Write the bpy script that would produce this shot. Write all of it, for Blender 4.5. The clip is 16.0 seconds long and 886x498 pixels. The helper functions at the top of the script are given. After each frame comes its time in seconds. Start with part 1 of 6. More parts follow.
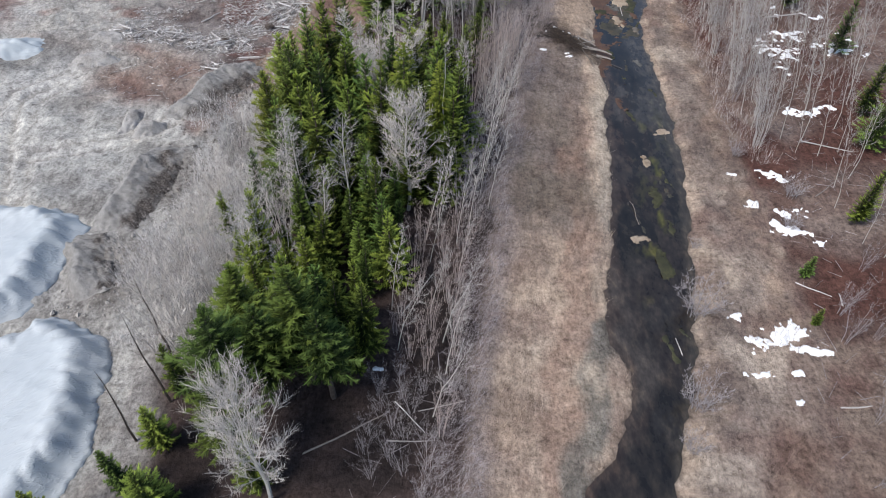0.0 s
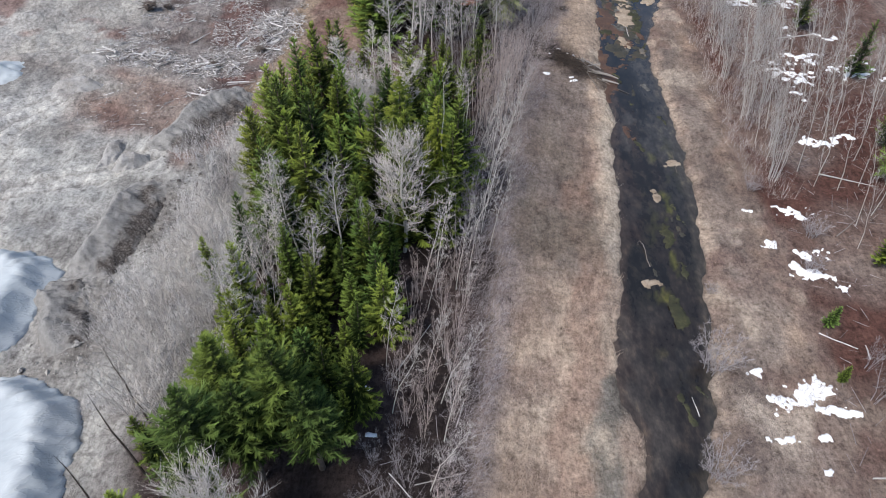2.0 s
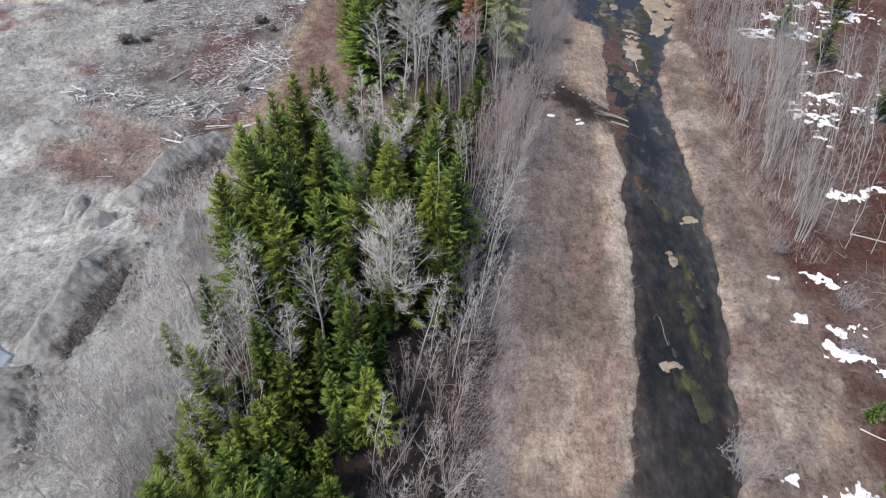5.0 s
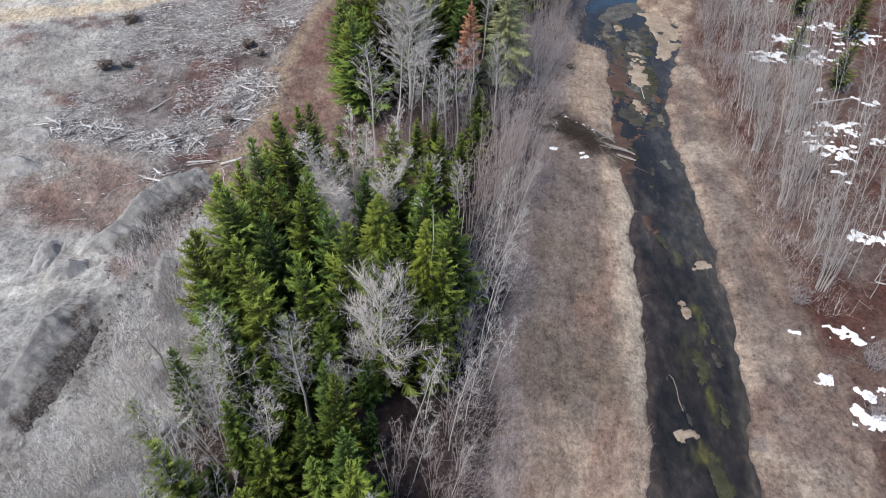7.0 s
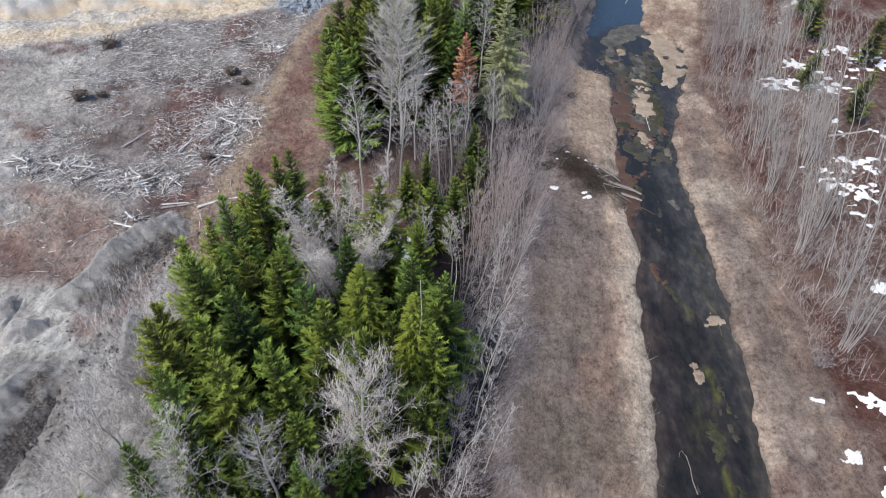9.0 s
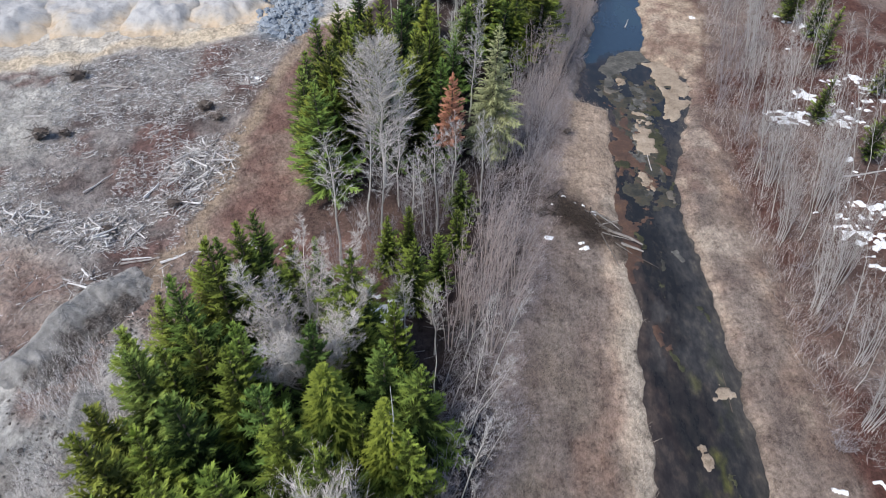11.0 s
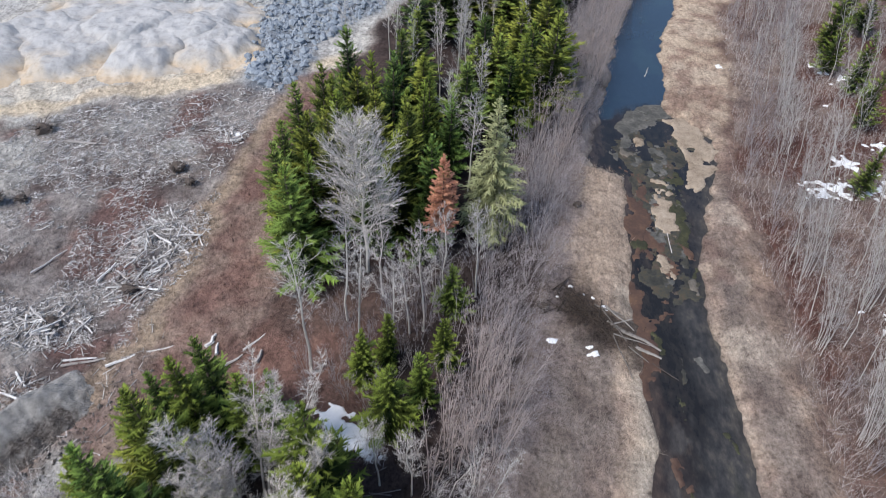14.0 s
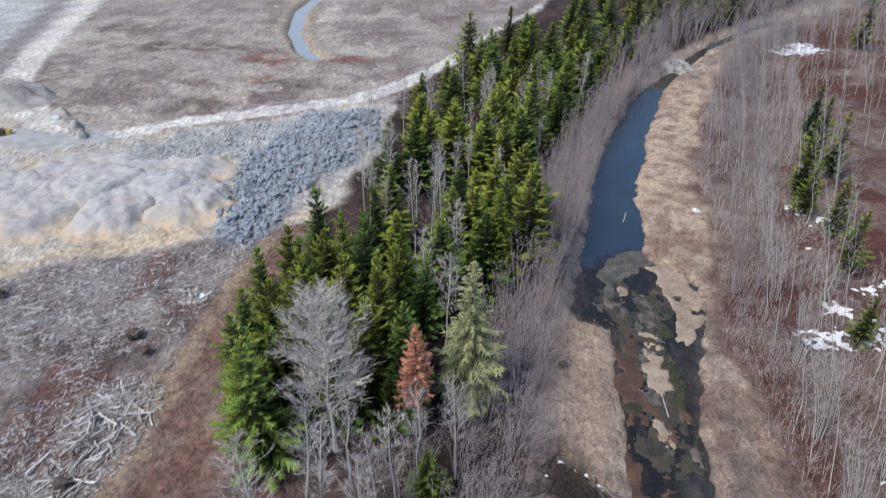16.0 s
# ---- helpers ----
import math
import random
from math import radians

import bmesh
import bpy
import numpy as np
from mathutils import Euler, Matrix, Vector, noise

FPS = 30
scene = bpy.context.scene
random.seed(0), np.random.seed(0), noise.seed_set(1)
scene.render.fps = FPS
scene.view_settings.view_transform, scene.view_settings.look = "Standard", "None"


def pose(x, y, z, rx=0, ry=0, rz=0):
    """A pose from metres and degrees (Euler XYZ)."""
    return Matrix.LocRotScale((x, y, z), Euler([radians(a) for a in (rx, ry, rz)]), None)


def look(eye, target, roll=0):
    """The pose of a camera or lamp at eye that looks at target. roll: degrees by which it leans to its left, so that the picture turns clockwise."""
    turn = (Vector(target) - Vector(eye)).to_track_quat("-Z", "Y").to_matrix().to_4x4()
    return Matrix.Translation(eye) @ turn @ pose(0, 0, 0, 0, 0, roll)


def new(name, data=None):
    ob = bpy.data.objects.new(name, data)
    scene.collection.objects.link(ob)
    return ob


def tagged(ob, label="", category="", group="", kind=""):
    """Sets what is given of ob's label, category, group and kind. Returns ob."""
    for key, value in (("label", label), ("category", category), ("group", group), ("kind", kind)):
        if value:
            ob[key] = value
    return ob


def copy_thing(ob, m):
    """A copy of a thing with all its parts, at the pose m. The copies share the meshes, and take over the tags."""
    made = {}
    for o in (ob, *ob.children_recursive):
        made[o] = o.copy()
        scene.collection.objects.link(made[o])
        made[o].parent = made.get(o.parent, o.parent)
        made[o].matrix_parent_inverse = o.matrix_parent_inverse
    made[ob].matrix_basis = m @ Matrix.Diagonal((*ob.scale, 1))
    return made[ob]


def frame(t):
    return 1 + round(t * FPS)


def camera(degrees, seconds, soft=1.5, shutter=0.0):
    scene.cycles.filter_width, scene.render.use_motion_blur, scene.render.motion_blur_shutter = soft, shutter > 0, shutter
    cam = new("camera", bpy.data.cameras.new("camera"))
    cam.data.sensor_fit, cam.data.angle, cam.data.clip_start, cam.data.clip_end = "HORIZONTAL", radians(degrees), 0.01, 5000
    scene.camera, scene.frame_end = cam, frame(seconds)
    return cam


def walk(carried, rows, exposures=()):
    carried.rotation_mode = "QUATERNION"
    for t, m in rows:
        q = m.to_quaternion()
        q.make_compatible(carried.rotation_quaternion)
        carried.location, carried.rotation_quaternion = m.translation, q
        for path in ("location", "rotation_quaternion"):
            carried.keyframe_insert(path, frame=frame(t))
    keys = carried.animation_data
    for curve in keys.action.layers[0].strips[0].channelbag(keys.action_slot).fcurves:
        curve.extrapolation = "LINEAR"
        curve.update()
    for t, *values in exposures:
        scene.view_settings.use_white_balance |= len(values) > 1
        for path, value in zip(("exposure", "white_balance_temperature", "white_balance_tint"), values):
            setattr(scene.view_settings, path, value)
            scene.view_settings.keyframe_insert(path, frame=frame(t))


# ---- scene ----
import collections

cam = camera(68.5, 16.0, 1.0, 0.6)
METRES, EYE, TILT, LEAN, TURN = 35.84, 30.0, 0.0, 0.0, 0.0
ROWS = [
    (0.0, 0.0, 0.0, 0.0, 1.15, -45.89, -1.11),
    (0.5, -0.0007, 0.0279, -0.0007, 1.14, -45.82, -1.12),
    (1.0, -0.0009, 0.0551, -0.0014, 1.13, -45.75, -1.13),
    (1.5, -0.0009, 0.0816, -0.0019, 1.12, -45.69, -1.15),
    (2.0, -0.0008, 0.1078, -0.0024, 1.12, -45.65, -1.17),
    (2.5, -0.0004, 0.1345, -0.0027, 1.11, -45.59, -1.19),
    (3.0, 0.0001, 0.1616, -0.0031, 1.11, -45.55, -1.23),
    (3.5, 0.0005, 0.1898, -0.0034, 1.12, -45.49, -1.26),
    (4.0, 0.0009, 0.219, -0.004, 1.12, -45.42, -1.28),
    (6.5, 0.0032, 0.367, -0.0049, 1.0, -45.13, -1.35),
    (7.0, 0.0045, 0.3969, -0.0052, 0.97, -45.07, -1.34),
    (7.5, 0.006, 0.4271, -0.0053, 0.95, -45.04, -1.33),
    (8.0, 0.0078, 0.4582, -0.0057, 0.93, -44.98, -1.35),
    (10.5, 0.0316, 0.6305, -0.0053, 0.83, -44.68, -1.38),
    (11.0, 0.0387, 0.6665, -0.0049, 0.8, -44.61, -1.36),
    (11.5, 0.0456, 0.7028, -0.0043, 0.8, -44.51, -1.38),
    (12.0, 0.0527, 0.7393, -0.0037, 1.17, -44.42, -1.36),
    (12.5, 0.0597, 0.7764, -0.003, 1.87, -44.36, -1.32),
    (13.0, 0.0665, 0.8135, -0.0023, 2.59, -44.28, -1.31),
    (13.5, 0.0726, 0.8509, -0.0016, 2.61, -44.15, -1.3),
    (14.0, 0.078, 0.8867, -0.0009, 2.57, -43.97, -1.28),
    (14.5, 0.0832, 0.92, 0.0002, 2.51, -41.71, -1.11),
    (15.0, 0.0872, 0.9481, 0.0018, 2.38, -38.8, -1.02),
    (15.5, 0.0933, 0.9725, 0.0006, 1.94, -35.79, -0.88),
    (16.0, 0.0973, 0.9919, 0.0008, 0.79, -32.81, -0.83),
]
walk(cam, [(t, pose(0, 0, EYE, TILT, LEAN, TURN) @ pose(METRES * x, METRES * y, METRES * z, 90 + pitch, roll, yaw)) for t, x, y, z, yaw, pitch, roll in ROWS],
     exposures=[(0.0, 0.37, 6500, 10), (1.0, 0.39, 6500, 10), (2.5, 0.42, 6500, 10), (8.0, 0.43, 6470, 10), (11.0, 0.43, 6380, 10), (14.0, 0.43, 6330, 10), (15.0, 0.33, 6350, 10), (16.0, 0.29, 6350, 10)])

# ---- world, sun, exposure ----
SUN_EL, SUN_AZ = 53.0, -126.0          # the sun stands to the left of the flight, a little behind it
world = bpy.data.worlds.new("sky")
scene.world = world
world.use_nodes = True
wn = world.node_tree.nodes
sky = wn.new("ShaderNodeTexSky")
sky.sky_type, sky.sun_disc = "NISHITA", False
sky.sun_elevation, sky.sun_rotation = radians(SUN_EL), radians(SUN_AZ)
sky.air_density, sky.dust_density, sky.ozone_density = 1.0, 0.8, 1.2
wn["Background"].inputs["Strength"].default_value = 0.132
world.node_tree.links.new(sky.outputs[0], wn["Background"].inputs["Color"])
sun = new("sun", bpy.data.lights.new("sun", "SUN"))
sun.data.energy, sun.data.angle, sun.data.color = 3.05, radians(20), (1.0, 0.935, 0.865)
sa, se = radians(SUN_AZ), radians(SUN_EL)
sun_dir = Vector((math.sin(sa) * math.cos(se), math.cos(sa) * math.cos(se), math.sin(se)))
sun.matrix_world = look(sun_dir * 200, (0, 0, 0))


# ---- small tools ----
def fract(a):
    return a - np.floor(a)


def lattice(i, j, seed):
    return fract(np.sin(i * 127.1 + j * 311.7 + seed * 74.7) * 43758.5453)


def vnoise(x, y, seed=0):
    """Smooth value noise, 0 to 1."""
    i, j = np.floor(x), np.floor(y)
    u, v = x - i, y - j
    u, v = u * u * (3 - 2 * u), v * v * (3 - 2 * v)
    a, b = lattice(i, j, seed), lattice(i + 1, j, seed)
    c, d = lattice(i, j + 1, seed), lattice(i + 1, j + 1, seed)
    return (a * (1 - u) + b * u) * (1 - v) + (c * (1 - u) + d * u) * v


def fbm(x, y, size, octaves=4, seed=0):
    """Layered noise about 0, roughly -1 to 1; size is the largest lump in metres."""
    x, y = np.asarray(x, float) / size, np.asarray(y, float) / size
    total, amp, norm = 0.0, 1.0, 0.0
    for k in range(octaves):
        total = total + amp * (2 * vnoise(x * 2 ** k + 13.7 * k, y * 2 ** k - 7.3 * k, seed + k) - 1)
        norm += amp
        amp *= 0.55
    return total / norm * 1.6


def step(a, b, v):
    t = np.clip((v - a) / (b - a), 0, 1)
    return t * t * (3 - 2 * t)


def inside(poly, x, y, soft=1.0):
    """1 inside a polygon, 0 outside, with a soft edge."""
    x, y = np.asarray(x, float), np.asarray(y, float)
    hit = np.zeros(x.shape, bool)
    near = np.full(x.shape, 1e9)
    for (ax, ay), (bx, by) in zip(poly, poly[1:] + poly[:1]):
        hit ^= ((ay > y) != (by > y)) & (x < (bx - ax) * (y - ay) / ((by - ay) or 1e-9) + ax)
        t = np.clip(((x - ax) * (bx - ax) + (y - ay) * (by - ay)) / ((bx - ax) ** 2 + (by - ay) ** 2), 0, 1)
        near = np.minimum(near, np.hypot(x - ax - t * (bx - ax), y - ay - t * (by - ay)))
    return step(-soft, soft, np.where(hit, near, -near))


def line_dist(pts, x, y):
    x, y = np.asarray(x, float), np.asarray(y, float)
    near = np.full(x.shape, 1e9)
    for (ax, ay), (bx, by) in zip(pts, pts[1:]):
        t = np.clip(((x - ax) * (bx - ax) + (y - ay) * (by - ay)) / ((bx - ax) ** 2 + (by - ay) ** 2), 0, 1)
        near = np.minimum(near, np.hypot(x - ax - t * (bx - ax), y - ay - t * (by - ay)))
    return near


class Build:
    """Collects vertices and faces for one mesh."""

    def __init__(self):
        self.v, self.f, self.tips = [], [], []

    def tube(self, pts, radii, sides=4, close=False):
        base = len(self.v)
        n = len(pts)
        for k, (p, r) in enumerate(zip(pts, radii)):
            d = pts[min(k + 1, n - 1)] - pts[max(k - 1, 0)]
            a = d.orthogonal().normalized()
            b = d.normalized().cross(a)
            for s in range(sides):
                w = 2 * math.pi * s / sides
                self.v.append(p + r * (math.cos(w) * a + math.sin(w) * b))
        for k in range(n - 1):
            for s in range(sides):
                i, j = base + k * sides + s, base + k * sides + (s + 1) % sides
                self.f.append((i, j, j + sides, i + sides))
        if close:
            self.f.append(tuple(base + s for s in reversed(range(sides))))
            self.f.append(tuple(base + (n - 1) * sides + s for s in range(sides)))

    def spike(self, p, q, r, sides=3):
        """A twig that runs out to a point."""
        d = q - p
        a = d.orthogonal().normalized()
        b = d.normalized().cross(a)
        base = len(self.v)
        for s in range(sides):
            w = 2 * math.pi * s / sides
            self.v.append(p + r * (math.cos(w) * a + math.sin(w) * b))
        self.v.append(q)
        for s in range(sides):
            self.f.append((base + s, base + (s + 1) % sides, base + sides))

    def twig(self, p, q, r):
        """The finest twigs, each a thin sliver."""
        a = (q - p).orthogonal().normalized() * r
        base = len(self.v)
        self.v += [p - a, p + a, q]
        self.f.append((base, base + 1, base + 2))

    def leaf(self, p, q, side, tip=0.5):
        """A narrow feather of needles from p out to the point q."""
        base = len(self.v)
        self.v += [p + side, p - side, q]
        self.f.append((base, base + 1, base + 2))
        self.tips.append(tip)

    def mesh(self, name, smooth=False):
        me = bpy.data.meshes.new(name)
        me.from_pydata([tuple(p) for p in self.v], [], self.f)
        if smooth:
            me.polygons.foreach_set("use_smooth", [True] * len(me.polygons))
        if self.tips and len(self.tips) == len(me.polygons):
            me.attributes.new("tip", "FLOAT", "FACE").data.foreach_set("value", self.tips)
        me.update()
        return me


def part(name, build, material, parent=None, label="", smooth=False):
    me = build.mesh(name, smooth) if isinstance(build, Build) else build
    if not me.materials:
        me.materials.append(material)
    ob = new(name, me)
    if parent:
        ob.parent = parent
    if label:
        ob["label"] = label
    return ob


def up(angle, rise):
    """A direction from a compass angle and a rise, in radians."""
    return Vector((math.cos(angle) * math.cos(rise), math.sin(angle) * math.cos(rise), math.sin(rise)))


# ---- materials ----
def material(name, rough=0.9, spec=0.3):
    m = bpy.data.materials.new(name)
    m.use_nodes = True
    p = m.node_tree.nodes["Principled BSDF"]
    p.inputs["Roughness"].default_value = rough
    p.inputs["Specular IOR Level"].default_value = spec
    return m, m.node_tree.nodes, m.node_tree.links, p


def ramp(nodes, stops):
    r = nodes.new("ShaderNodeValToRGB")
    while len(r.color_ramp.elements) < len(stops):
        r.color_ramp.elements.new(0.5)
    for e, (pos, col) in zip(r.color_ramp.elements, stops):
        e.position, e.color = pos, (*col, 1)
    return r


def noise_node(nodes, links, scale, detail=5.0, rough=0.6, coords="Object"):
    co = nodes.new("ShaderNodeTexCoord")
    n = nodes.new("ShaderNodeTexNoise")
    n.inputs["Scale"].default_value, n.inputs["Detail"].default_value, n.inputs["Roughness"].default_value = scale, detail, rough
    links.new(co.outputs[coords], n.inputs["Vector"])
    return n


def bump(nodes, links, height, p, strength, dist):
    b = nodes.new("ShaderNodeBump")
    b.inputs["Strength"].default_value, b.inputs["Distance"].default_value = strength, dist
    links.new(height, b.inputs["Height"])
    links.new(b.outputs[0], p.inputs["Normal"])


def mottled(name, stops, scale, fine, rough=0.9, spec=0.2, relief=0.5, dist=0.05):
    """Two scales of noise over a colour ramp, with bump."""
    m, nodes, links, p = material(name, rough, spec)
    a = noise_node(nodes, links, scale)
    b = noise_node(nodes, links, fine, 4.0, 0.7)
    mix = nodes.new("ShaderNodeMix")
    mix.inputs["Factor"].default_value = 0.45
    links.new(a.outputs["Fac"], mix.inputs["A"])
    links.new(b.outputs["Fac"], mix.inputs["B"])
    r = ramp(nodes, stops)
    links.new(mix.outputs["Result"], r.inputs["Fac"])
    links.new(r.outputs["Color"], p.inputs["Base Color"])
    bump(nodes, links, mix.outputs["Result"], p, relief, dist)
    return m


def strewn(name, stops, rough=0.85, per="island", grain=0.0):
    """Colour that varies from piece to piece."""
    m, nodes, links, p = material(name, rough, 0.2)
    if per == "island":
        g = nodes.new("ShaderNodeNewGeometry")
        out = g.outputs["Random Per Island"]
    else:
        out = nodes.new("ShaderNodeObjectInfo").outputs["Random"]
    r = ramp(nodes, stops)
    links.new(out, r.inputs["Fac"])
    if grain:
        n = noise_node(nodes, links, grain, 4.0, 0.65)
        g2 = ramp(nodes, [(0.3, (0.55, 0.55, 0.55)), (0.7, (1.25, 1.25, 1.25))])
        links.new(n.outputs["Fac"], g2.inputs["Fac"])
        mu = nodes.new("ShaderNodeMix")
        mu.data_type, mu.blend_type = "RGBA", "MULTIPLY"
        mu.inputs["Factor"].default_value = 1.0
        links.new(r.outputs["Color"], mu.inputs["A"])
        links.new(g2.outputs["Color"], mu.inputs["B"])
        links.new(mu.outputs["Result"], p.inputs["Base Color"])
        bump(nodes, links, n.outputs["Fac"], p, 0.4, 0.02)
    else:
        links.new(r.outputs["Color"], p.inputs["Base Color"])
    return m


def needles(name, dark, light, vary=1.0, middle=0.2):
    """Needle sprays: young growth at the tips is lighter; shade inside and low in the crown is put into the colour,
    which also varies by spray and by tree.
    """
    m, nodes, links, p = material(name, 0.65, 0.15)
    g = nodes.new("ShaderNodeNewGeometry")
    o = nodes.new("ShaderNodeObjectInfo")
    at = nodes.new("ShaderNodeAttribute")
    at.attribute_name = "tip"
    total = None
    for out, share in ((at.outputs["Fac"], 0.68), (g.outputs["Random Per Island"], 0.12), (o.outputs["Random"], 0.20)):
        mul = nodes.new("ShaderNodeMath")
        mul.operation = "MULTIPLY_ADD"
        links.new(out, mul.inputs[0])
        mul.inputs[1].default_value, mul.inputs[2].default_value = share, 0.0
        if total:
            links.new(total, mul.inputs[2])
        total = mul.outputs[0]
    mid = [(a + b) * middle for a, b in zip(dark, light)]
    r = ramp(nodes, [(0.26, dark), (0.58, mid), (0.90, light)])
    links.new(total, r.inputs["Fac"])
    kind = ramp(nodes, [(0.0, (0.74, 0.92, 1.1)), (0.3, (0.92, 1.0, 1.0)), (0.65, (1.06, 1.05, 0.9)), (0.88, (1.08, 1.06, 0.9)), (1.0, (1.14, 1.04, 0.95))])
    shift = nodes.new("ShaderNodeMath")
    shift.operation = "MULTIPLY"
    shift.inputs[1].default_value = 7.31
    wrap = nodes.new("ShaderNodeMath")
    wrap.operation = "FRACT"
    links.new(o.outputs["Random"], shift.inputs[0])
    links.new(shift.outputs[0], wrap.inputs[0])
    links.new(wrap.outputs[0], kind.inputs["Fac"])
    tint = nodes.new("ShaderNodeMix")
    tint.data_type, tint.blend_type = "RGBA", "MULTIPLY"
    tint.inputs["Factor"].default_value = vary
    links.new(r.outputs["Color"], tint.inputs["A"])
    links.new(kind.outputs["Color"], tint.inputs["B"])
    links.new(tint.outputs["Result"], p.inputs["Base Color"])
    t = nodes.new("ShaderNodeBsdfTranslucent")
    links.new(tint.outputs["Result"], t.inputs["Color"])
    ms = nodes.new("ShaderNodeMixShader")
    ms.inputs[0].default_value = 0.10
    links.new(p.outputs[0], ms.inputs[1])
    links.new(t.outputs[0], ms.inputs[2])
    links.new(ms.outputs[0], nodes["Material Output"].inputs["Surface"])
    return m


def ground_material():
    """Soil colours come with the sheet's zones; grain, litter and relief are added here."""
    m, nodes, links, p = material("ground_soil", 0.95, 0.12)
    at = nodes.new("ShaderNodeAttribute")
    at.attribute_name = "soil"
    a = noise_node(nodes, links, 1.5, 10.0, 0.78)
    b = noise_node(nodes, links, 4.5, 8.0, 0.8)
    c = noise_node(nodes, links, 0.16, 5.0, 0.6)
    ra = ramp(nodes, [(0.33, (0.44, 0.42, 0.42)), (0.48, (1.0, 1.0, 1.0)), (0.68, (1.42, 1.40, 1.38))])
    rb = ramp(nodes, [(0.34, (0.50, 0.48, 0.47)), (0.5, (1.0, 1.0, 1.0)), (0.66, (1.38, 1.37, 1.35))])
    rc = ramp(nodes, [(0.3, (0.85, 0.83, 0.84)), (0.7, (1.15, 1.13, 1.1))])
    d = noise_node(nodes, links, 1.0, 6.0, 0.7)
    along = nodes.new("ShaderNodeMapping")
    along.inputs["Scale"].default_value, along.inputs["Rotation"].default_value = (3.4, 0.9, 1.0), (0, 0, radians(8))
    links.new(d.inputs["Vector"].links[0].from_socket, along.inputs["Vector"])
    links.new(along.outputs[0], d.inputs["Vector"])
    rd = ramp(nodes, [(0.34, (0.76, 0.74, 0.74)), (0.5, (1.0, 1.0, 1.0)), (0.66, (1.2, 1.19, 1.17))])
    col = at.outputs["Color"]
    for n, r in ((a, ra), (b, rb), (c, rc), (d, rd)):
        links.new(n.outputs["Fac"], r.inputs["Fac"])
        mu = nodes.new("ShaderNodeMix")
        mu.data_type, mu.blend_type = "RGBA", "MULTIPLY"
        mu.inputs["Factor"].default_value = 1.0
        links.new(col, mu.inputs["A"])
        links.new(r.outputs["Color"], mu.inputs["B"])
        col = mu.outputs["Result"]
    links.new(col, p.inputs["Base Color"])
    mix = nodes.new("ShaderNodeMix")
    mix.inputs["Factor"].default_value = 0.5
    links.new(a.outputs["Fac"], mix.inputs["A"])
    links.new(b.outputs["Fac"], mix.inputs["B"])
    bump(nodes, links, mix.outputs["Result"], p, 1.0, 0.2)
    return m


def turf_material(name, lift):
    """Dry blades and stems take the tone of the ground that they grow on, each a little lighter or darker."""
    m, nodes, links, p = material(name, 0.9, 0.15)
    at = nodes.new("ShaderNodeAttribute")
    at.attribute_name = "soil"
    g = nodes.new("ShaderNodeNewGeometry")
    r = ramp(nodes, [(0.0, (0.72 * lift, 0.70 * lift, 0.70 * lift)), (1.0, (1.4 * lift, 1.38 * lift, 1.34 * lift))])
    links.new(g.outputs["Random Per Island"], r.inputs["Fac"])
    mu = nodes.new("ShaderNodeMix")
    mu.data_type, mu.blend_type = "RGBA", "MULTIPLY"
    mu.inputs["Factor"].default_value = 1.0
    links.new(at.outputs["Color"], mu.inputs["A"])
    links.new(r.outputs["Color"], mu.inputs["B"])
    links.new(mu.outputs["Result"], p.inputs["Base Color"])
    return m


def water_material(name, stops, bed_sky=False):
    m, nodes, links, p = material(name, 0.05, 0.9)
    p.inputs["IOR"].default_value = 1.33
    n = noise_node(nodes, links, 1.0, 7.0, 0.66)
    along = nodes.new("ShaderNodeMapping")
    along.inputs["Scale"].default_value, along.inputs["Rotation"].default_value = (2.2, 1.1, 1.0), (0, 0, radians(9))
    links.new(n.inputs["Vector"].links[0].from_socket, along.inputs["Vector"])
    links.new(along.outputs[0], n.inputs["Vector"])
    r = ramp(nodes, stops)
    links.new(n.outputs["Fac"], r.inputs["Fac"])
    out = r.outputs["Color"]
    if bed_sky:
        at = nodes.new("ShaderNodeAttribute")
        at.attribute_name = "bed_sky"
        mx = nodes.new("ShaderNodeMix")
        mx.data_type, mx.blend_type = "RGBA", "MULTIPLY"
        links.new(at.outputs["Alpha"], mx.inputs["Factor"])
        links.new(at.outputs["Color"], mx.inputs["A"])
        links.new(out, mx.inputs["B"])
        out = mx.outputs["Result"]
    links.new(out, p.inputs["Base Color"])
    w = noise_node(nodes, links, 2.2, 2.0, 0.5)
    bump(nodes, links, w.outputs["Fac"], p, 0.04, 0.02)
    return m


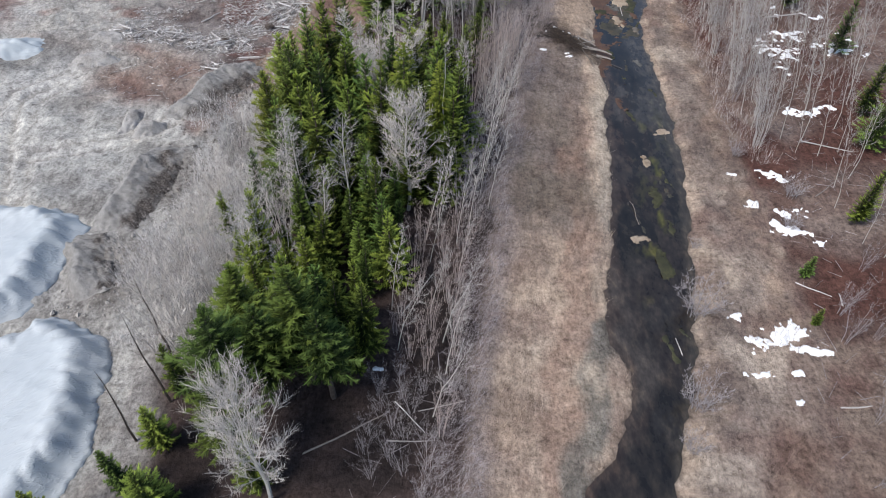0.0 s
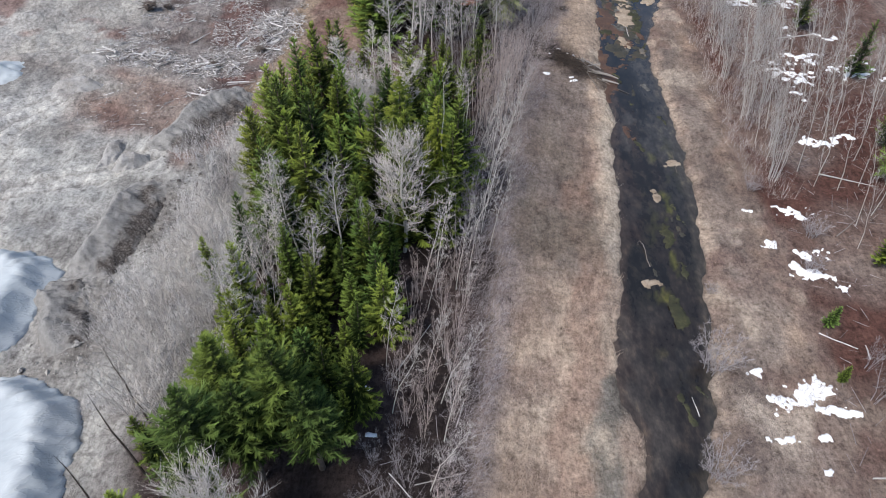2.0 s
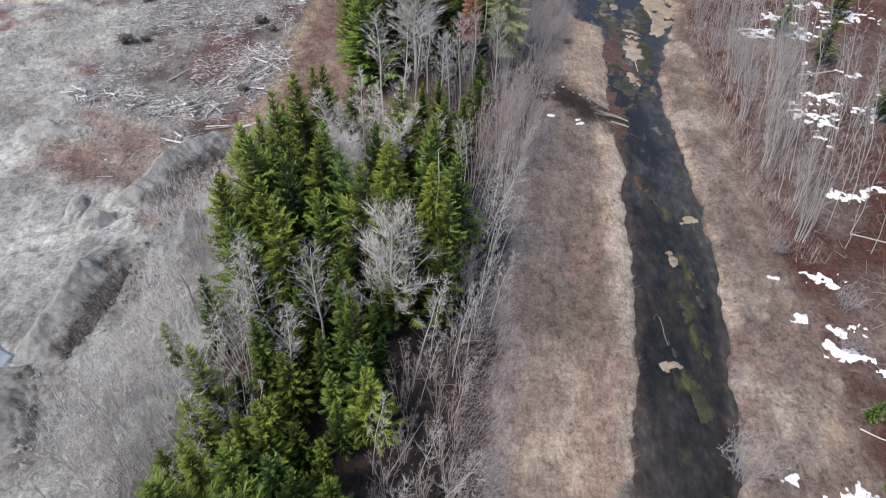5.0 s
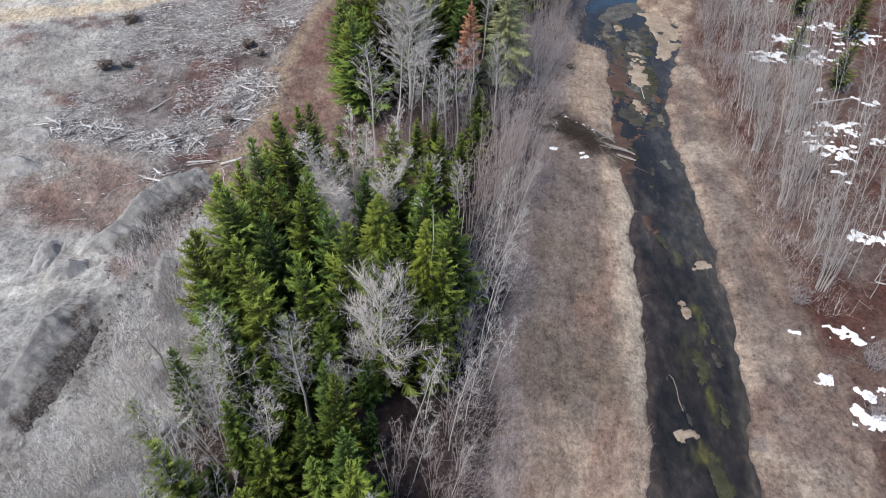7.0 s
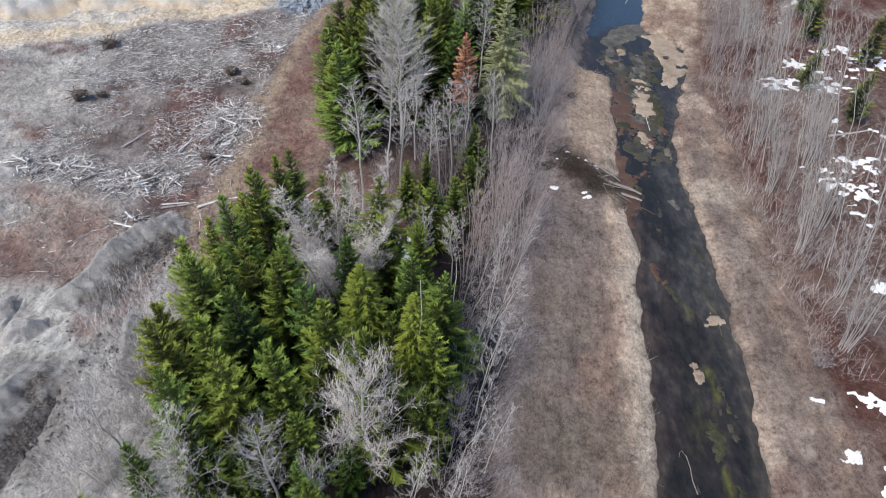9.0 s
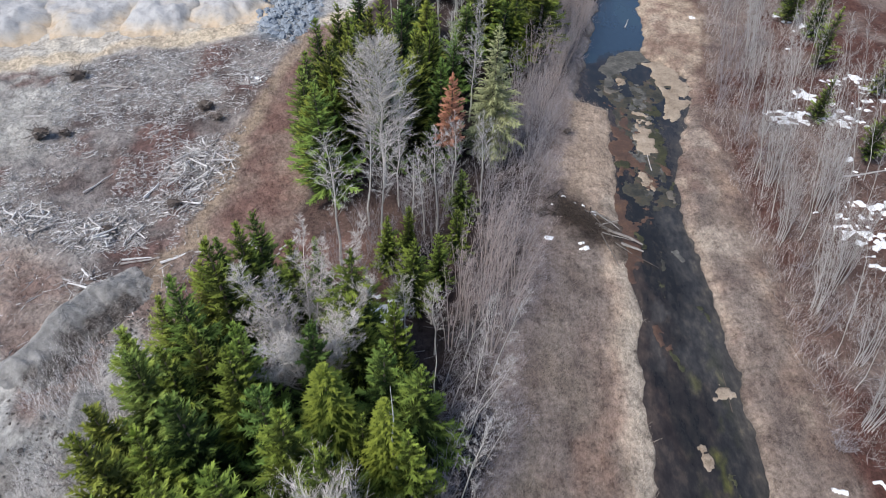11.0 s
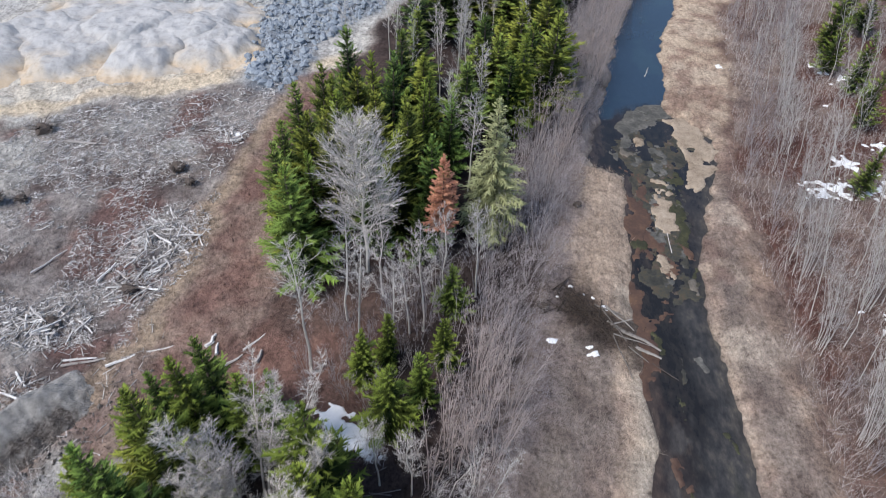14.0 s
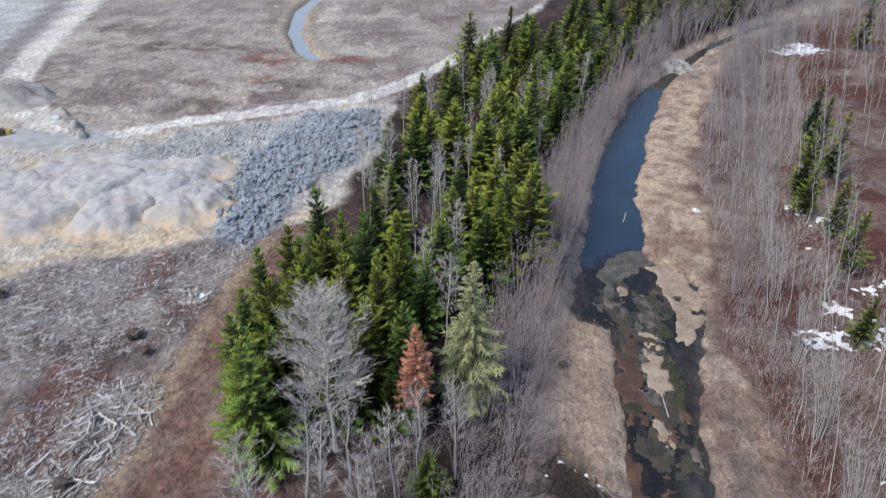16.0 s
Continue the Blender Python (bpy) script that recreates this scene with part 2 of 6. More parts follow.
def clay_material():
    """Grey clay over a tan layer that crops out low on the slopes."""
    m, nodes, links, p = material("tan_clay", 0.95, 0.1)
    co = nodes.new("ShaderNodeTexCoord")
    xyz = nodes.new("ShaderNodeSeparateXYZ")
    links.new(co.outputs["Object"], xyz.inputs[0])
    a = noise_node(nodes, links, 0.22, 5.0, 0.6)
    b = noise_node(nodes, links, 1.6, 7.0, 0.7)
    layer = nodes.new("ShaderNodeMath")
    layer.operation = "MULTIPLY_ADD"
    links.new(a.outputs["Fac"], layer.inputs[0])
    layer.inputs[1].default_value = -3.4
    links.new(xyz.outputs["Z"], layer.inputs[2])
    r = ramp(nodes, [(0.0, (0.50, 0.40, 0.29)), (0.35, (0.47, 0.42, 0.355)), (0.75, (0.41, 0.40, 0.39)), (1.0, (0.43, 0.425, 0.42))])
    span = nodes.new("ShaderNodeMapRange")
    span.inputs["From Min"].default_value, span.inputs["From Max"].default_value = -2.2, -0.9
    links.new(layer.outputs[0], span.inputs["Value"])
    links.new(span.outputs["Result"], r.inputs["Fac"])
    g = ramp(nodes, [(0.3, (0.72, 0.71, 0.70)), (0.5, (1.0, 1.0, 1.0)), (0.7, (1.12, 1.12, 1.12))])
    links.new(b.outputs["Fac"], g.inputs["Fac"])
    mu = nodes.new("ShaderNodeMix")
    mu.data_type, mu.blend_type = "RGBA", "MULTIPLY"
    mu.inputs["Factor"].default_value = 1.0
    links.new(r.outputs["Color"], mu.inputs["A"])
    links.new(g.outputs["Color"], mu.inputs["B"])
    links.new(mu.outputs["Result"], p.inputs["Base Color"])
    bump(nodes, links, b.outputs["Fac"], p, 0.7, 0.25)
    return m


def sheet_material():
    """Pale plastic sheet with thin straight creases, pulled tight one way."""
    m, nodes, links, p = material("pale_sheet", 0.55, 0.25)
    a = noise_node(nodes, links, 0.15, 4.0, 0.6)
    r = ramp(nodes, [(0.3, (0.41, 0.455, 0.48)), (0.7, (0.50, 0.53, 0.545))])
    links.new(a.outputs["Fac"], r.inputs["Fac"])
    total = None
    for turn, scale in ((42, (0.10, 1.5, 1.0)), (50, (0.22, 3.4, 1.0)), (20, (0.3, 1.1, 1.0))):
        n = noise_node(nodes, links, 1.0, 3.0, 0.55)
        along = nodes.new("ShaderNodeMapping")
        along.vector_type = "TEXTURE"
        along.inputs["Rotation"].default_value = (0, 0, radians(turn))
        along.inputs["Scale"].default_value = tuple(1 / v for v in scale)
        links.new(n.inputs["Vector"].links[0].from_socket, along.inputs["Vector"])
        links.new(along.outputs[0], n.inputs["Vector"])
        crest = ramp(nodes, [(0.40, (0, 0, 0)), (0.495, (0.25, 0.25, 0.25)), (0.515, (1, 1, 1)), (0.545, (0.2, 0.2, 0.2)), (0.64, (0, 0, 0))])
        links.new(n.outputs["Fac"], crest.inputs["Fac"])
        add = nodes.new("ShaderNodeMath")
        add.operation = "ADD"
        links.new(crest.outputs["Color"], add.inputs[0])
        add.inputs[1].default_value = 0.0
        if total:
            links.new(total, add.inputs[1])
        total = add.outputs[0]
    bump(nodes, links, total, p, 0.25, 0.07)
    links.new(r.outputs["Color"], p.inputs["Base Color"])
    return m


M_CLAY = clay_material()
M_TARP = sheet_material()
M_GROUND = ground_material()
M_WATER = water_material("silty_water", [(0.36, (0.62, 0.62, 0.63)), (0.48, (0.9, 0.9, 0.9)), (0.55, (1.12, 1.1, 1.06)), (0.68, (1.9, 1.75, 1.55))], True)
# creek: the bright low sky that it mirrors is put into this pale colour
M_CREEK = water_material("sky_pale_creek_water", [(0.3, (0.26, 0.29, 0.32)), (0.7, (0.34, 0.37, 0.40))])
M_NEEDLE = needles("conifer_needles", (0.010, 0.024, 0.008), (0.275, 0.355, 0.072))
# lighter, yellower copy of the needles: sunlight on these trees put into the colour
M_SUNLIT = needles("yellowish_needles", (0.018, 0.034, 0.010), (0.37, 0.42, 0.09))
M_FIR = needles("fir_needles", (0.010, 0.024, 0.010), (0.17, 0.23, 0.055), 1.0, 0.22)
M_CEDAR = needles("cedar_needles", (0.045, 0.075, 0.013), (0.27, 0.32, 0.05), 0.0, 0.38)
M_PALE = needles("pale_needles", (0.16, 0.172, 0.085), (0.48, 0.50, 0.255), 0.0, 0.45)
M_RED = needles("dead_needles", (0.30, 0.13, 0.08), (0.60, 0.30, 0.19), 0.0, 0.4)
M_BARK = mottled("dark_bark", [(0.3, (0.045, 0.035, 0.03)), (0.7, (0.14, 0.115, 0.10))], 3.0, 18.0)
M_BIRCH = mottled("pale_bark", [(0.25, (0.28, 0.26, 0.23)), (0.5, (0.50, 0.48, 0.44)), (0.75, (0.62, 0.60, 0.56))], 2.0, 12.0)
M_TWIG = strewn("pale_twigs", [(0.0, (0.32, 0.295, 0.275)), (1.0, (0.62, 0.585, 0.555))], per="island")
M_SILVER = strewn("silvery_twigs", [(0.0, (0.36, 0.33, 0.305)), (1.0, (0.66, 0.62, 0.58))], per="island")
M_ALDER = strewn("grey_twigs", [(0.0, (0.19, 0.168, 0.172)), (1.0, (0.40, 0.368, 0.372))], per="island")
M_PINK = strewn("pinkish_twigs", [(0.0, (0.26, 0.208, 0.193)), (1.0, (0.48, 0.412, 0.385))], per="island")
M_DEAD = strewn("dead_wood", [(0.0, (0.22, 0.20, 0.19)), (0.35, (0.42, 0.40, 0.385)), (0.8, (0.60, 0.585, 0.57)), (1.0, (0.86, 0.85, 0.84))], per="island", grain=4.0)
M_LOG = strewn("weathered_logs", [(0.0, (0.22, 0.19, 0.17)), (0.5, (0.52, 0.49, 0.47)), (1.0, (0.82, 0.80, 0.78))], per="object", grain=3.0)
M_DRIFT = strewn("driftwood", [(0.0, (0.10, 0.085, 0.075)), (1.0, (0.36, 0.335, 0.31))], per="object", grain=3.0)
M_GRASS = turf_material("dry_grass", 1.08)
M_STEM = turf_material("dormant_stems", 0.82)
M_SNOW = mottled("old_snow", [(0.3, (0.78, 0.79, 0.81)), (0.6, (0.90, 0.905, 0.91))], 1.5, 9.0, 0.6, 0.3, 0.3, 0.04)
M_SAND = mottled("pale_sand", [(0.30, (0.12, 0.11, 0.105)), (0.42, (0.26, 0.247, 0.233)), (0.52, (0.36, 0.347, 0.33)), (0.75, (0.46, 0.447, 0.427))], 0.8, 6.0, 0.95, 0.1, 1.0, 0.2)
M_EARTH = mottled("grey_earth", [(0.34, (0.07, 0.06, 0.053)), (0.43, (0.20, 0.183, 0.167)), (0.50, (0.38, 0.362, 0.34)), (0.72, (0.52, 0.50, 0.47))], 1.1, 8.0, 0.95, 0.1, 1.0, 0.2)
M_PEAT = mottled("dark_soil", [(0.32, (0.06, 0.052, 0.047)), (0.5, (0.135, 0.12, 0.11)), (0.68, (0.31, 0.29, 0.27))], 1.2, 8.0, 0.95, 0.1, 1.0, 0.2)
M_PALEHAZE = strewn("fine_pale_twigs", [(0.0, (0.33, 0.29, 0.27)), (1.0, (0.66, 0.60, 0.56))])
M_WETWOOD = strewn("wet_dark_wood", [(0.0, (0.02, 0.016, 0.014)), (1.0, (0.075, 0.06, 0.05))])
M_BLEACHED = strewn("bleached_stalks", [(0.0, (0.50, 0.475, 0.46)), (1.0, (0.80, 0.77, 0.75))])
M_DRIFTROOT = strewn("weathered_roots", [(0.0, (0.05, 0.04, 0.035)), (0.7, (0.16, 0.135, 0.12)), (1.0, (0.42, 0.39, 0.36))])
M_HAZE = strewn("fine_grey_twigs", [(0.0, (0.26, 0.228, 0.23)), (1.0, (0.46, 0.415, 0.418))])
M_ROCK = mottled("blue_rock", [(0.3, (0.14, 0.17, 0.21)), (0.5, (0.25, 0.285, 0.325)), (0.72, (0.38, 0.40, 0.42))], 0.9, 6.0, 0.85, 0.25, 1.0, 0.15)
M_MUD = mottled("wet_mud", [(0.3, (0.05, 0.045, 0.035)), (0.5, (0.12, 0.105, 0.085)), (0.7, (0.21, 0.18, 0.145))], 1.1, 7.0, 0.6, 0.4, 0.7, 0.06)
M_ALGAE = mottled("algae_mat", [(0.3, (0.018, 0.018, 0.012)), (0.52, (0.040, 0.041, 0.021)), (0.75, (0.11, 0.105, 0.045))], 1.3, 8.0, 0.7, 0.3, 0.5, 0.05)
M_WEED = mottled("pond_weed", [(0.32, (0.018, 0.018, 0.016)), (0.44, (0.034, 0.034, 0.028)), (0.49, (0.050, 0.047, 0.040)), (0.54, (0.060, 0.057, 0.036)), (0.58, (0.075, 0.050, 0.036)), (0.66, (0.12, 0.11, 0.098))], 1.1, 5.0, 0.7, 0.3, 0.6, 0.05)
M_RUSTMUD = mottled("rusty_mud", [(0.3, (0.045, 0.028, 0.022)), (0.5, (0.085, 0.050, 0.036)), (0.7, (0.15, 0.088, 0.052))], 1.0, 6.0, 0.6, 0.3, 0.5, 0.05)
M_MAT = mottled("dead_grass_mat", [(0.34, (0.14, 0.105, 0.075)), (0.5, (0.31, 0.25, 0.19)), (0.7, (0.46, 0.39, 0.31))], 1.2, 9.0, 0.95, 0.1, 0.9, 0.08)

# ---- plan of the place ----
WATER_Z = -1.35
YL = [-40, 13.7, 16.1, 18.4, 21.3, 23.3, 26.8, 30.8, 34.2, 39.3, 47, 51.4, 56, 61.4, 70.3, 73.4, 74.2, 79.6, 87.8, 96.1, 108.9, 120.6, 127, 131, 150, 166, 183, 230]
XL = [-4, 7.6, 9.1, 10.4, 11.2, 10.2, 10.3, 11.3, 12.1, 12.6, 13.6, 14.3, 14.6, 14.4, 15.7, 16.4, 13.5, 14.3, 16.7, 18.4, 22.8, 27.8, 31.3, 34.5, 47.2, 62.5, 86, 155]
YR = [-40, 13.8, 17.5, 19.9, 22.7, 28.5, 33.3, 39.6, 46.9, 53, 58.5, 63.7, 68.9, 75.2, 79.1, 83.2, 88.9, 95, 109, 122, 127, 131, 150, 166, 183, 230]
XR = [2, 11.9, 13.2, 14.0, 15.1, 16.2, 17.2, 18.2, 18.9, 19.0, 19.0, 19.9, 21.0, 23.8, 24.4, 21.0, 22.0, 22.8, 27.3, 32.4, 34.3, 36.2, 49.0, 64.4, 88, 157]
Y_TL = [-40, 12, 23, 30, 44, 50, 56, 63, 77, 85, 104, 119, 135, 180, 400]      # left edge of the wood
X_TL = [-17, -16.6, -15.7, -16, -15.5, -12.5, -8.0, -8.0, -9.5, -9, -4, -4, 3, 24, 120]
Y_TR = [-40, 13, 20, 32, 45, 57, 66, 72, 80, 86, 96, 109, 120, 130, 150, 166, 183, 400]  # where the wood meets the grass
X_TR = [0, 0.8, 2.2, 3.3, 5.5, 8, 9.7, 11.2, 12.8, 15.3, 17.6, 22.0, 26.9, 33, 45, 60, 80, 330]
Y_RE = [-40, 14, 21, 31, 41, 52, 61, 72, 87, 100, 134, 162, 400]                   # right edge of the grass
X_RE = [17, 20.2, 21, 23.5, 23.5, 24.3, 24.3, 25.1, 28.8, 31, 44.5, 66, 330]
ROCKS = [(-17.3, 84.5), (-13.0, 82.0), (-11, 92), (-4.5, 104), (-5.5, 116), (-14, 113), (-19, 98)]
GRAVEL = [(-19, 93), (-17, 100), (-12, 114), (-24, 109.5), (-33, 103), (-28, 98)]
ROAD = [(-40, 104.0), (-24, 112.2), (-9.6, 118.9), (-2.5, 126.0), (3, 136), (20, 170), (60, 260)]
TRACK_WEST = [(-60, 120), (-66, 137), (-76, 172), (-90, 220)]
TRACK = [(-42, 106), (-55, 118.5), (-62.5, 140), (-70, 175), (-82, 230)]
RUTS = [[(-31, 33), (-34.5, 41), (-35.5, 46), (-33, 49), (-31, 47)], [(-29.6, 33), (-33, 41), (-34, 45.6), (-32.6, 47)], [(-36, 38.5), (-30, 38.2), (-25, 40.0), (-21, 44)]]
JAM = [(8.8, 61.4), (11.4, 58.6), (14.6, 56.4)]
CREEK = [(-17.4, 138.6), (-20.5, 143), (-24.5, 155), (-26.5, 170), (-24, 200)]


def edge_l(y):
    return np.interp(y, YL, XL)


def edge_r(y):
    return np.interp(y, YR, XR)


def wet(x, y):
    """How far inside the water's edge, in metres, with ragged banks."""
    rag = fbm(x, y, 2.4, 4, 5) * 0.42 + fbm(x, y, 0.9, 3, 6) * 0.22
    return np.minimum(x - edge_l(y), edge_r(y) - x) + rag


def ground_z(x, y):
    x, y = np.asarray(x, float), np.asarray(y, float)
    z = -0.55 + 0.16 * fbm(x, y, 9, 4, 11) + 0.06 * fbm(x, y, 1.3, 3, 17)
    z = z - 0.45 * step(-1, 6, x - np.interp(y, Y_TR, X_TR)) * (1 - step(0, 10, x - np.interp(y, Y_RE, X_RE)))
    rough_cut = step(1, 4, np.interp(y, Y_TL, X_TL) - x) * (1 - step(120, 140, y))
    z = z + rough_cut * (0.42 * np.abs(fbm(x * 0.6 + y * 0.5, y * 0.8 - x * 0.4, 2.4, 5, 23)) + 0.14 * fbm(x, y, 0.9, 2, 29))
    w = wet(x, y)
    bank = step(-1.3, 0.25, w)
    z = z * (1 - bank) + bank * (WATER_Z - 0.05)
    z = z - 0.9 * step(0.1, 1.4, w)
    for rut in RUTS:
        z = z - 0.14 * step(0.4, 0.1, np.abs(line_dist(rut, x, y) - 0.62))
    z = z + 0.35 * inside(ROCKS, x, y, 1.0) * np.abs(fbm(x, y, 1.6, 2, 83))
    c = line_dist(CREEK, x, y)
    z = z - 1.1 * (1 - step(0.6, 2.2, c))
    z = z + 0.004 * np.maximum(np.hypot(x, y) - 300, 0) * (0.5 + fbm(x, y, 180, 2, 3))
    return z


def gz(x, y):
    return float(ground_z(np.array([x]), np.array([y]))[0])


def soil(x, y):
    """Base colour of the soil and its cover, zone by zone."""
    wx, wy = x + 1.1 * fbm(x, y, 4, 4, 31), y + 1.1 * fbm(x, y, 4, 4, 37)
    tl, tr, re = (np.interp(wy, a, b) for a, b in ((Y_TL, X_TL), (Y_TR, X_TR), (Y_RE, X_RE)))
    lump = fbm(x, y, 3.0, 5, 41)
    big = fbm(x, y, 12, 4, 43)
    col = np.empty(x.shape + (3,))
    col[:] = (0.22, 0.175, 0.16)

    def lay(mask, c, c2=None, mixer=None):
        m = np.clip(mask, 0, 1)[..., None]
        paint = np.array(c) if c2 is None else np.array(c) + (np.array(c2) - np.array(c)) * np.clip(mixer, 0, 1)[..., None]
        col[:] = col * (1 - m) + paint * m

    left = step(-0.7, 0.7, tl - wx)
    far_edge = 75.5 + (wx + 37) * 0.43
    # sand flat, brown brush, slash, clay pit, far heath, to the left of the wood
    lay(left, (0.37, 0.363, 0.35), (0.22, 0.211, 0.203), 0.35 + 1.2 * lump)
    lay(left * step(0.25, 0.02, np.abs(fbm(x * 0.5, y, 2.5, 4, 57))) * step(-0.2, 0.4, big) * 0.7, (0.27, 0.25, 0.235))
    lay(left * step(0.1, 0.6, fbm(x, y, 5, 4, 59)) * 0.7, (0.45, 0.44, 0.424))
    for rut in RUTS:
        d = line_dist(rut, x, y) + 0.12 * lump
        lay(left * (1 - step(0.9, 1.5, d)) * 0.6, (0.56, 0.545, 0.52))
        lay(left * step(0.30, 0.12, np.abs(d - 0.62)) * 0.75, (0.27, 0.255, 0.24))
    churn = step(1.2, 0.4, np.hypot((wx + 20.6) / 2.6, (wy - 26.6) / 4.6)) + step(1.2, 0.5, np.hypot((wx + 19.2) / 1.6, (wy - 35.5) / 3.4))
    lay(left * churn * 0.85, (0.15, 0.135, 0.125), (0.32, 0.30, 0.28), 0.4 + 1.3 * lump)
    brush = step(-1.2, 1.2, wy - np.interp(wx, [-60, -40, -33, -29, -23, -20, -14], [62, 56, 53, 46, 45.5, 41, 46]))
    lay(left * brush, (0.20, 0.132, 0.115), (0.32, 0.265, 0.235), 0.45 + 0.8 * lump)
    slash = brush * step(-2, 2, wy - np.interp(wx, [-60, -36, -24, -18, -14, -11], [60, 58, 53, 50, 54, 80])) * step(-1, 1, np.interp(wy, [40, 56, 66, 80], [-17, -16.5, -15.5, -13]) - wx)
    lay(left * slash, (0.14, 0.113, 0.108), (0.30, 0.272, 0.26), 0.42 + 1.2 * lump)
    greys = step(0.0, 0.7, fbm(x, y, 9, 4, 61) + (-29.0 - wx) * 0.22)
    lay(left * brush * (wx < -15) * greys * 0.9, (0.45, 0.435, 0.415), (0.30, 0.285, 0.27), 0.4 + lump)
    for px, py, pr in ((-16.6, 62.5, 3.0), (-17, 58.4, 2.0), (-21.2, 55, 2.6), (-26.4, 56, 2.8), (-24, 77, 4), (-19, 74, 3)):
        lay(left * step(1.1, 0.3, np.hypot(wx - px, wy - py) / pr) * 0.7, (0.44, 0.43, 0.415), (0.25, 0.235, 0.23), 0.5 + 1.2 * lump)
    lay(left * slash * step(0.15, 0.5, fbm(x, y, 5, 4, 63)) * 0.8, (0.17, 0.10, 0.09))
    lay(left * step(1.1, 0.5, np.hypot((wx + 16.4) / 1.6, (wy - 45.2) / 3.4)), (0.46, 0.445, 0.43), (0.33, 0.315, 0.30), 0.4 + lump)
    strip = left * brush * step(-1, 1, wx - np.interp(wy, [40, 56, 66, 80], [-16, -14.8, -14, -12.4]))
    lay(strip, (0.19, 0.115, 0.098), (0.29, 0.22, 0.185), 0.3 + 0.9 * fbm(x, y, 1.8, 4, 52))
    pale = step(1.1, 0.3, np.abs(wx - np.interp(wy, [46, 56, 66, 82], [-17, -15.2, -14.6, -12.2]))) * (wy > 50) * (wy < 84)
    lay(left * pale, (0.31, 0.24, 0.185))
    pit = step(-0.8, 0.8, wy - far_edge) * (1 - step(-1.5, 1.5, wy - np.interp(wx, [-80, -46, -37, -24, -9, 0], [150, 108, 103.5, 110, 117, 124])))
    lay(left * pit, (0.46, 0.42, 0.37), (0.45, 0.44, 0.425), 0.5 + 1.2 * big)
    lay(left * pit * step(2.2, 0.5, np.abs(wy - far_edge - 1.5)), (0.49, 0.41, 0.315))
    heath = left * step(-1.5, 1.5, wy - np.interp(wx, [-80, -46, -37, -24, -9, 0, 20, 100], [150, 112, 107, 113, 120, 127, 160, 300]))
    lay(heath, (0.33, 0.295, 0.278), (0.22, 0.19, 0.182), 0.5 + 1.3 * big)
    lay(heath * step(0.1, 0.5, fbm(x, y, 10, 4, 79)) * 0.7, (0.15, 0.12, 0.115))
    lay(heath * step(-0.1, 0.5, fbm(x, y, 16, 3, 77)) * 0.5, (0.34, 0.31, 0.285))
    for hx, hy, rx, ry, tone in ((-39, 142.5, 15, 2.6, (0.125, 0.10, 0.085)), (-25, 137, 4.2, 3.0, (0.23, 0.105, 0.085)), (-24, 128, 2.2, 3.0, (0.22, 0.11, 0.09)), (-13, 137, 7, 1.8, (0.21, 0.11, 0.085)),
                                 (-26.4, 123, 2.6, 8, (0.40, 0.36, 0.315)), (-12.4, 127.6, 2.2, 2.6, (0.42, 0.39, 0.35)), (-19, 125, 5.5, 2.6, (0.15, 0.125, 0.12)), (-54, 126.4, 5, 3.4, (0.16, 0.13, 0.115)),
                                 (-29, 116, 3.5, 3.5, (0.17, 0.145, 0.13)), (-60, 144, 4, 9, (0.42, 0.39, 0.35)), (-20, 162, 2.4, 13, (0.42, 0.39, 0.35)), (-10, 142, 6.5, 3.2, (0.41, 0.38, 0.34)), (-57, 153, 3, 2.5, (0.12, 0.10, 0.10))):
        lay(heath * step(1.25, 0.6, np.hypot((wx - hx) / rx, (wy - hy) / ry) + 0.25 * lump) * 0.85, tone)
    lay(heath * step(0.1, 0.5, fbm(x, y, 4, 4, 78)) * 0.4, (0.15, 0.12, 0.115))
    lay(heath * step(0.1, 0.5, fbm(x, y, 3, 4, 80)) * 0.5, (0.42, 0.385, 0.355))
    lay(left * inside(GRAVEL, wx, wy, 1.2), (0.40, 0.40, 0.39), (0.31, 0.325, 0.34), 0.5 + lump)
    lay(left * inside(ROCKS, wx, wy, 0.8), (0.20, 0.225, 0.26), (0.30, 0.32, 0.34), 0.5 + lump)
    lay(1 - step(1.2, 1.9, line_dist(ROAD, x, y) + 0.15 * lump), (0.56, 0.55, 0.53))
    yard = step(0.5, -1.5, wx - np.interp(wy, [100, 106, 118.5, 140, 175, 230], [-30, -44, -56, -64, -72, -84]))
    lay(yard * step(112, 118, wy), (0.47, 0.485, 0.49), (0.36, 0.365, 0.365), 0.4 + lump)
    lay(yard * (1 - step(1.3, 2.6, line_dist(TRACK_WEST, x, y) + 0.4 * lump)) * 0.85, (0.20, 0.185, 0.18))
    lay(1 - step(1.6, 2.5, line_dist(TRACK, x, y) + 0.3 * lump), (0.58, 0.56, 0.53))
    lay(1 - step(2.0, 4.0, line_dist(CREEK, x, y) + lump), (0.33, 0.28, 0.235))
    # the wood's floor: dark litter, the trees' shade put into its near-black colour
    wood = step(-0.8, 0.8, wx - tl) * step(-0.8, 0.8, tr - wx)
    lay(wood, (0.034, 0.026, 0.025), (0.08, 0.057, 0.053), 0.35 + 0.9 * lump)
    lay(wood * step(-3, -1, -np.abs(wy - 54) * 0.45) * step(1.0, -1.0, wx + 1.5), (0.17, 0.10, 0.083), (0.11, 0.075, 0.065), 0.4 + lump)
    lay(wood * step(1.5, -1.5, wx - np.interp(wy, [10, 28, 34, 47, 52], [-16, -13.5, -11.5, -12.5, -15])) * (wy < 52), (0.50, 0.486, 0.472), (0.32, 0.305, 0.292), 0.4 + lump)
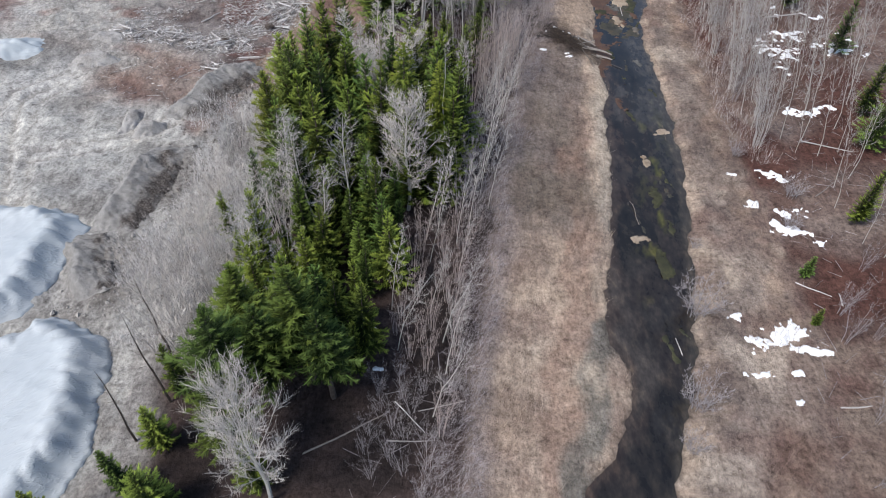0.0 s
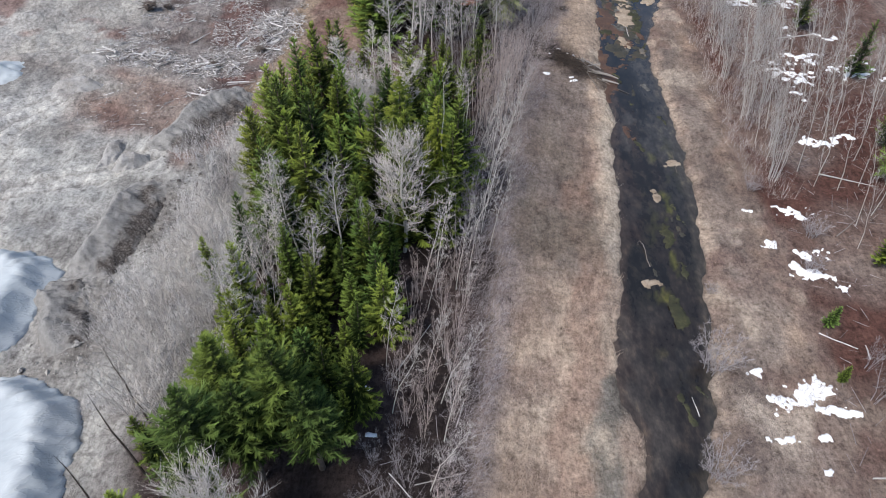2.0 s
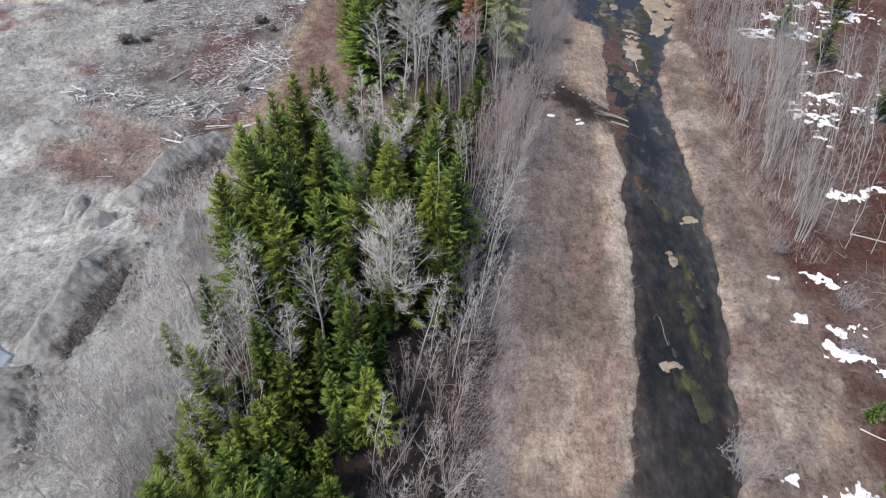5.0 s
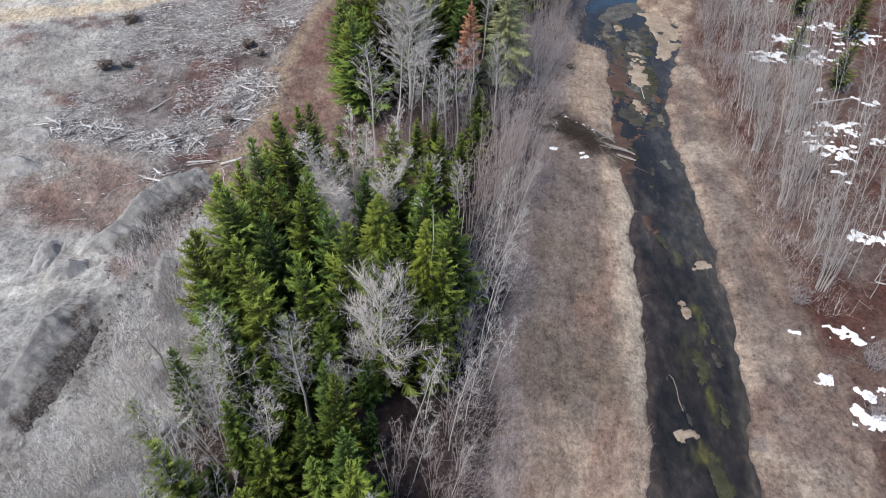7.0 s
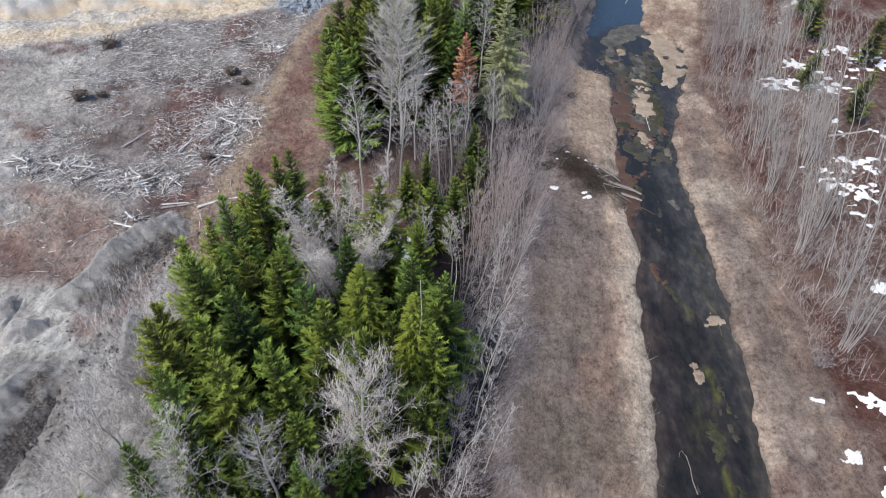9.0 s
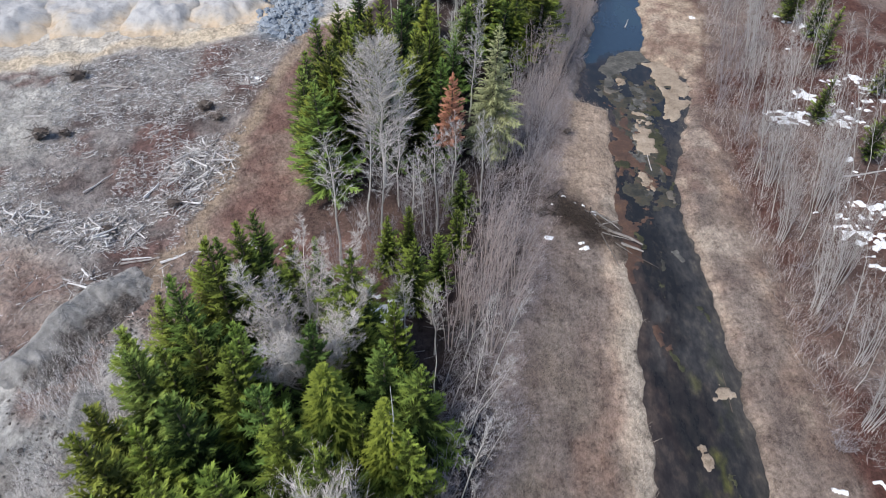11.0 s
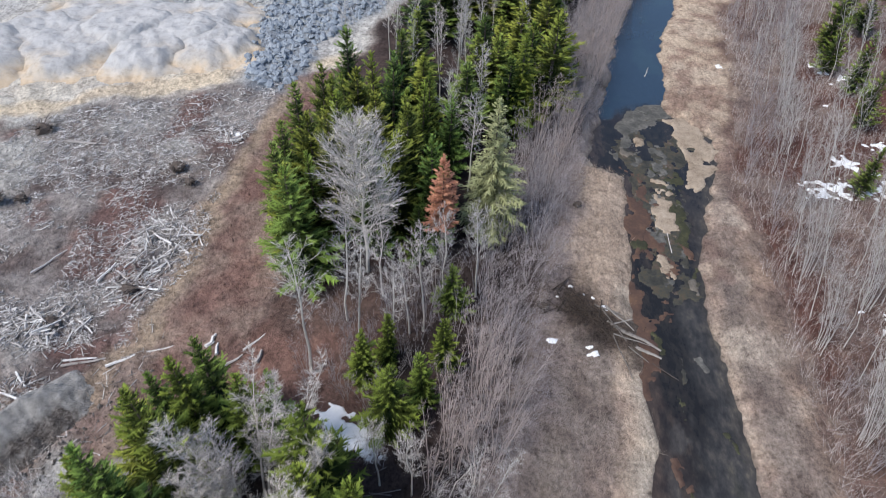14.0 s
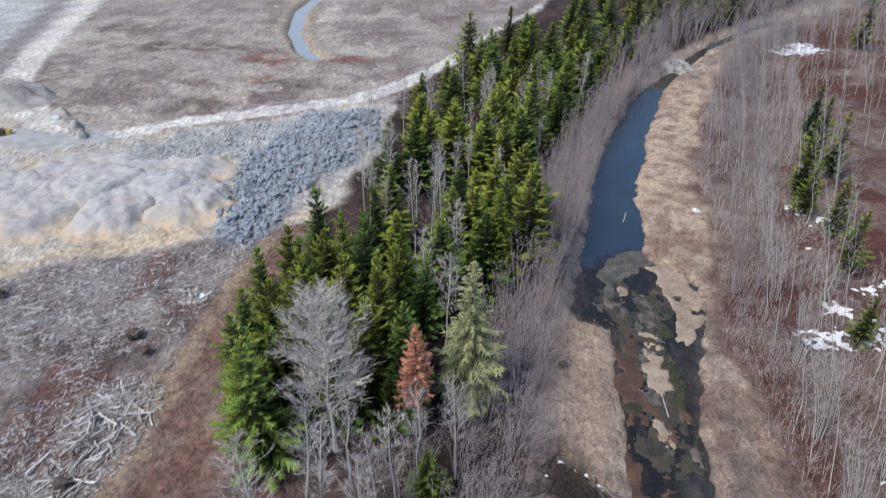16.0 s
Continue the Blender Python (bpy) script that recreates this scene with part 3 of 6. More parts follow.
    lay(wood * step(1.2, -1.0, tr - wx) * 0.7, (0.25, 0.205, 0.19))
    # meadow between wood and water
    meadow = step(-0.7, 0.7, wx - tr) * step(0.2, -0.5, wx - re)
    lay(meadow, (0.47, 0.37, 0.295), (0.33, 0.245, 0.20), 0.3 + 1.1 * fbm(x, y, 2.0, 4, 48))
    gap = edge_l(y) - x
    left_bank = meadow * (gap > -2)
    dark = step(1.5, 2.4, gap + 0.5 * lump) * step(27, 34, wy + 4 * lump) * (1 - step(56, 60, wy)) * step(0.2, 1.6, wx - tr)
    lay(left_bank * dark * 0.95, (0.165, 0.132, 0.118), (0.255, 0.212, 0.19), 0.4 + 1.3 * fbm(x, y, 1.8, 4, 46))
    path = (1 - step(0.7, 1.3, np.abs(wx - np.interp(wy, [-10, 13, 27, 38, 50], [2.5, 5.8, 8.5, 9.9, 11.6])))) * (1 - step(40, 52, wy))
    lay(left_bank * path * 0.55, (0.35, 0.24, 0.19))
    for rut in (-0.55, 0.55):
        lay(left_bank * step(0.32, 0.12, np.abs(wx - rut - np.interp(wy, [-10, 13, 27, 38, 50], [2.5, 5.8, 8.5, 9.9, 11.6]))) * (1 - step(40, 52, wy)) * 0.45, (0.28, 0.185, 0.145))
    lay(left_bank * step(0.1, 0.55, fbm(x, y, 4.5, 4, 54)) * step(1.2, 2.0, gap) * 0.4, (0.27, 0.19, 0.15))
    lay(left_bank * step(0.15, 0.6, fbm(x, y * 0.5, 3.5, 4, 55)) * step(30, 36, wy) * 0.6, (0.155, 0.135, 0.115))
    lay(left_bank * step(0.2, 0.6, fbm(x, y * 0.4, 3.0, 4, 56)) * step(30, 36, wy) * 0.25, (0.42, 0.35, 0.285))
    lay(left_bank * (1 - step(0.5, 1.7, gap + 0.3 * lump)) * step(28, 36, wy), (0.50, 0.42, 0.345))
    lay(left_bank * (1 - step(1.2, 2.5, line_dist(JAM, wx, wy) + 0.9 * lump + 0.8 * fbm(x, y, 1.3, 4, 64))) * 0.9, (0.075, 0.056, 0.049), (0.04, 0.032, 0.029), 0.4 + 1.2 * fbm(x, y, 1.2, 4, 53))
    lay(left_bank * step(60, 62, wy) * (1 - step(3.0, 4.2, gap)) * (wy < 73), (0.39, 0.305, 0.245))
    tuft0 = fbm(x, y, 1.0, 3, 68)
    grey = (1 - step(0.5, 1.2, np.abs(wx - np.interp(wy, [8, 14, 20, 24], [4.8, 7.0, 9.2, 9.6])))) * (wy < 25)
    lay(left_bank * grey * 0.85, (0.15, 0.142, 0.128), (0.24, 0.225, 0.2), 0.4 + tuft0)
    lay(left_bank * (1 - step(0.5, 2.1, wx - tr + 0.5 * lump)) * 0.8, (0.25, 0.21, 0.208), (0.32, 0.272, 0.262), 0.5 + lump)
    right_bank = meadow * (x > edge_r(y) - 1)
    rgap = x - edge_r(y)
    v = rgap / np.maximum(re - edge_r(y), 2.0) + 0.16 * lump
    lay(right_bank * step(0.08, 0.22, v) * step(0.78, 0.55, v) * 0.9, (0.185, 0.152, 0.138), (0.31, 0.25, 0.215), 0.4 + 1.1 * fbm(x, y, 2.2, 4, 45))
    lay(right_bank * step(0.5, 0.66, v) * step(1.0, 0.85, v) * 0.7, (0.40, 0.29, 0.22), (0.25, 0.175, 0.14), 0.35 + 0.9 * lump)
    lay(right_bank * step(0.15, 0.5, fbm(x, y, 4.0, 4, 47)) * 0.75, (0.21, 0.145, 0.125))
    lay(right_bank * step(0.25, 0.6, fbm(x, y, 3.0, 4, 49)) * 0.7, (0.48, 0.405, 0.34))
    lay(right_bank * step(76, 84, wy) * (1 - step(125, 135, wy)), (0.48, 0.385, 0.30), (0.29, 0.205, 0.165), 0.35 + 1.2 * fbm(x, y, 1.5, 4, 51))
    lay(right_bank * step(0.5, -0.6, re - wx - 1.0), (0.17, 0.115, 0.10))
    lay(right_bank * (wy < 76) * step(0.0, 0.5, fbm(x, y, 6.0, 4, 58)) * 0.6, (0.20, 0.155, 0.135))
    blotch, tuft = fbm(x, y, 2.6, 4, 66), fbm(x, y * 0.6, 1.1, 3, 67)
    lay(right_bank * (wy < 76) * step(0.05, 0.45, blotch) * 0.7, (0.175, 0.132, 0.115), (0.25, 0.205, 0.18), 0.5 + tuft)
    lay(right_bank * step(0.15, 0.5, -blotch) * step(0.0, 0.4, tuft) * 0.6, (0.45, 0.37, 0.30))
    lay(left_bank * step(0.2, 0.6, blotch) * step(1.0, 2.2, gap) * 0.5, (0.20, 0.155, 0.135))
    lay(left_bank * step(0.25, 0.6, -blotch) * step(0.0, 0.5, tuft) * (wy < 30) * 0.6, (0.50, 0.41, 0.33))
    lay(right_bank * step(1.2, 0.6, np.hypot((wx - 18.9) / 1.5, (wy - 16.0) / 2.6) + 0.2 * lump) * 0.85, (0.15, 0.095, 0.08), (0.23, 0.17, 0.145), 0.4 + tuft)
    # wood on the right
    right = step(-0.6, 0.6, wx - re)
    lay(right, (0.125, 0.08, 0.068), (0.20, 0.155, 0.138), 0.4 + 0.9 * lump)
    lay(right * step(-0.1, 0.35, fbm(x, y, 7, 3, 91)), (0.10, 0.050, 0.041))
    lay(right * (wy < 24) * 0.7, (0.23, 0.18, 0.15), (0.12, 0.075, 0.065), 0.5 + 1.4 * fbm(x, y, 2.5, 4, 50))
    col[:] = col * (1 - 0.07 * meadow[..., None])
    # mud at the water
    w = wet(x, y)
    lay(step(-0.3, 0.15, w), (0.07, 0.06, 0.05))
    return np.clip(col * np.array((0.97, 1.0, 0.99)), 0.015, 0.8)


def axis(lo, hi, fine, ends, grow=1.16):
    """Grid lines: even between lo and hi, wider and wider out to the ends."""
    mid = list(np.arange(lo, hi, fine))
    a, s = [lo], fine
    while a[-1] > ends[0]:
        s *= grow
        a.append(a[-1] - s)
    b, s = [mid[-1]], fine
    while b[-1] < ends[1]:
        s *= grow
        b.append(b[-1] + s)
    return np.array(a[:0:-1] + mid + b[1:])


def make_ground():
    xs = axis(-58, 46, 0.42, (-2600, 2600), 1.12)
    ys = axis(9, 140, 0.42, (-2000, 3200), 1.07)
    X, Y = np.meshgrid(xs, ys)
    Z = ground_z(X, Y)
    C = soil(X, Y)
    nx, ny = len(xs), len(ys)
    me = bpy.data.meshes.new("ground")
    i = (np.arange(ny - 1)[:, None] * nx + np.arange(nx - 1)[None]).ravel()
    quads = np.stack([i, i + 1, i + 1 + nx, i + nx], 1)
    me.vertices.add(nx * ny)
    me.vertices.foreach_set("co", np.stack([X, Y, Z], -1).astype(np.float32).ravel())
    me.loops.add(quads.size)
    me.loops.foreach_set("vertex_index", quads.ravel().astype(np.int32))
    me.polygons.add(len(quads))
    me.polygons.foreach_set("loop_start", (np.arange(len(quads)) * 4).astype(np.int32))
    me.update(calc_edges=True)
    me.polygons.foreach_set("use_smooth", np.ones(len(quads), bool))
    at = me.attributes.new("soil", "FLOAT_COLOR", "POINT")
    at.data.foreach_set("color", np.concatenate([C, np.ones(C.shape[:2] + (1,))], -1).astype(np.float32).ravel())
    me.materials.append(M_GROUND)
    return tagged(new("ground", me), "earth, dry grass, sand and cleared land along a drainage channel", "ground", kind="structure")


make_ground()


def make_water(name, ys, left, right, label, mat):
    b = Build()
    n = 41
    for y in ys:
        for k in range(n):
            b.v.append(Vector((left(y) + (right(y) - left(y)) * k / (n - 1), y, WATER_Z)))
    for k in range(len(ys) - 1):
        for j in range(n - 1):
            a = k * n + j
            b.f.append((a, a + 1, a + n + 1, a + n))
    ob = part(name, b, mat)
    co = np.array([tuple(v) for v in b.v])
    x, y = co[:, 0], co[:, 1]
    across = (x - edge_l(y)) / np.maximum(edge_r(y) - edge_l(y), 0.5)
    cloud, streak, fine = fbm(x, y * 0.6, 2.6, 4, 97), fbm(x * 1.6, y * 0.35, 1.6, 4, 98), fbm(x, y * 0.5, 0.9, 3, 99)
    bed_sky = np.empty((len(x), 3))
    bed_sky[:] = (0.017, 0.0158, 0.0145)

    def lay(mask, c):
        m = np.clip(mask, 0, 1)[:, None]
        bed_sky[:] = bed_sky * (1 - m) + np.array(c) * m

    lay(step(0.0, 0.55, streak) * 0.75, (0.030, 0.025, 0.022))
    lay(step(0.55, 0.12, across + 0.16 * cloud) * step(0.0, 0.5, cloud + 0.3) * 0.6, (0.042, 0.029, 0.024))
    lay(step(0.15, 0.6, cloud) * 0.4, (0.036, 0.034, 0.033))
    lay(step(0.35, 0.7, across + 0.25 * cloud) * step(36, 46, y) * (1 - step(58, 64, y)) * (0.65 + 0.4 * cloud), (0.052, 0.050, 0.048))
    lay(step(0.5, 0.2, across + 0.2 * cloud) * step(15, 19, y) * (1 - step(28, 31, y)) * (0.6 + 0.5 * fine), (0.060, 0.052, 0.046))
    lane = np.exp(-((across - 0.62 - 0.06 * cloud) / 0.16) ** 2) * step(24, 28, y) * (1 - step(44, 50, y))
    lay(lane * step(0.05, 0.5, fine + 0.25 * cloud) * 0.85, (0.080, 0.080, 0.022))
    lay(np.exp(-((across - 0.3 + 0.05 * cloud) / 0.2) ** 2) * step(40, 44, y) * (1 - step(50, 56, y)) * step(0.1, 0.5, fine) * 0.7, (0.07, 0.065, 0.06))
    lay(step(0.86, 0.98, across + 0.05 * fine) * 0.5, (0.075, 0.066, 0.055))
    lay(step(0.12, 0.02, across + 0.05 * fine) * 0.6, (0.06, 0.046, 0.038))
    # pond: the blue sky's reflection is painted into the water's base colour
    sky_blue = step(-1.2, 1.2, y - 82.6 - 0.7 * (x - 18) * (x > 18) * 0.4 + 2.2 * cloud + 0.9 * fine)
    lay(sky_blue, (0.024, 0.043, 0.070))
    lay(sky_blue * step(0.1, 0.6, cloud) * 0.6, (0.030, 0.056, 0.078))
    lay(step(128, 131, y + 1.5 * cloud), (0.05, 0.046, 0.04))
    ob.data.attributes.new("bed_sky", "FLOAT_COLOR", "POINT").data.foreach_set("color", np.concatenate([bed_sky, (1 - 0.9 * sky_blue)[:, None]], 1).astype(np.float32).ravel())
    return tagged(ob, label, "water", kind="structure")


make_water("water", list(np.arange(-40, 8, 1.0)) + list(np.arange(8, 92, 0.3)) + list(np.arange(92, 200, 1.0)), lambda y: float(edge_l(y)) - 1.4, lambda y: float(edge_r(y)) + 1.4,
           "still water, dark silty channel opening into a pond coloured with reflected blue sky", M_WATER)
make_water("water_creek", list(np.arange(138, 200, 2.0)), lambda y: float(np.interp(y, [138.6, 143, 155, 170, 200], [-19.4, -22.4, -26.2, -28, -25.6])),
           lambda y: float(np.interp(y, [138.6, 143, 155, 170, 200], [-15.6, -18.6, -22.8, -25, -22.4])), "pale narrow creek across the far heath", M_CREEK)

# ---- trees ----
rng = random.Random(7)


def conifer(name, seed, h, rad, mat, label, whorls=40, per=6, steps=6, low=0.08, droop=0.25, swell=0.75, ragged=0.3, width=0.10, feather=0.42, puff=0.15):
    """A conifer: tapered trunk and whorls of branches, each a row of flat needle sprays."""
    r = random.Random(seed)
    root = new(name)
    t, c = Build(), Build()
    lean = Vector((r.uniform(-0.03, 0.03), r.uniform(-0.03, 0.03), 0))
    lobes = [(r.uniform(0, 6.28), r.uniform(0.05, 0.9), r.uniform(-0.42, 0.4)) for _ in range(16)]
    t.tube([Vector((0, 0, -0.3)) + lean * (h * u) + Vector((0, 0, h * u)) for u in (0, 0.3, 0.6, 0.97)], [0.018 * h, 0.013 * h, 0.008 * h, 0.01], 6)
    for w in range(whorls):
        u = low + (1 - low) * (w + r.random()) / whorls
        reach = rad * ((1 - u) ** swell) * (1.0 if u > 0.25 else 0.6 + 1.6 * u) + 0.06
        n = max(3, round(per * (0.55 + 0.6 * (1 - u))))
        off = r.uniform(0, 6.28)
        for k in range(n):
            ang = off + 6.283 * (k + r.uniform(-0.3, 0.3)) / n
            lobe = sum(w2 * math.exp(-((math.remainder(ang - a2, 6.283) / 0.7) ** 2 + ((u - u2) / 0.11) ** 2)) for a2, u2, w2 in lobes)
            ln = reach * r.uniform(1 - ragged, 1 + ragged * 0.6) * min(1.45, max(0.5, 1 + lobe * (ragged > 0.2)))
            rise = -droop + 0.75 * u + r.uniform(-0.15, 0.15)
            d = up(ang, rise)
            side = Vector((-math.sin(ang), math.cos(ang), 0))
            base = Vector((0, 0, h * u)) + lean * (h * u)
            tone = r.uniform(-0.14, 0.2)
            m = max(2, round(steps * ln / rad + 1.5))
            for s in range(m):
                f = (s + 0.6) / m
                p = base + d * (ln * f) + Vector((0, 0, (0.20 * f * f - 0.14 * f) * ln))
                spread = (feather * (1 - f) + 0.13) * ln + 0.09
                for sgn in (-1, 1, r.choice((-1, 1))):
                    v = (d * r.uniform(0.45, 1.3) + side * sgn * r.uniform(0.3, 1.0)).normalized()
                    q = p + v * (spread * r.uniform(0.6, 1.15)) + Vector((0, 0, r.uniform(-0.8, 1.1) * puff * spread))
                    across = v.cross(Vector((0, 0, 1)) + Vector((r.uniform(-.6, .6), r.uniform(-.6, .6), 0))).normalized()
                    # tip value rises outward and upward, so crown shade lies in the colour
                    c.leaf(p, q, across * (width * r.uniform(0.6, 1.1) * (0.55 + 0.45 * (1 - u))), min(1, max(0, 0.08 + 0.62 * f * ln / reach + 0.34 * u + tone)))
            tip = base + d * ln + Vector((0, 0, 0.06 * ln))
            c.leaf(tip - d * 0.3 * ln, tip + d * 0.12 * ln + Vector((0, 0, 0.05)), side * width * 0.7, 1.0)
    for k in range(5):
        a = r.uniform(0, 6.28)
        c.leaf(lean * h + Vector((0, 0, h * 0.93)), lean * h + Vector((0.1 * math.cos(a), 0.1 * math.sin(a), h * 1.015)), up(a + 1.57, 0) * 0.05, 1.0)
    part("trunk", t, M_BARK, root)
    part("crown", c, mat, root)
    return tagged(root, label, "conifer tree")


def bare_tree(name, seed, h, label, bark, twig, r0=None, fork=0.35, n1=22, n2=6, n3=4, spread=0.34, rise=0.75, lean=(0, 0), stems=1, fan=0.25, taper=1.0, thick=1.0, fine=0.005, bias=0.0, limbs=False, group=""):
    """A leafless tree: trunk or several stems, limbs, branches and fine twigs."""
    r = random.Random(seed)
    root = new(name)
    c = Build()
    r0 = r0 or 0.009 * h + 0.015
    for st in range(stems):
        if stems > 1:
            a = 6.283 * (st + r.random() * 0.7) / stems
            hh = h * r.uniform(0.7, 1.05)
            lx, ly = math.cos(a) * fan * r.uniform(0.3, 1.1) + lean[0], math.sin(a) * fan * r.uniform(0.3, 1.1) + lean[1]
            start = Vector((math.cos(a), math.sin(a), 0)) * 0.25
        else:
            hh, (lx, ly), start = h, lean, Vector((0, 0, 0))
        pts = []
        for k in range(6):
            u = k / 5
            wob = 0.012 * hh
            pts.append(start + Vector((lx * hh * u ** 1.3 + r.uniform(-wob, wob) * (k > 0), ly * hh * u ** 1.3 + r.uniform(-wob, wob) * (k > 0), hh * u - 0.25 * (k == 0))))
        t = Build()
        t.tube(pts, [r0 * (1 - 0.88 * k / 5) for k in range(6)], 5 if stems == 1 else 4)
        trunk = part("trunk" if stems == 1 else "stem", t, bark, root)

        def on_trunk(u):
            k = min(int(u * 5), 4)
            return pts[k].lerp(pts[k + 1], u * 5 - k)

        for b in range(n1):
            u = fork + (0.985 - fork) * ((b + r.random()) / n1)
            ang = b * 2.4 + r.uniform(-0.5, 0.5)
            v = (u - fork) / (1 - fork)
            ln = hh * spread * (0.62 + 0.75 * v - 1.15 * taper * v * v) * r.uniform(0.7, 1.2)
            d = up(ang, rise * r.uniform(0.65, 1.2) + 0.25 * u)
            d = (d + Vector((bias, 0, 0))).normalized()
            p0 = on_trunk(u)
            p1 = p0 + d * ln * 0.5 + Vector((0, 0, 0.03 * ln))
            p2 = p1 + (d + Vector((0, 0, 0.28))).normalized() * ln * 0.5
            rb = (0.15 * r0 * (1 - 0.7 * u) + 0.0045) * thick
            if limbs:
                one = Build()
                one.tube([p0, p1, p2], [rb, rb * 0.7, rb * 0.3], 4)
                part("limb", one, bark, trunk)
            else:
                c.tube([p0, p1, p2], [rb, rb * 0.7, rb * 0.3], 3)
            for s in range(n2):
                f = 0.2 + 0.78 * (s + r.random()) / n2
                q0 = p0.lerp(p1, f * 2) if f < 0.5 else p1.lerp(p2, f * 2 - 1)
                d2 = (d + up(r.uniform(0, 6.28), r.uniform(-0.1, 1.0)) * 0.95).normalized()
                l2 = ln * r.uniform(0.22, 0.42) + 0.1
                q1 = q0 + d2 * l2
                c.spike(q0, q1, rb * 0.35 + 0.004)
                for e in range(n3):
                    q = q0.lerp(q1, r.uniform(0.2, 0.9))
                    d3 = (d2 + up(r.uniform(0, 6.28), r.uniform(-0.2, 0.9)) * 0.9).normalized()
                    c.twig(q, q + d3 * l2 * r.uniform(0.5, 0.95), rb * 0.15 + fine)
    part("crown", c, twig, root)
    return tagged(root, label, "bare tree", group)


class Nursery:
    """Prototypes of one kind; the first use of each is the prototype itself, the others are copies."""

    def __init__(self, *protos):
        self.protos, self.fresh, self.turn = protos, set(range(len(protos))), 0

    def plant(self, x, y, scale=1.0, wide=1.0, k=None, face=None, label=""):
        if k is None:
            k = self.turn % len(self.protos)
            self.turn += 1
        m = Matrix.LocRotScale((x, y, gz(x, y) - 0.05), Euler((0, 0, rng.uniform(0, 6.28) if face is None else face + rng.uniform(-0.55, 0.55))), (scale * wide, scale * wide, scale))
        if k in self.fresh:
            self.fresh.discard(k)
            ob = self.protos[k]
            ob.matrix_basis = m
        else:
            ob = copy_thing(self.protos[k], m)
            ob.scale = (scale * wide, scale * wide, scale)
        if label:
            ob["label"] = label
        return ob

    def fill(self, poly, count, size=(0.8, 1.15), apart=1.2, taken=None, clear=0.6, face=None, wide=1.0):
        """Scatter copies in a polygon, not too near one another."""
        taken = taken if taken is not None else []
        xs, ys = [p[0] for p in poly], [p[1] for p in poly]
        tries = 0
        while count > 0 and tries < 9000:
            tries += 1
            x, y = rng.uniform(min(xs), max(xs)), rng.uniform(min(ys), max(ys))
            if inside(poly, np.array([x]), np.array([y]), 0.01)[0] < 0.5 or any((x - a) ** 2 + (y - b) ** 2 < apart ** 2 for a, b in taken):
                continue
            if float(wet(np.array([x]), np.array([y]))[0]) > -clear:
                continue
            taken.append((x, y))
            self.plant(x, y, rng.uniform(*size), wide, face=face)
            count -= 1
        return taken


GREEN = "bushy yellow-green conifer standing in the wood"
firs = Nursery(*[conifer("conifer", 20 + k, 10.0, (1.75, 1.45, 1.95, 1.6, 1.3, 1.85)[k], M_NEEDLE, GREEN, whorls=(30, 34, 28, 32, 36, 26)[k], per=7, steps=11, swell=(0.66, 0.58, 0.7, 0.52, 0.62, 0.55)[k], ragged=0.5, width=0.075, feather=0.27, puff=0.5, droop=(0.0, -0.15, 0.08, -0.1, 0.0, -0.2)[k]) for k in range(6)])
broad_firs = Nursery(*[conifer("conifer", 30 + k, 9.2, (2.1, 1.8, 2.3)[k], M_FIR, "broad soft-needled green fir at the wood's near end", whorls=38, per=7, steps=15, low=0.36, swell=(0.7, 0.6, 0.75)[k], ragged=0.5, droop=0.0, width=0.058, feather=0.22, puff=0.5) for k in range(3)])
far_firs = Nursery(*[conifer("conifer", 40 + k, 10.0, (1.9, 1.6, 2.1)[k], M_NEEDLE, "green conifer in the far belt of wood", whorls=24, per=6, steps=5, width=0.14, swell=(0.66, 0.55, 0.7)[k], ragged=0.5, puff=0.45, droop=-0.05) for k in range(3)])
sunlit_firs = Nursery(*[conifer("conifer", 26 + k, 10.0, (1.9, 1.6, 2.1)[k], M_SUNLIT, "bushy yellowish-green conifer above a clearing", whorls=(30, 32, 28)[k], per=7, steps=11, swell=(0.56, 0.50, 0.6)[k], ragged=0.5, width=0.08, feather=0.27, puff=0.55, droop=-0.15) for k in range(3)])
far_cedars = Nursery(*[conifer("conifer", 46 + k, 9.4, (1.6, 1.35, 1.8)[k], M_SUNLIT, "rounded yellow-green conifer in the far belt of wood", whorls=30, per=6, steps=4, width=0.14, swell=(0.5, 0.6, 0.55)[k], ragged=0.4, droop=-0.05, puff=0.45) for k in range(3)])
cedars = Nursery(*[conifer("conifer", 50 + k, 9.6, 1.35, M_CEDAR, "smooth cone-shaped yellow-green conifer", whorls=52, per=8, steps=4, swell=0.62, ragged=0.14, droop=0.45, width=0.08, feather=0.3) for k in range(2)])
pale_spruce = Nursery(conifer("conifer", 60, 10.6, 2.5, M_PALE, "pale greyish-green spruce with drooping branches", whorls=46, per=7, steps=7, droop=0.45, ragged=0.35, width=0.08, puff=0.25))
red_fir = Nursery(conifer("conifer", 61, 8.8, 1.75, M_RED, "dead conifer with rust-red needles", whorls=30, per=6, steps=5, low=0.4))

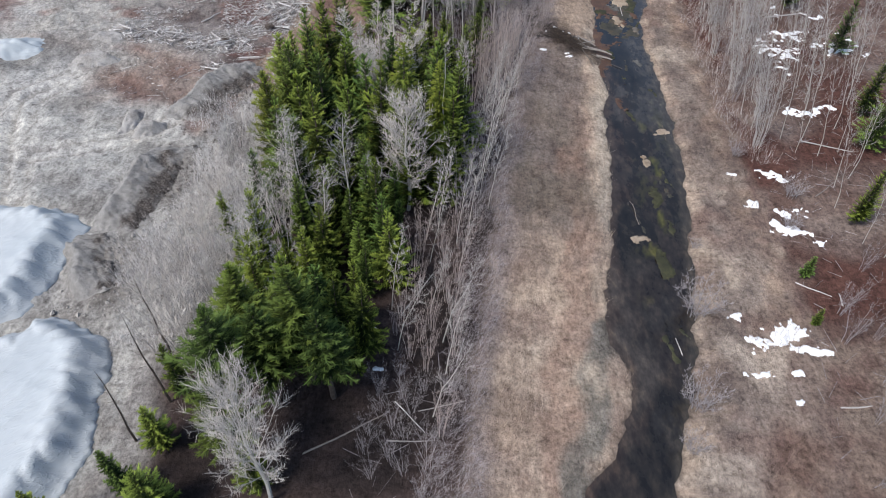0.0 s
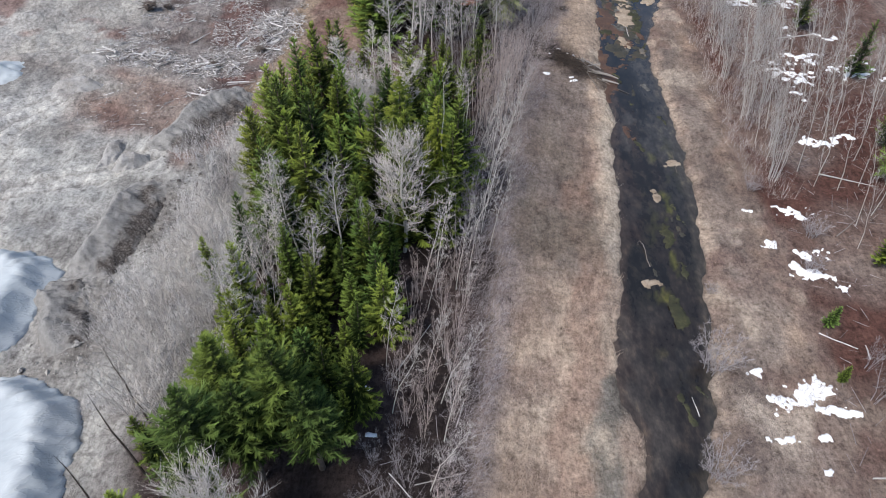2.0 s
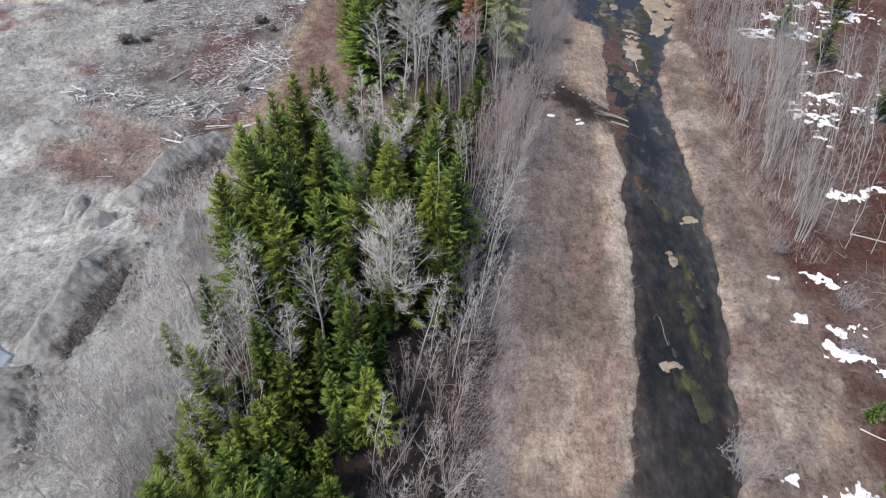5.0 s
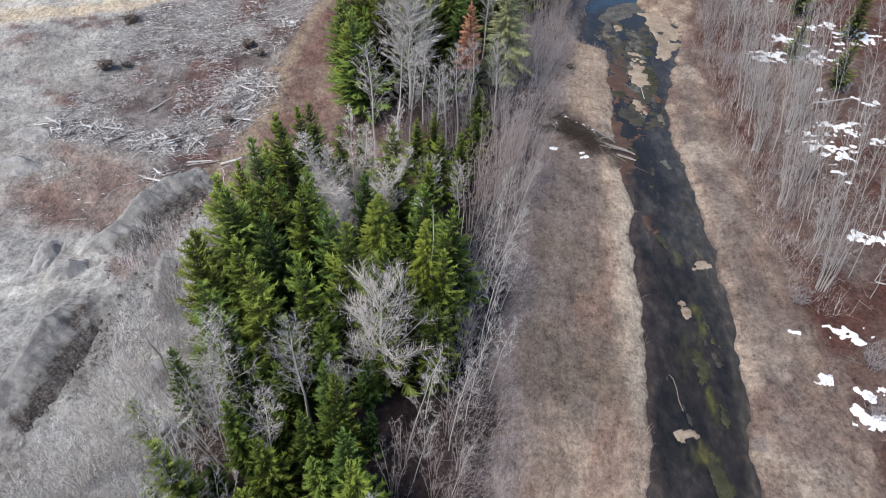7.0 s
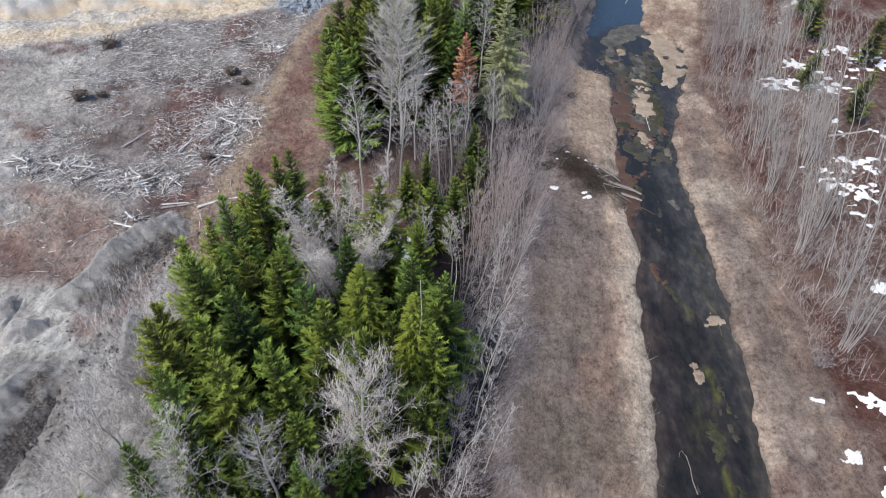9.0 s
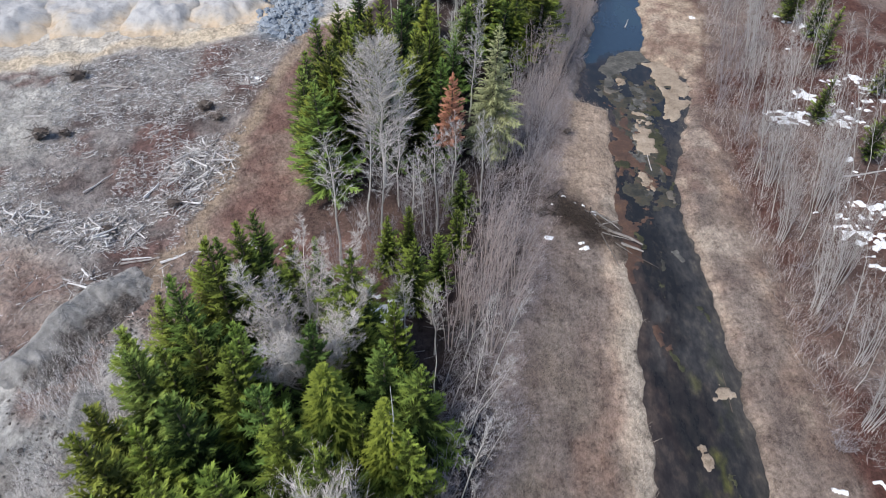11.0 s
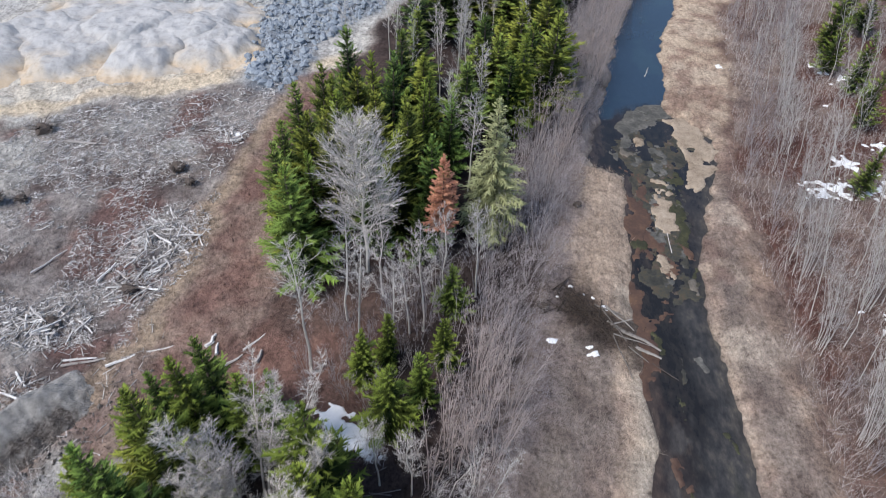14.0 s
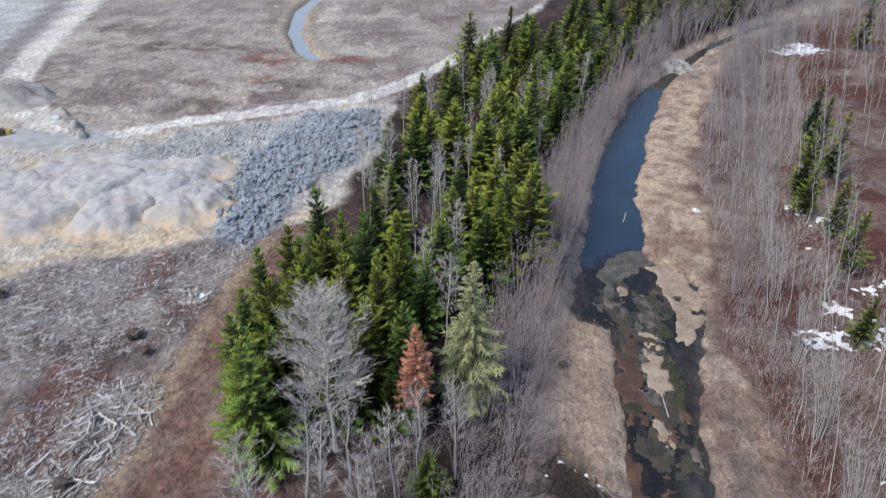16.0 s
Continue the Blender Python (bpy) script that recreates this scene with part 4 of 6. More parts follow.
# conifers that stand out: place and height
WOOD_NEAR = [(-9.7, 19.6, 9.2), (-6.7, 19.3, 9.4), (-10.5, 17.2, 9.0), (-8.4, 17.8, 8.6), (-9.8, 14.6, 8.2), (-5.6, 18.4, 8.0),
             (-13.7, 15.3, 4.2), (-14.6, 13.0, 4.4), (-12.8, 12.0, 4.8), (-8.4, 13.4, 4.5), (-17.3, 11.0, 4.0), (-13.6, 18.6, 4.2), (-11.6, 22.8, 5.2), (-12.0, 26.4, 4.2),
             (-7.7, 25.9, 4.6), (-6.1, 24.6, 4.2), (-9.4, 27.0, 4.3), (-13.9, 30.4, 4.2), (-4.9, 27.4, 4.5), (-2.9, 29.9, 4.2), (-8.6, 22.9, 6.0), (-6.6, 22.2, 6.5)]
WOOD_MID_A = [(-8.4, 47.3, 9.6), (-9.0, 45.2, 9.7), (-9.7, 42.5, 9.8), (-11.2, 43.0, 8.0), (-4.0, 40.8, 9.8), (-2.8, 44.7, 9.6), (-8.1, 37.1, 9.8), (-7.1, 39.1, 9.8),
              (-5.2, 37.3, 9.6), (-4.5, 36.2, 9.8), (-6.1, 34.2, 9.8), (-8.0, 33.5, 9.6), (-9.6, 35.5, 9.6), (-9.2, 38.9, 9.6), (-11.4, 40.0, 9.6), (-11.1, 35.5, 9.4),
              (-2.1, 34.9, 9.7), (-1.0, 40.0, 9.6), (-6.6, 40.4, 9.4), (-10.1, 33.0, 9.4), (-9.0, 30.9, 9.0)]
WOOD_MID_B = [(-9.6, 47.2, 8.4), (-8.3, 49.0, 8.0), (-6.4, 47.4, 7.6), (-10.5, 39.0, 9.4), (-0.6, 42.6, 8.8),
              (0.5, 39.4, 9.2), (-2.4, 42.6, 9.4), (-3.4, 35.2, 8.6), (-8.8, 41.0, 9.2), (-12.0, 37.4, 8.6), (0.6, 36.6, 8.4), (-1.5, 37.3, 8.0), (-10.9, 46.4, 6.6),
              (-0.2, 49.6, 6.0), (1.6, 51.0, 5.2), (-1.8, 52.2, 5.4), (0.6, 61.9, 5.2), (2.6, 53.5, 4.6), (-0.6, 53.6, 5.0), (2.9, 57.5, 4.8)]
WOOD_FAR = [(-5.9, 76.3, 9.6), (-7.0, 71.5, 9.4), (-6.1, 70.4, 9.2), (-4.5, 71.5, 9.4), (-2.2, 72.4, 9.4), (-7.8, 68.1, 9.3), (-7.9, 63.1, 9.0), (-2.9, 68.3, 9.4), (-0.3, 66.0, 9.3),
            (1.4, 63.2, 8.8), (-1.0, 64.2, 9.4), (-6.4, 65.8, 9.5), (-6.5, 59.8, 9.0), (-7.2, 61.4, 8.0), (-4.9, 64.8, 9.2), (-2.2, 62.4, 8.6), (-5.5, 68.4, 9.4), (-3.6, 74.4, 9.0),
            (-8.4, 65.6, 8.2), (-4.2, 66.6, 9.2)]
BELT = [(5.6, 81.0), (7.5, 84.3), (10.1, 88.0), (10.9, 83.3), (8.1, 80.6), (6.3, 76.8), (3.9, 80.4), (4.7, 82.5), (9.8, 79.7), (7.1, 95.5), (12.3, 124.0), (14.7, 118.5), (18.9, 134.3),
        (20.1, 118.8), (21.0, 116.3), (12.0, 108.7), (9.1, 102.5), (6.2, 131.5), (7.4, 122.1), (3.8, 108.2), (0.4, 93.6), (-1.1, 83.3), (1.7, 95.2), (3.1, 74.2), (9.0, 92.6),
        (12.7, 102.7), (16.5, 109.0), (9.4, 118.1), (0.3, 101.9), (-0.1, 76.5)]
RIGHT_FIRS = [(28.6, 33.4, 5.0), (33.0, 42.0, 6.0), (23.4, 28.6, 2.0), (22.6, 24.6, 1.6), (36.5, 57.0, 5.5), (33.0, 71.4, 4.5), (38.5, 86.5, 6.0), (34.8, 66.0, 5.0), (43.2, 101.2, 8.0),
              (38.6, 93.8, 7.0), (44.1, 98.2, 7.5), (73.1, 148, 9.0), (37.3, 89.9, 6.0), (36.6, 80.5, 6.0), (46.0, 108.0, 7.0), (40.5, 76.0, 6.0), (34.5, 46.5, 5.5), (30.6, 31.5, 4.5)]
stood = []
for x, y, h in WOOD_NEAR + WOOD_MID_A + WOOD_MID_B + WOOD_FAR:
    stood.append((x, y))
    if y < 21 and h > 7:
        broad_firs.plant(x, y, h / 9.2 * rng.uniform(0.95, 1.06), 1.28)
    else:
        bushy = y > 58 and h > 7
        (sunlit_firs if (bushy and rng.random() < 0.75) or (x < -10.4 and y > 33) else firs).plant(x, y, h / 10.0 * rng.uniform(0.92, 1.03), 1.32 if bushy else rng.uniform(1.05, 1.3) if h > 7 else 1.3)
for x, y in BELT:
    stood.append((x, y))
    rng.choice((far_firs, far_cedars, far_cedars)).plant(x, y, rng.uniform(0.74, 0.95), 1.65)
for x, y, h in RIGHT_FIRS:
    stood.append((x, y))
    (firs if y < 60 else far_firs).plant(x, y, h / 10.0, 1.5 if h < 3 else 1.2, label="dark green conifer among bare aspens and snow")
cedars.plant(-3.0, 38.4, 1.03, 1.5)
cedars.plant(-0.6, 37.3, 0.98, 1.15)
cedars.plant(7.3, 77.4, 0.92, 1.4)
pale_spruce.plant(5.0, 65.5, 1.0)
red_fir.plant(2.0, 61.6, 1.03)
stood += [(-3, 38.4), (-0.6, 37.3), (7.3, 77.4), (5, 65.5), (2, 61.6)]
stood += [(-5.4, 44.2), (-6.6, 43.4), (-4.2, 43.4), (-5.4, 42.6), (-5.6, 41.4), (-4.6, 45.2), (-2.4, 49.4), (-3.6, 49.8), (-1.4, 48.8)]
firs.fill([(-12, 31), (0.5, 33), (1.5, 42), (-2, 48), (-9, 50), (-12.5, 44)], 5, (0.5, 0.75), 1.25, stood)
firs.fill([(-8.5, 60), (1.5, 62), (2.5, 72), (-4, 78), (-8.5, 70)], 9, (0.7, 0.92), 1.35, stood)
firs.fill([(-11.5, 20.5), (-4.5, 19.5), (-2.6, 27), (-3.0, 33.5), (-7, 33), (-10.5, 28)], 24, (0.45, 0.8), 1.3, stood)
far_cedars.fill([(-3, 78), (8, 74), (12, 92), (22, 118), (34, 140), (8, 140), (0, 112), (-2, 95)], 26, (0.6, 0.9), 2.2, stood, wide=1.65)
far_firs.fill([(-3, 78), (8, 74), (12, 92), (22, 118), (34, 140), (8, 140), (0, 112), (-2, 95)], 16, (0.6, 0.9), 2.2, stood, wide=1.5)
far_cedars.fill([(12, 138), (34, 138), (70, 178), (120, 215), (70, 230)], 46, (0.75, 0.95), 3.2, stood, wide=1.65)

# ---- leafless trees ----
birches = Nursery(bare_tree("birch", 101, 10.8, "big white-barked bare birch with a wide crown", M_BIRCH, M_SILVER, fork=0.22, n1=42, n2=10, n3=9, spread=0.38, rise=0.78, r0=0.15, thick=1.4, fine=0.006, limbs=True))
birches.plant(-2.5, 33.4, 0.78, 1.25)
birches.plant(-7.8, 12.7, 0.9, 0.9)
poplars = Nursery(bare_tree("poplar", 104, 12.0, "tall pale bare poplar with a dense crown", M_BIRCH, M_SILVER, fork=0.30, n1=72, n2=9, n3=11, spread=0.27, rise=0.66, r0=0.13, thick=1.5, fine=0.008, limbs=True))
poplars.plant(-2.7, 60.9, 0.93, 1.2)
maples = Nursery(bare_tree("maple", 105, 9.9, "round-headed bare grey maple with many stems", M_SILVER, M_SILVER, stems=16, fan=0.42, fork=0.42, n1=26, n2=8, n3=9, spread=0.16, rise=1.0, r0=0.05, fine=0.005, thick=1.0))
maples.plant(-5.0, 43.4, 0.93, 1.4)
PALE = "slender pale bare aspen at the edge of the wood"
aspens = Nursery(*[bare_tree("aspen", 110 + k, 9.5, PALE, M_BIRCH, M_TWIG, fork=0.38, n1=24, n2=6, n3=8, spread=0.21, rise=0.92, r0=0.07, lean=((0.03, 0.02), (-0.05, 0.02), (0.02, -0.05))[k]) for k in range(3)])
thin = Nursery(*[bare_tree("aspen", 120 + k, 9.0, "thin bare aspen in a pale thicket", M_BIRCH, M_TWIG, fork=0.3, n1=17, n2=4, n3=6, spread=0.18, rise=0.85, r0=0.03, bias=0.15, lean=((0.30, 0.0), (0.20, 0.05), (0.25, -0.05), (0.34, 0.04))[k]) for k in range(4)])
leaners = Nursery(*[bare_tree("aspen", 125 + k, 7.6, "thin bare aspen leaning out over the clearing", M_BIRCH, M_TWIG, fork=0.35, n1=18, n2=4, n3=7, spread=0.17, rise=0.7, r0=0.036, bias=0.2, lean=((0.20, 0.0), (0.12, 0.06), (0.26, -0.05))[k]) for k in range(3)])
clumps = Nursery(*[bare_tree("aspen_clump", 130 + k, 9.0, "clump of slender bare aspen stems", M_TWIG, M_TWIG, stems=11, fan=0.13, fork=0.25, n1=12, n2=4, n3=6, spread=0.14, rise=0.95, r0=0.022, lean=(0.22, 0), bias=0.15) for k in range(2)])
alders = Nursery(*[bare_tree("alder", 140 + k, 6.2, "grey bare alder bush beside the meadow", M_ALDER, M_ALDER, stems=6, fan=0.3, fork=0.2, n1=8, n2=4, n3=5, spread=0.25, rise=0.8, r0=0.026, lean=(0.04, 0), bias=0.15) for k in range(4)])
pale_alders = Nursery(*[bare_tree("alder", 145 + k, 6.0, "pale bare alder bush on sand beside the wood", M_SILVER, M_SILVER, stems=6, fan=0.3, fork=0.2, n1=10, n2=4, n3=9, spread=0.24, rise=0.8, r0=0.034, thick=1.5) for k in range(2)])
far_alders = Nursery(*[bare_tree("willow", 170 + k, 6.4, "grey bare willow bush along the far channel", M_ALDER, M_ALDER, stems=6, fan=0.3, fork=0.2, n1=8, n2=3, n3=3, spread=0.26, rise=0.75, r0=0.03, fine=0.009, lean=(0.1, 0), bias=0.3) for k in range(2)])
pinks = Nursery(*[bare_tree("willow", 150 + k, 7.0, "pinkish-grey bare willow with upswept stems", M_PINK, M_PINK, stems=6, fan=0.2, fork=0.3, n1=9, n2=4, n3=5, spread=0.17, rise=0.95, r0=0.033, lean=(0.05, 0), bias=0.1) for k in range(2)])
snags = Nursery(bare_tree("dead_tree", 160, 9.0, "dark dead leaning tree with few branches", M_BARK, M_BARK, fork=0.35, n1=8, n2=2, n3=1, spread=0.14, rise=0.6, r0=0.10, lean=(0.02, 0.02)))
for x, y, s in [(-5.9, 30.9, 1.08), (-8.5, 30.6, 1.0), (-10.0, 31.2, 1.0), (-4.4, 31.0, 0.72), (-10.6, 26.4, 1.0), (-13.9, 33.3, 0.9), (-10.9, 24.4, 0.9), (-12.4, 29.2, 0.85), (-7.4, 28.6, 0.8),
                (-4.9, 53.0, 1.12), (-3.4, 56.8, 0.95), (-2.4, 55.0, 1.0), (-0.4, 54.3, 0.85), (1.2, 56.2, 0.9), (2.3, 58.2, 0.85), (4.3, 59.2, 0.85), (-0.3, 46.6, 0.7), (1.3, 46.2, 0.7),
                (3.6, 69.9, 0.9), (2.4, 73.0, 0.9), (0.4, 56.0, 0.8), (-9.2, 29.6, 0.9), (-10.8, 25.9, 0.8), (-1.5, 58.8, 0.8)]:
    aspens.plant(x, y, s * 0.93, 1.3)
for x, y, s in [(-14.2, 17.9, 0.8), (-14.9, 20.6, 0.75), (-15.2, 15.6, 0.7)]:
    snags.plant(x, y, s)
taken = list(stood)
pale_alders.fill([(-17, 21), (-13.5, 21), (-12.5, 33), (-12.5, 46), (-15, 40), (-18, 30)], 28, (0.5, 0.95), 1.2, taken)
aspens.fill([(-16, 22), (-12.5, 22), (-12, 33), (-12.5, 40), (-16, 36)], 10, (0.5, 0.75), 1.4, taken)
leaners.fill([(-3.0, 22), (0, 16), (1.8, 32), (4.0, 44), (1.5, 46), (-1.6, 30)], 15, (0.6, 1.05), 1.7, taken, face=0.0)
leaners.fill([(1.0, 30), (2.6, 31), (5.0, 46), (2.6, 46)], 10, (0.7, 1.0), 1.3, taken, face=0.0)
pale_alders.fill([(-14, 20), (-9.5, 22), (-8.5, 30), (-13, 32)], 16, (0.8, 1.15), 1.3, taken)
leaners.fill([(-8.5, 22), (-3, 23), (-1.5, 31), (-7, 30)], 5, (0.7, 1.0), 1.6, taken, face=0.0)
pinks.fill([(-0.8, 20), (0.8, 20), (1.6, 31), (0.2, 32)], 15, (0.4, 0.62), 0.9, taken, face=0.0)
pinks.fill([(1.5, 44), (5.5, 45), (6.5, 53), (3.5, 54)], 12, (0.85, 1.1), 1.1, taken, face=0.0)
alders.fill([(-0.8, 13), (0.4, 16), (1.2, 31), (0.0, 31), (-1.6, 14)], 10, (0.35, 0.62), 1.3, taken, face=0.0)
alders.fill([(-4.2, 13.5), (-0.5, 14), (0, 20), (-3.0, 20)], 12, (0.35, 0.6), 1.0, taken)
pinks.fill([(-3.0, 17), (0.2, 16), (1.0, 30), (-1.2, 31), (-2.6, 24)], 12, (0.4, 0.7), 1.0, taken, face=0.0)
alders.fill([(1.3, 31), (2.0, 31), (4.1, 45), (6.8, 57), (5.3, 58), (2.6, 45), (0.9, 33)], 24, (0.55, 0.9), 1.0, taken, face=0.0)
alders.fill([(4.8, 56), (7.4, 58), (9.6, 70), (12.6, 80), (15.8, 87), (17.8, 96), (22.2, 109), (27, 120.6), (24, 121), (15, 100), (10, 86), (6.0, 70), (3.3, 60)], 66, (0.65, 1.0), 1.4, taken, 0.3, face=0.0)
pinks.fill([(8.0, 70), (9.8, 70), (12.8, 80), (16, 87), (18, 96), (22.4, 109), (27.4, 120.6), (30, 127), (26, 124), (16, 101), (11, 87)], 44, (0.65, 0.95), 1.2, taken, 0.2, face=0.0)
alders.fill([(-1.5, 50), (5, 52), (5, 62), (-1, 58)], 16, (0.5, 0.8), 1.5, taken)
alders.fill([(-6, 51), (-0.5, 50), (1, 57), (-4.5, 58)], 14, (0.35, 0.62), 1.1, taken)
far_alders.fill([(27, 122), (33, 131), (46, 150), (62, 167), (90, 186), (88, 192), (58, 172), (40, 152), (26, 130)], 64, (0.9, 1.3), 1.9, taken, 0.1)
aspens.fill([(-8, 84), (1, 78), (4, 100), (2, 112), (-4, 108)], 14, (0.6, 0.95), 2.0, taken)
aspens.fill([(0, 74), (8, 76), (16, 100), (22, 116), (6, 118), (2, 96)], 26, (0.6, 0.9), 1.6, taken)
clumps.plant(24.6, 42.3, 1.05, face=3.14)
for x, y, s in [(25.0, 50.5, 0.95), (26.0, 46.5, 0.85), (25.2, 57.0, 0.95), (27.5, 53.0, 1.0), (26.4, 63.0, 0.95), (28.0, 69.5, 1.0), (29.0, 60.0, 1.0), (29.5, 77.0, 1.0), (31.5, 84.0, 1.0)]:
    clumps.plant(x, y, s, face=3.14)
thin.fill([(24.4, 44), (25.2, 72), (30, 90), (33, 104), (46, 134), (56, 134), (44, 100), (38, 76), (33, 50), (29, 42)], 130, (0.75, 1.2), 1.1, taken, face=3.14)
thin.fill([(45, 128), (58, 150), (80, 170), (120, 185), (140, 160), (90, 120), (60, 110), (44, 100), (38, 90)], 130, (0.95, 1.4), 2.2, taken, face=3.14)
alders.fill([(24.3, 46), (25.0, 72), (29, 88), (31.5, 102), (46, 134), (49, 134), (35, 102), (32, 86), (27, 66), (26.5, 46)], 36, (0.5, 0.85), 1.5, taken, face=3.14)
thin.fill([(27, 30), (31, 30), (40, 60), (32, 60), (27, 44)], 26, (0.7, 1.05), 1.5, taken, face=3.14)
alders.fill([(21, 14), (27, 14), (31, 30), (26, 31), (22, 22)], 12, (0.35, 0.6), 1.8, taken)
far_alders.fill([(50, 149), (66, 165), (92, 186), (110, 186), (80, 160), (64, 146), (50, 138), (42, 134)], 44, (0.9, 1.3), 2.0, taken, 0.1)
far_alders.fill([(30, 92), (35, 92), (50, 134), (66, 152), (62, 156), (45, 134)], 54, (0.8, 1.2), 1.2, taken, face=3.14)
poles = Nursery(bare_tree("dead_tree", 165, 10.4, "bleached dead snag without branches", M_BIRCH, M_BIRCH, fork=0.5, n1=5, n2=1, n3=0, spread=0.05, rise=0.6, r0=0.09, thick=0.8))
poles.plant(-0.2, 37.0, 1.0)
poles.plant(1.4, 41.0, 0.8)

# ---- earthworks ----
M_STONE = mottled("grey_stone", [(0.3, (0.26, 0.265, 0.27)), (0.6, (0.40, 0.40, 0.395))], 0.9, 6.0, 0.9, 0.2, 0.8, 0.1)


def heap(name, cx, cy, lx, ly, turn, h, mat, label, category, seed, steep=0.0, lumps=0.25, res=26, fold=0.0, edge=0.75, gully=0.0):
    """A heap: a bumpy dome with a long and a short axis; steep leans its crest to one side."""
    b = Build()
    ct, st = math.cos(radians(turn)), math.sin(radians(turn))
    n = res
    us = np.linspace(-1.12, 1.12, n)
    U, V = np.meshgrid(us, us)
    R = np.hypot(U, V) + 0.16 * fbm(U * 3, V * 3, 1.4, 3, seed)
    S = np.clip(1 - R, 0, 1)
    prof = step(0, edge, S + steep * V * S)
    X, Y = U * lx, V * ly
    WX, WY = cx + X * ct - Y * st, cy + X * st + Y * ct
    Z = ground_z(WX, WY) + prof * h * (1 + lumps * fbm(X, Y, 1.6, 4, seed + 3)) + 0.5 * lumps * prof * np.abs(fbm(X, Y, 0.7, 3, seed + 5)) - 0.10
    ang = np.arctan2(V, U)
    if fold:
        bulge = np.abs(np.sin(ang * 5.5 + 1.6 * fbm(U, V, 0.9, 2, seed + 2))) ** 0.6
        rim = np.exp(-((S - 0.17) / 0.09) ** 2)
        P, Q = 0.75 * X + 0.66 * Y, 0.75 * Y - 0.66 * X
        crease = fbm(P * 0.07, Q * 0.8 + 0.3 * fbm(X, Y, 6, 2, seed), 1.5, 2, seed + 9)
        Z = Z + fold * (1.3 * rim * bulge - 0.9 * step(0.2, 0.75, S)) + 0.30 * fold * prof * np.clip(1 - 5 * np.abs(crease), 0, 1)
    Z = Z + (lumps > 0.2) * prof * 0.10 * (fbm(X + 0.4 * fbm(X, Y, 0.8, 2, seed), Y * 0.6, 0.9, 3, seed + 8))
    if gully:
        cut = np.abs(fbm(np.cos(ang) * 2.2, np.sin(ang) * 2.2 + 0.5 * R, 0.55, 3, seed + 6))
        Z = Z - gully * h * np.clip(0.45 - cut, 0, 1) * 2 * prof * (1 - 0.6 * prof)
    Z = np.where(R > 1.0, Z - 0.25 * np.clip((R - 1.0) * 8, 0, 1), Z)
    b.v = [Vector(p) for p in np.stack([WX, WY, Z], -1).reshape(-1, 3)]
    for j in range(n - 1):
        for i in range(n - 1):
            a = j * n + i
            b.f.append((a, a + 1, a + n + 1, a + n))
    return tagged(part(name, b, mat, smooth=True), label, category)


def ridge(cx, cy, length, width, turn, h, mat, label, seed, crest=0.1, res=0.09, slump=0.22):
    """A bank of tipped earth along its x axis: a long smooth slope to one side, a steep crumbling face to the other."""
    b = Build()
    ct, st = math.cos(radians(turn)), math.sin(radians(turn))
    us, vs = np.arange(-length * 0.62, length * 0.62, res), np.arange(-width * 0.75, width * 0.75, res)
    U, V = np.meshgrid(us, vs)
    V2 = V + 0.22 * fbm(U, V, 3.4, 2, seed) + 0.05 * fbm(U, V, 0.5, 3, seed + 1)
    line = crest * width + 0.15 * fbm(U, U * 0, 3.2, 2, seed + 2)
    ends = step(0.56 * length, 0.26 * length, np.abs(U + 0.5 * fbm(U, V, 1.8, 3, seed + 3)))
    top = ends * (0.85 + 0.2 * fbm(U, U * 0 + seed, 3.6, 2, seed + 4))
    smooth = step(0.30 * width, 0.0, V2 - line)
    face = 1 - np.clip((line - V2) / (0.62 * width), 0, 1) ** 0.85
    prof = np.where(V2 > line, smooth, face)
    steep = step(0.12 * width, 0.36 * width, line - V2 + 0.35 * fbm(U, V, 1.5, 3, seed + 9)) * step(0.80 * width, 0.62 * width, line - V2) * step(0.1, 0.6, ends)
    rough = np.abs(fbm(U, V, 0.55, 4, seed + 5)) * 0.30 + 0.10 * fbm(U, V, 0.3, 2, seed + 6)
    WX, WY = cx + U * ct - V * st, cy + U * st + V * ct
    Z = ground_z(WX, WY) + h * top * prof + slump * steep * rough + 0.03 * ends * fbm(U * 0.4, V * 1.6, 0.5, 3, seed + 7) * prof - 0.12 + 0.12 * step(0, 0.15, prof * ends)
    n = len(us)
    b.v = [Vector(p) for p in np.stack([WX, WY, Z], -1).reshape(-1, 3)]
    for q in range(len(vs) - 1):
        for k in range(n - 1):
            a = q * n + k
            b.f.append((a, a + 1, a + n + 1, a + n))
    ob = part("earth_mound", b, mat, smooth=True)
    # dark crumbled soil, plus painted shade on the side away from the sun
    soil_shade = np.clip(steep * (0.62 + 1.0 * fbm(U, V, 0.9, 4, seed + 8)) + step(0.0, 0.35, line - V2) * (0.06 + 0.25 * fbm(U, V, 0.3, 3, seed + 10)), 0, 1)
    ob.data.attributes.new("soil_shade", "FLOAT", "POINT").data.foreach_set("value", soil_shade.astype(np.float32).ravel())
    return tagged(ob, label, "mound")


